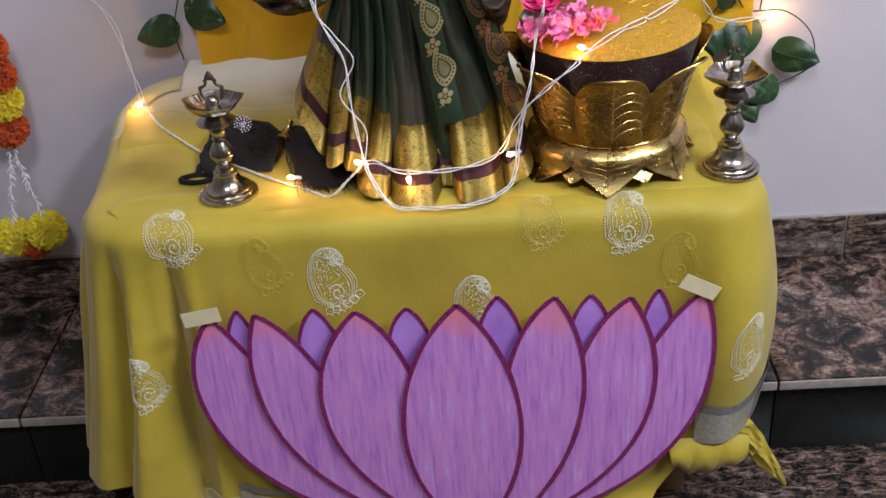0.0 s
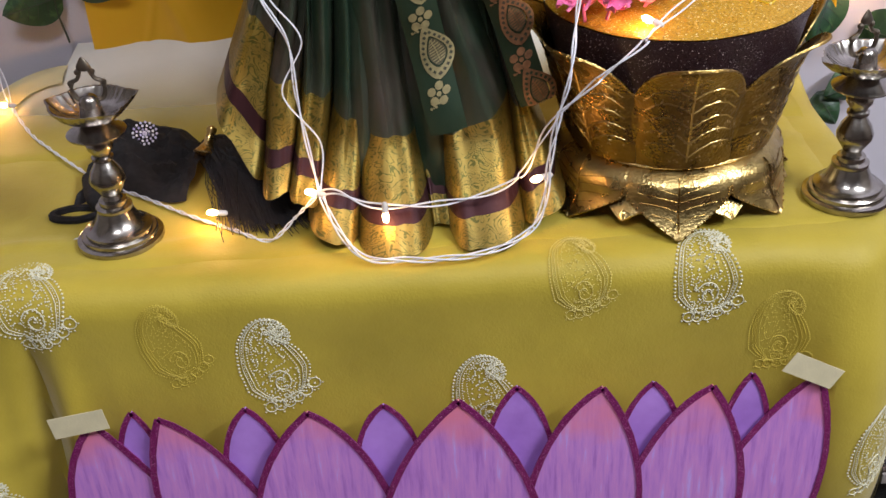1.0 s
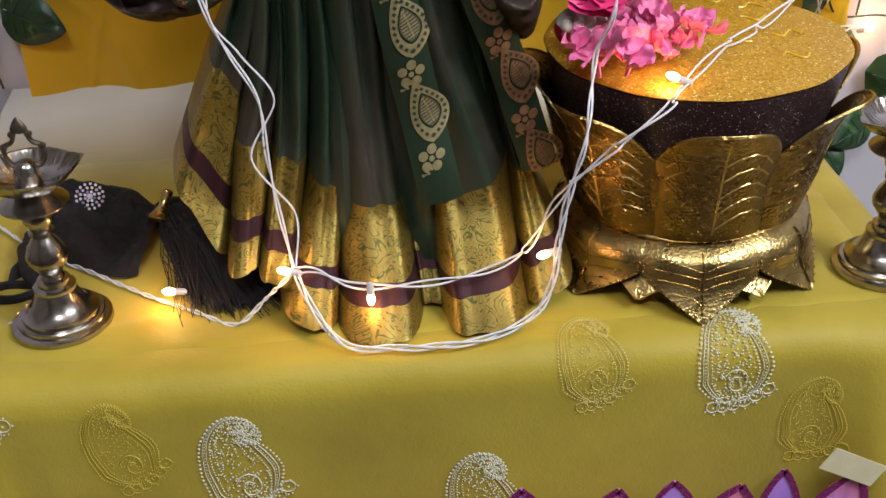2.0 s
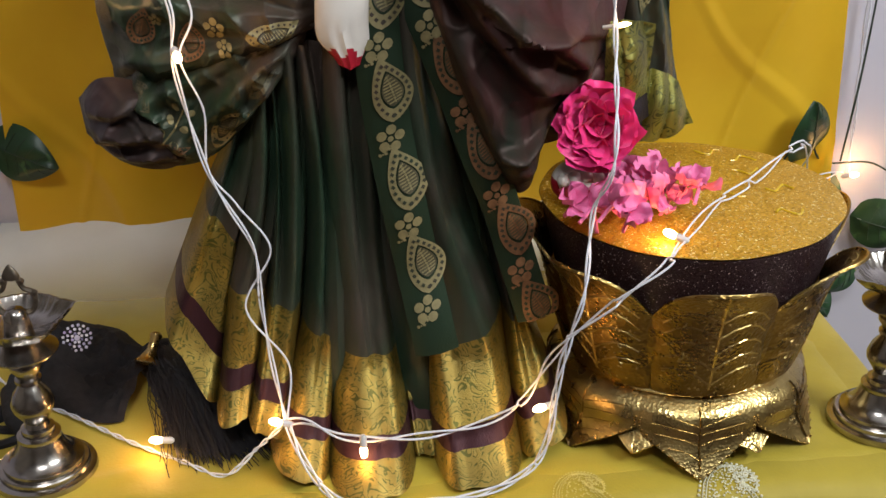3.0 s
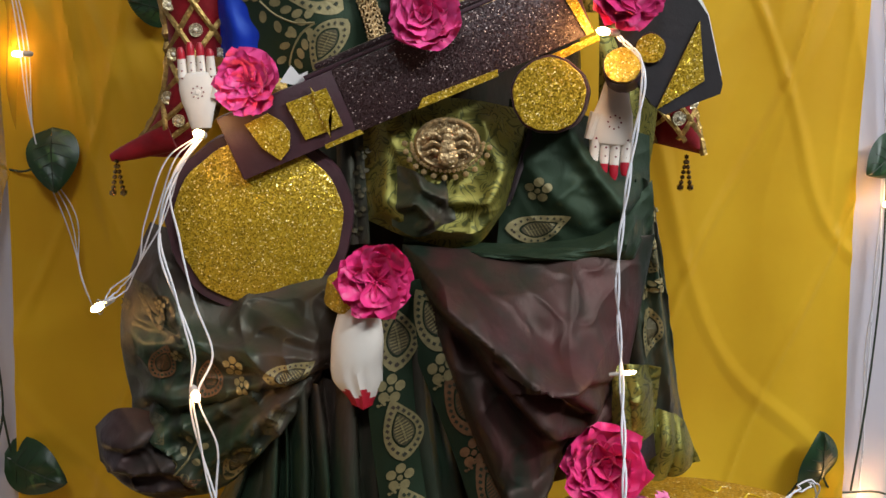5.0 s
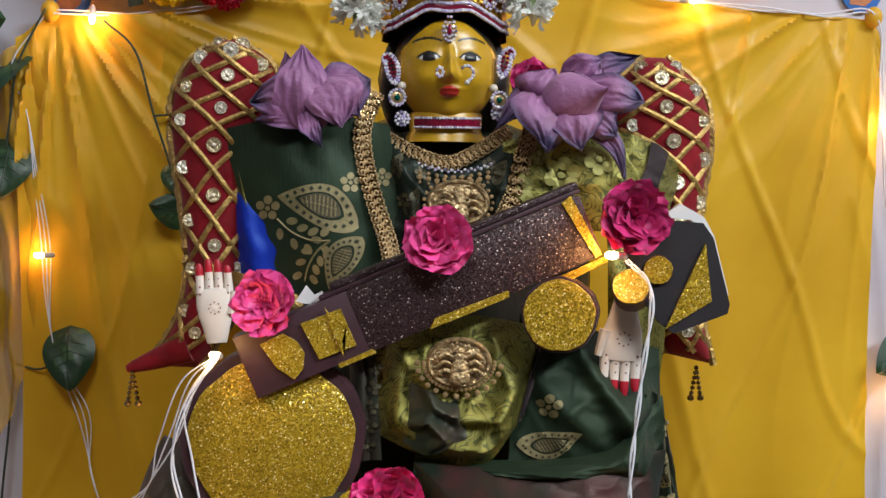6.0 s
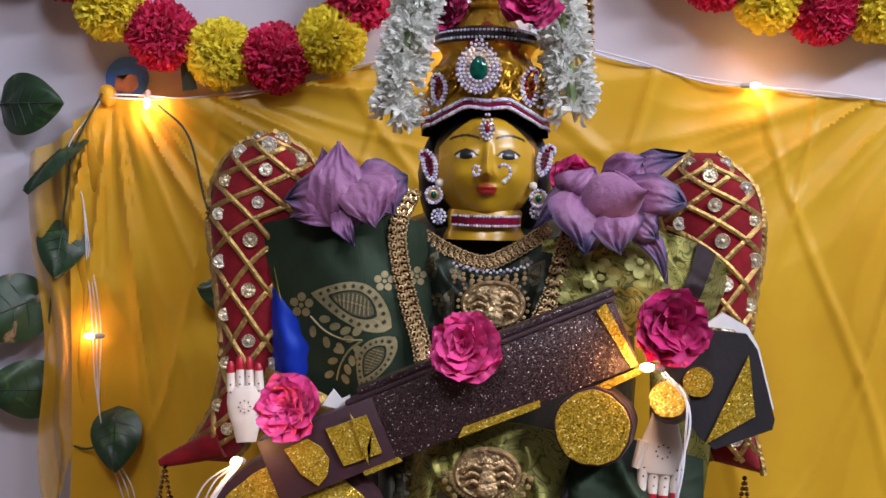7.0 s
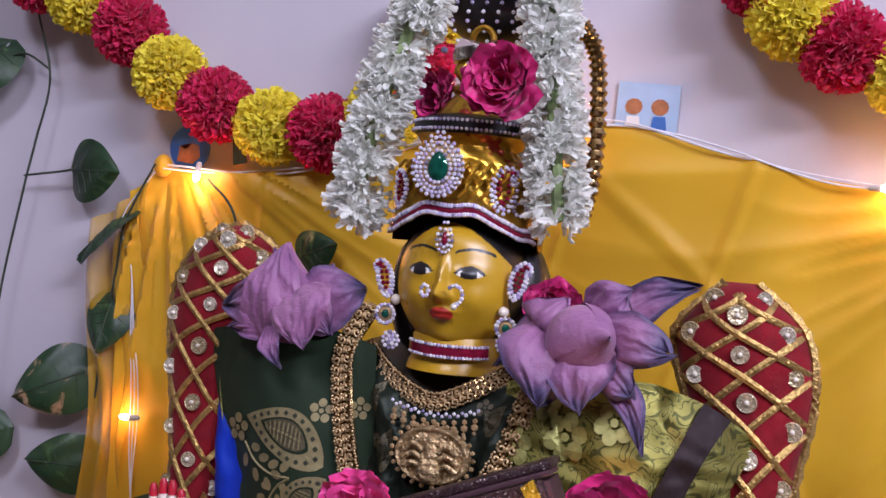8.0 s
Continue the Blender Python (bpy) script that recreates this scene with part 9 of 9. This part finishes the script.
def vine(label, stems, leaves):
    th = thing("ivy_vine", stems[0][0], label, "artificial vine", "ivy vines")
    for s in stems:
        part("stem", tube(curve_points(s, 8), 0.0012, 6), M_STEM, th)
    for leaf in leaves:
        vine_leaf(leaf[0], leaf[1], leaf[2], th, M_LEAF_VAR if len(leaf) > 3 and leaf[3] else None, leaf[4] if len(leaf) > 4 else 0)
    return th


WY = 0.515
vine("artificial ivy vine hanging on the wall", [[(-0.565, WY, 1.52), (-0.560, WY, 1.49), (-0.539, WY, 1.423), (-0.550, WY, 1.36), (-0.560, WY, 1.31), (-0.578, WY, 1.20), (-0.580, WY, 1.10)], [(-0.560, WY, 1.325), (-0.515, WY, 1.332), (-0.495, WY - 0.008, 1.335)], [(-0.541, WY, 1.432), (-0.57, WY, 1.446), (-0.595, WY, 1.440)]],
     [((-0.470, WY - 0.012, 1.334), 0.068, 0), ((-0.605, WY - 0.01, 1.425), 0.062, 250), ((-0.59, WY - 0.01, 1.06), 0.06, 200)])
vine("artificial ivy vine trailing beside the curtain", [[(-0.400, 0.498, 1.345), (-0.428, 0.500, 1.29), (-0.436, 0.502, 1.24), (-0.449, 0.508, 1.165), (-0.457, WY, 1.10), (-0.458, WY, 1.04), (-0.441, WY, 0.997), (-0.446, WY, 0.93), (-0.455, WY, 0.84), (-0.452, WY, 0.74), (-0.475, WY, 0.66), (-0.47, WY, 0.605)], [(-0.441, WY, 0.997), (-0.415, 0.505, 0.992), (-0.395, 0.5, 0.998)], [(-0.452, WY, 0.74), (-0.445, 0.51, 0.70)]],
     [((-0.452, 0.502, 1.272), 0.070, 245, False, 62), ((-0.440, 0.500, 1.190), 0.058, 265), ((-0.503, WY - 0.010, 1.124), 0.076, 205, True), ((-0.485, WY - 0.010, 1.050), 0.066, 178), ((-0.381, 0.494, 1.000), 0.056, 275), ((-0.415, 0.496, 0.683), 0.066, -18), ((-0.505, WY - 0.01, 0.655), 0.060, 190)])
vine("artificial ivy sprig showing behind the bolster", [[(-0.345, 0.500, 1.335), (-0.315, 0.499, 1.306), (-0.298, 0.498, 1.246), (-0.281, 0.497, 1.191), (-0.276, 0.497, 1.15)], [(-0.297, 0.498, 1.243), (-0.272, 0.497, 1.247), (-0.245, 0.497, 1.262)]],
     [((-0.277, 0.490, 1.180), 0.028, 275), ((-0.282, 0.490, 1.152), 0.040, 165), ((-0.224, 0.490, 1.278), 0.046, 20)])
vine("artificial ivy trailing behind the golden bowl", [[(0.37, 0.497, 0.62), (0.41, 0.50, 0.665), (0.44, WY, 0.630), (0.50, WY, 0.625), (0.545, WY, 0.585), (0.55, WY, 0.53), (0.50, WY, 0.50), (0.455, WY, 0.47)], [(0.47, WY, 1.02), (0.475, WY, 0.88), (0.47, WY, 0.74), (0.46, WY, 0.63)]],
     [((0.411, 0.490, 0.680), 0.068, 105, False, 25), ((0.430, WY - 0.01, 0.580), 0.070, 250), ((0.527, WY - 0.01, 0.549), 0.066, -12), ((0.470, WY - 0.01, 0.490), 0.056, 200), ((0.385, WY - 0.01, 0.585), 0.050, 280), ((0.455, WY - 0.01, 0.455), 0.04, 300), ((0.462, WY - 0.01, 1.000), 0.050, 215)])
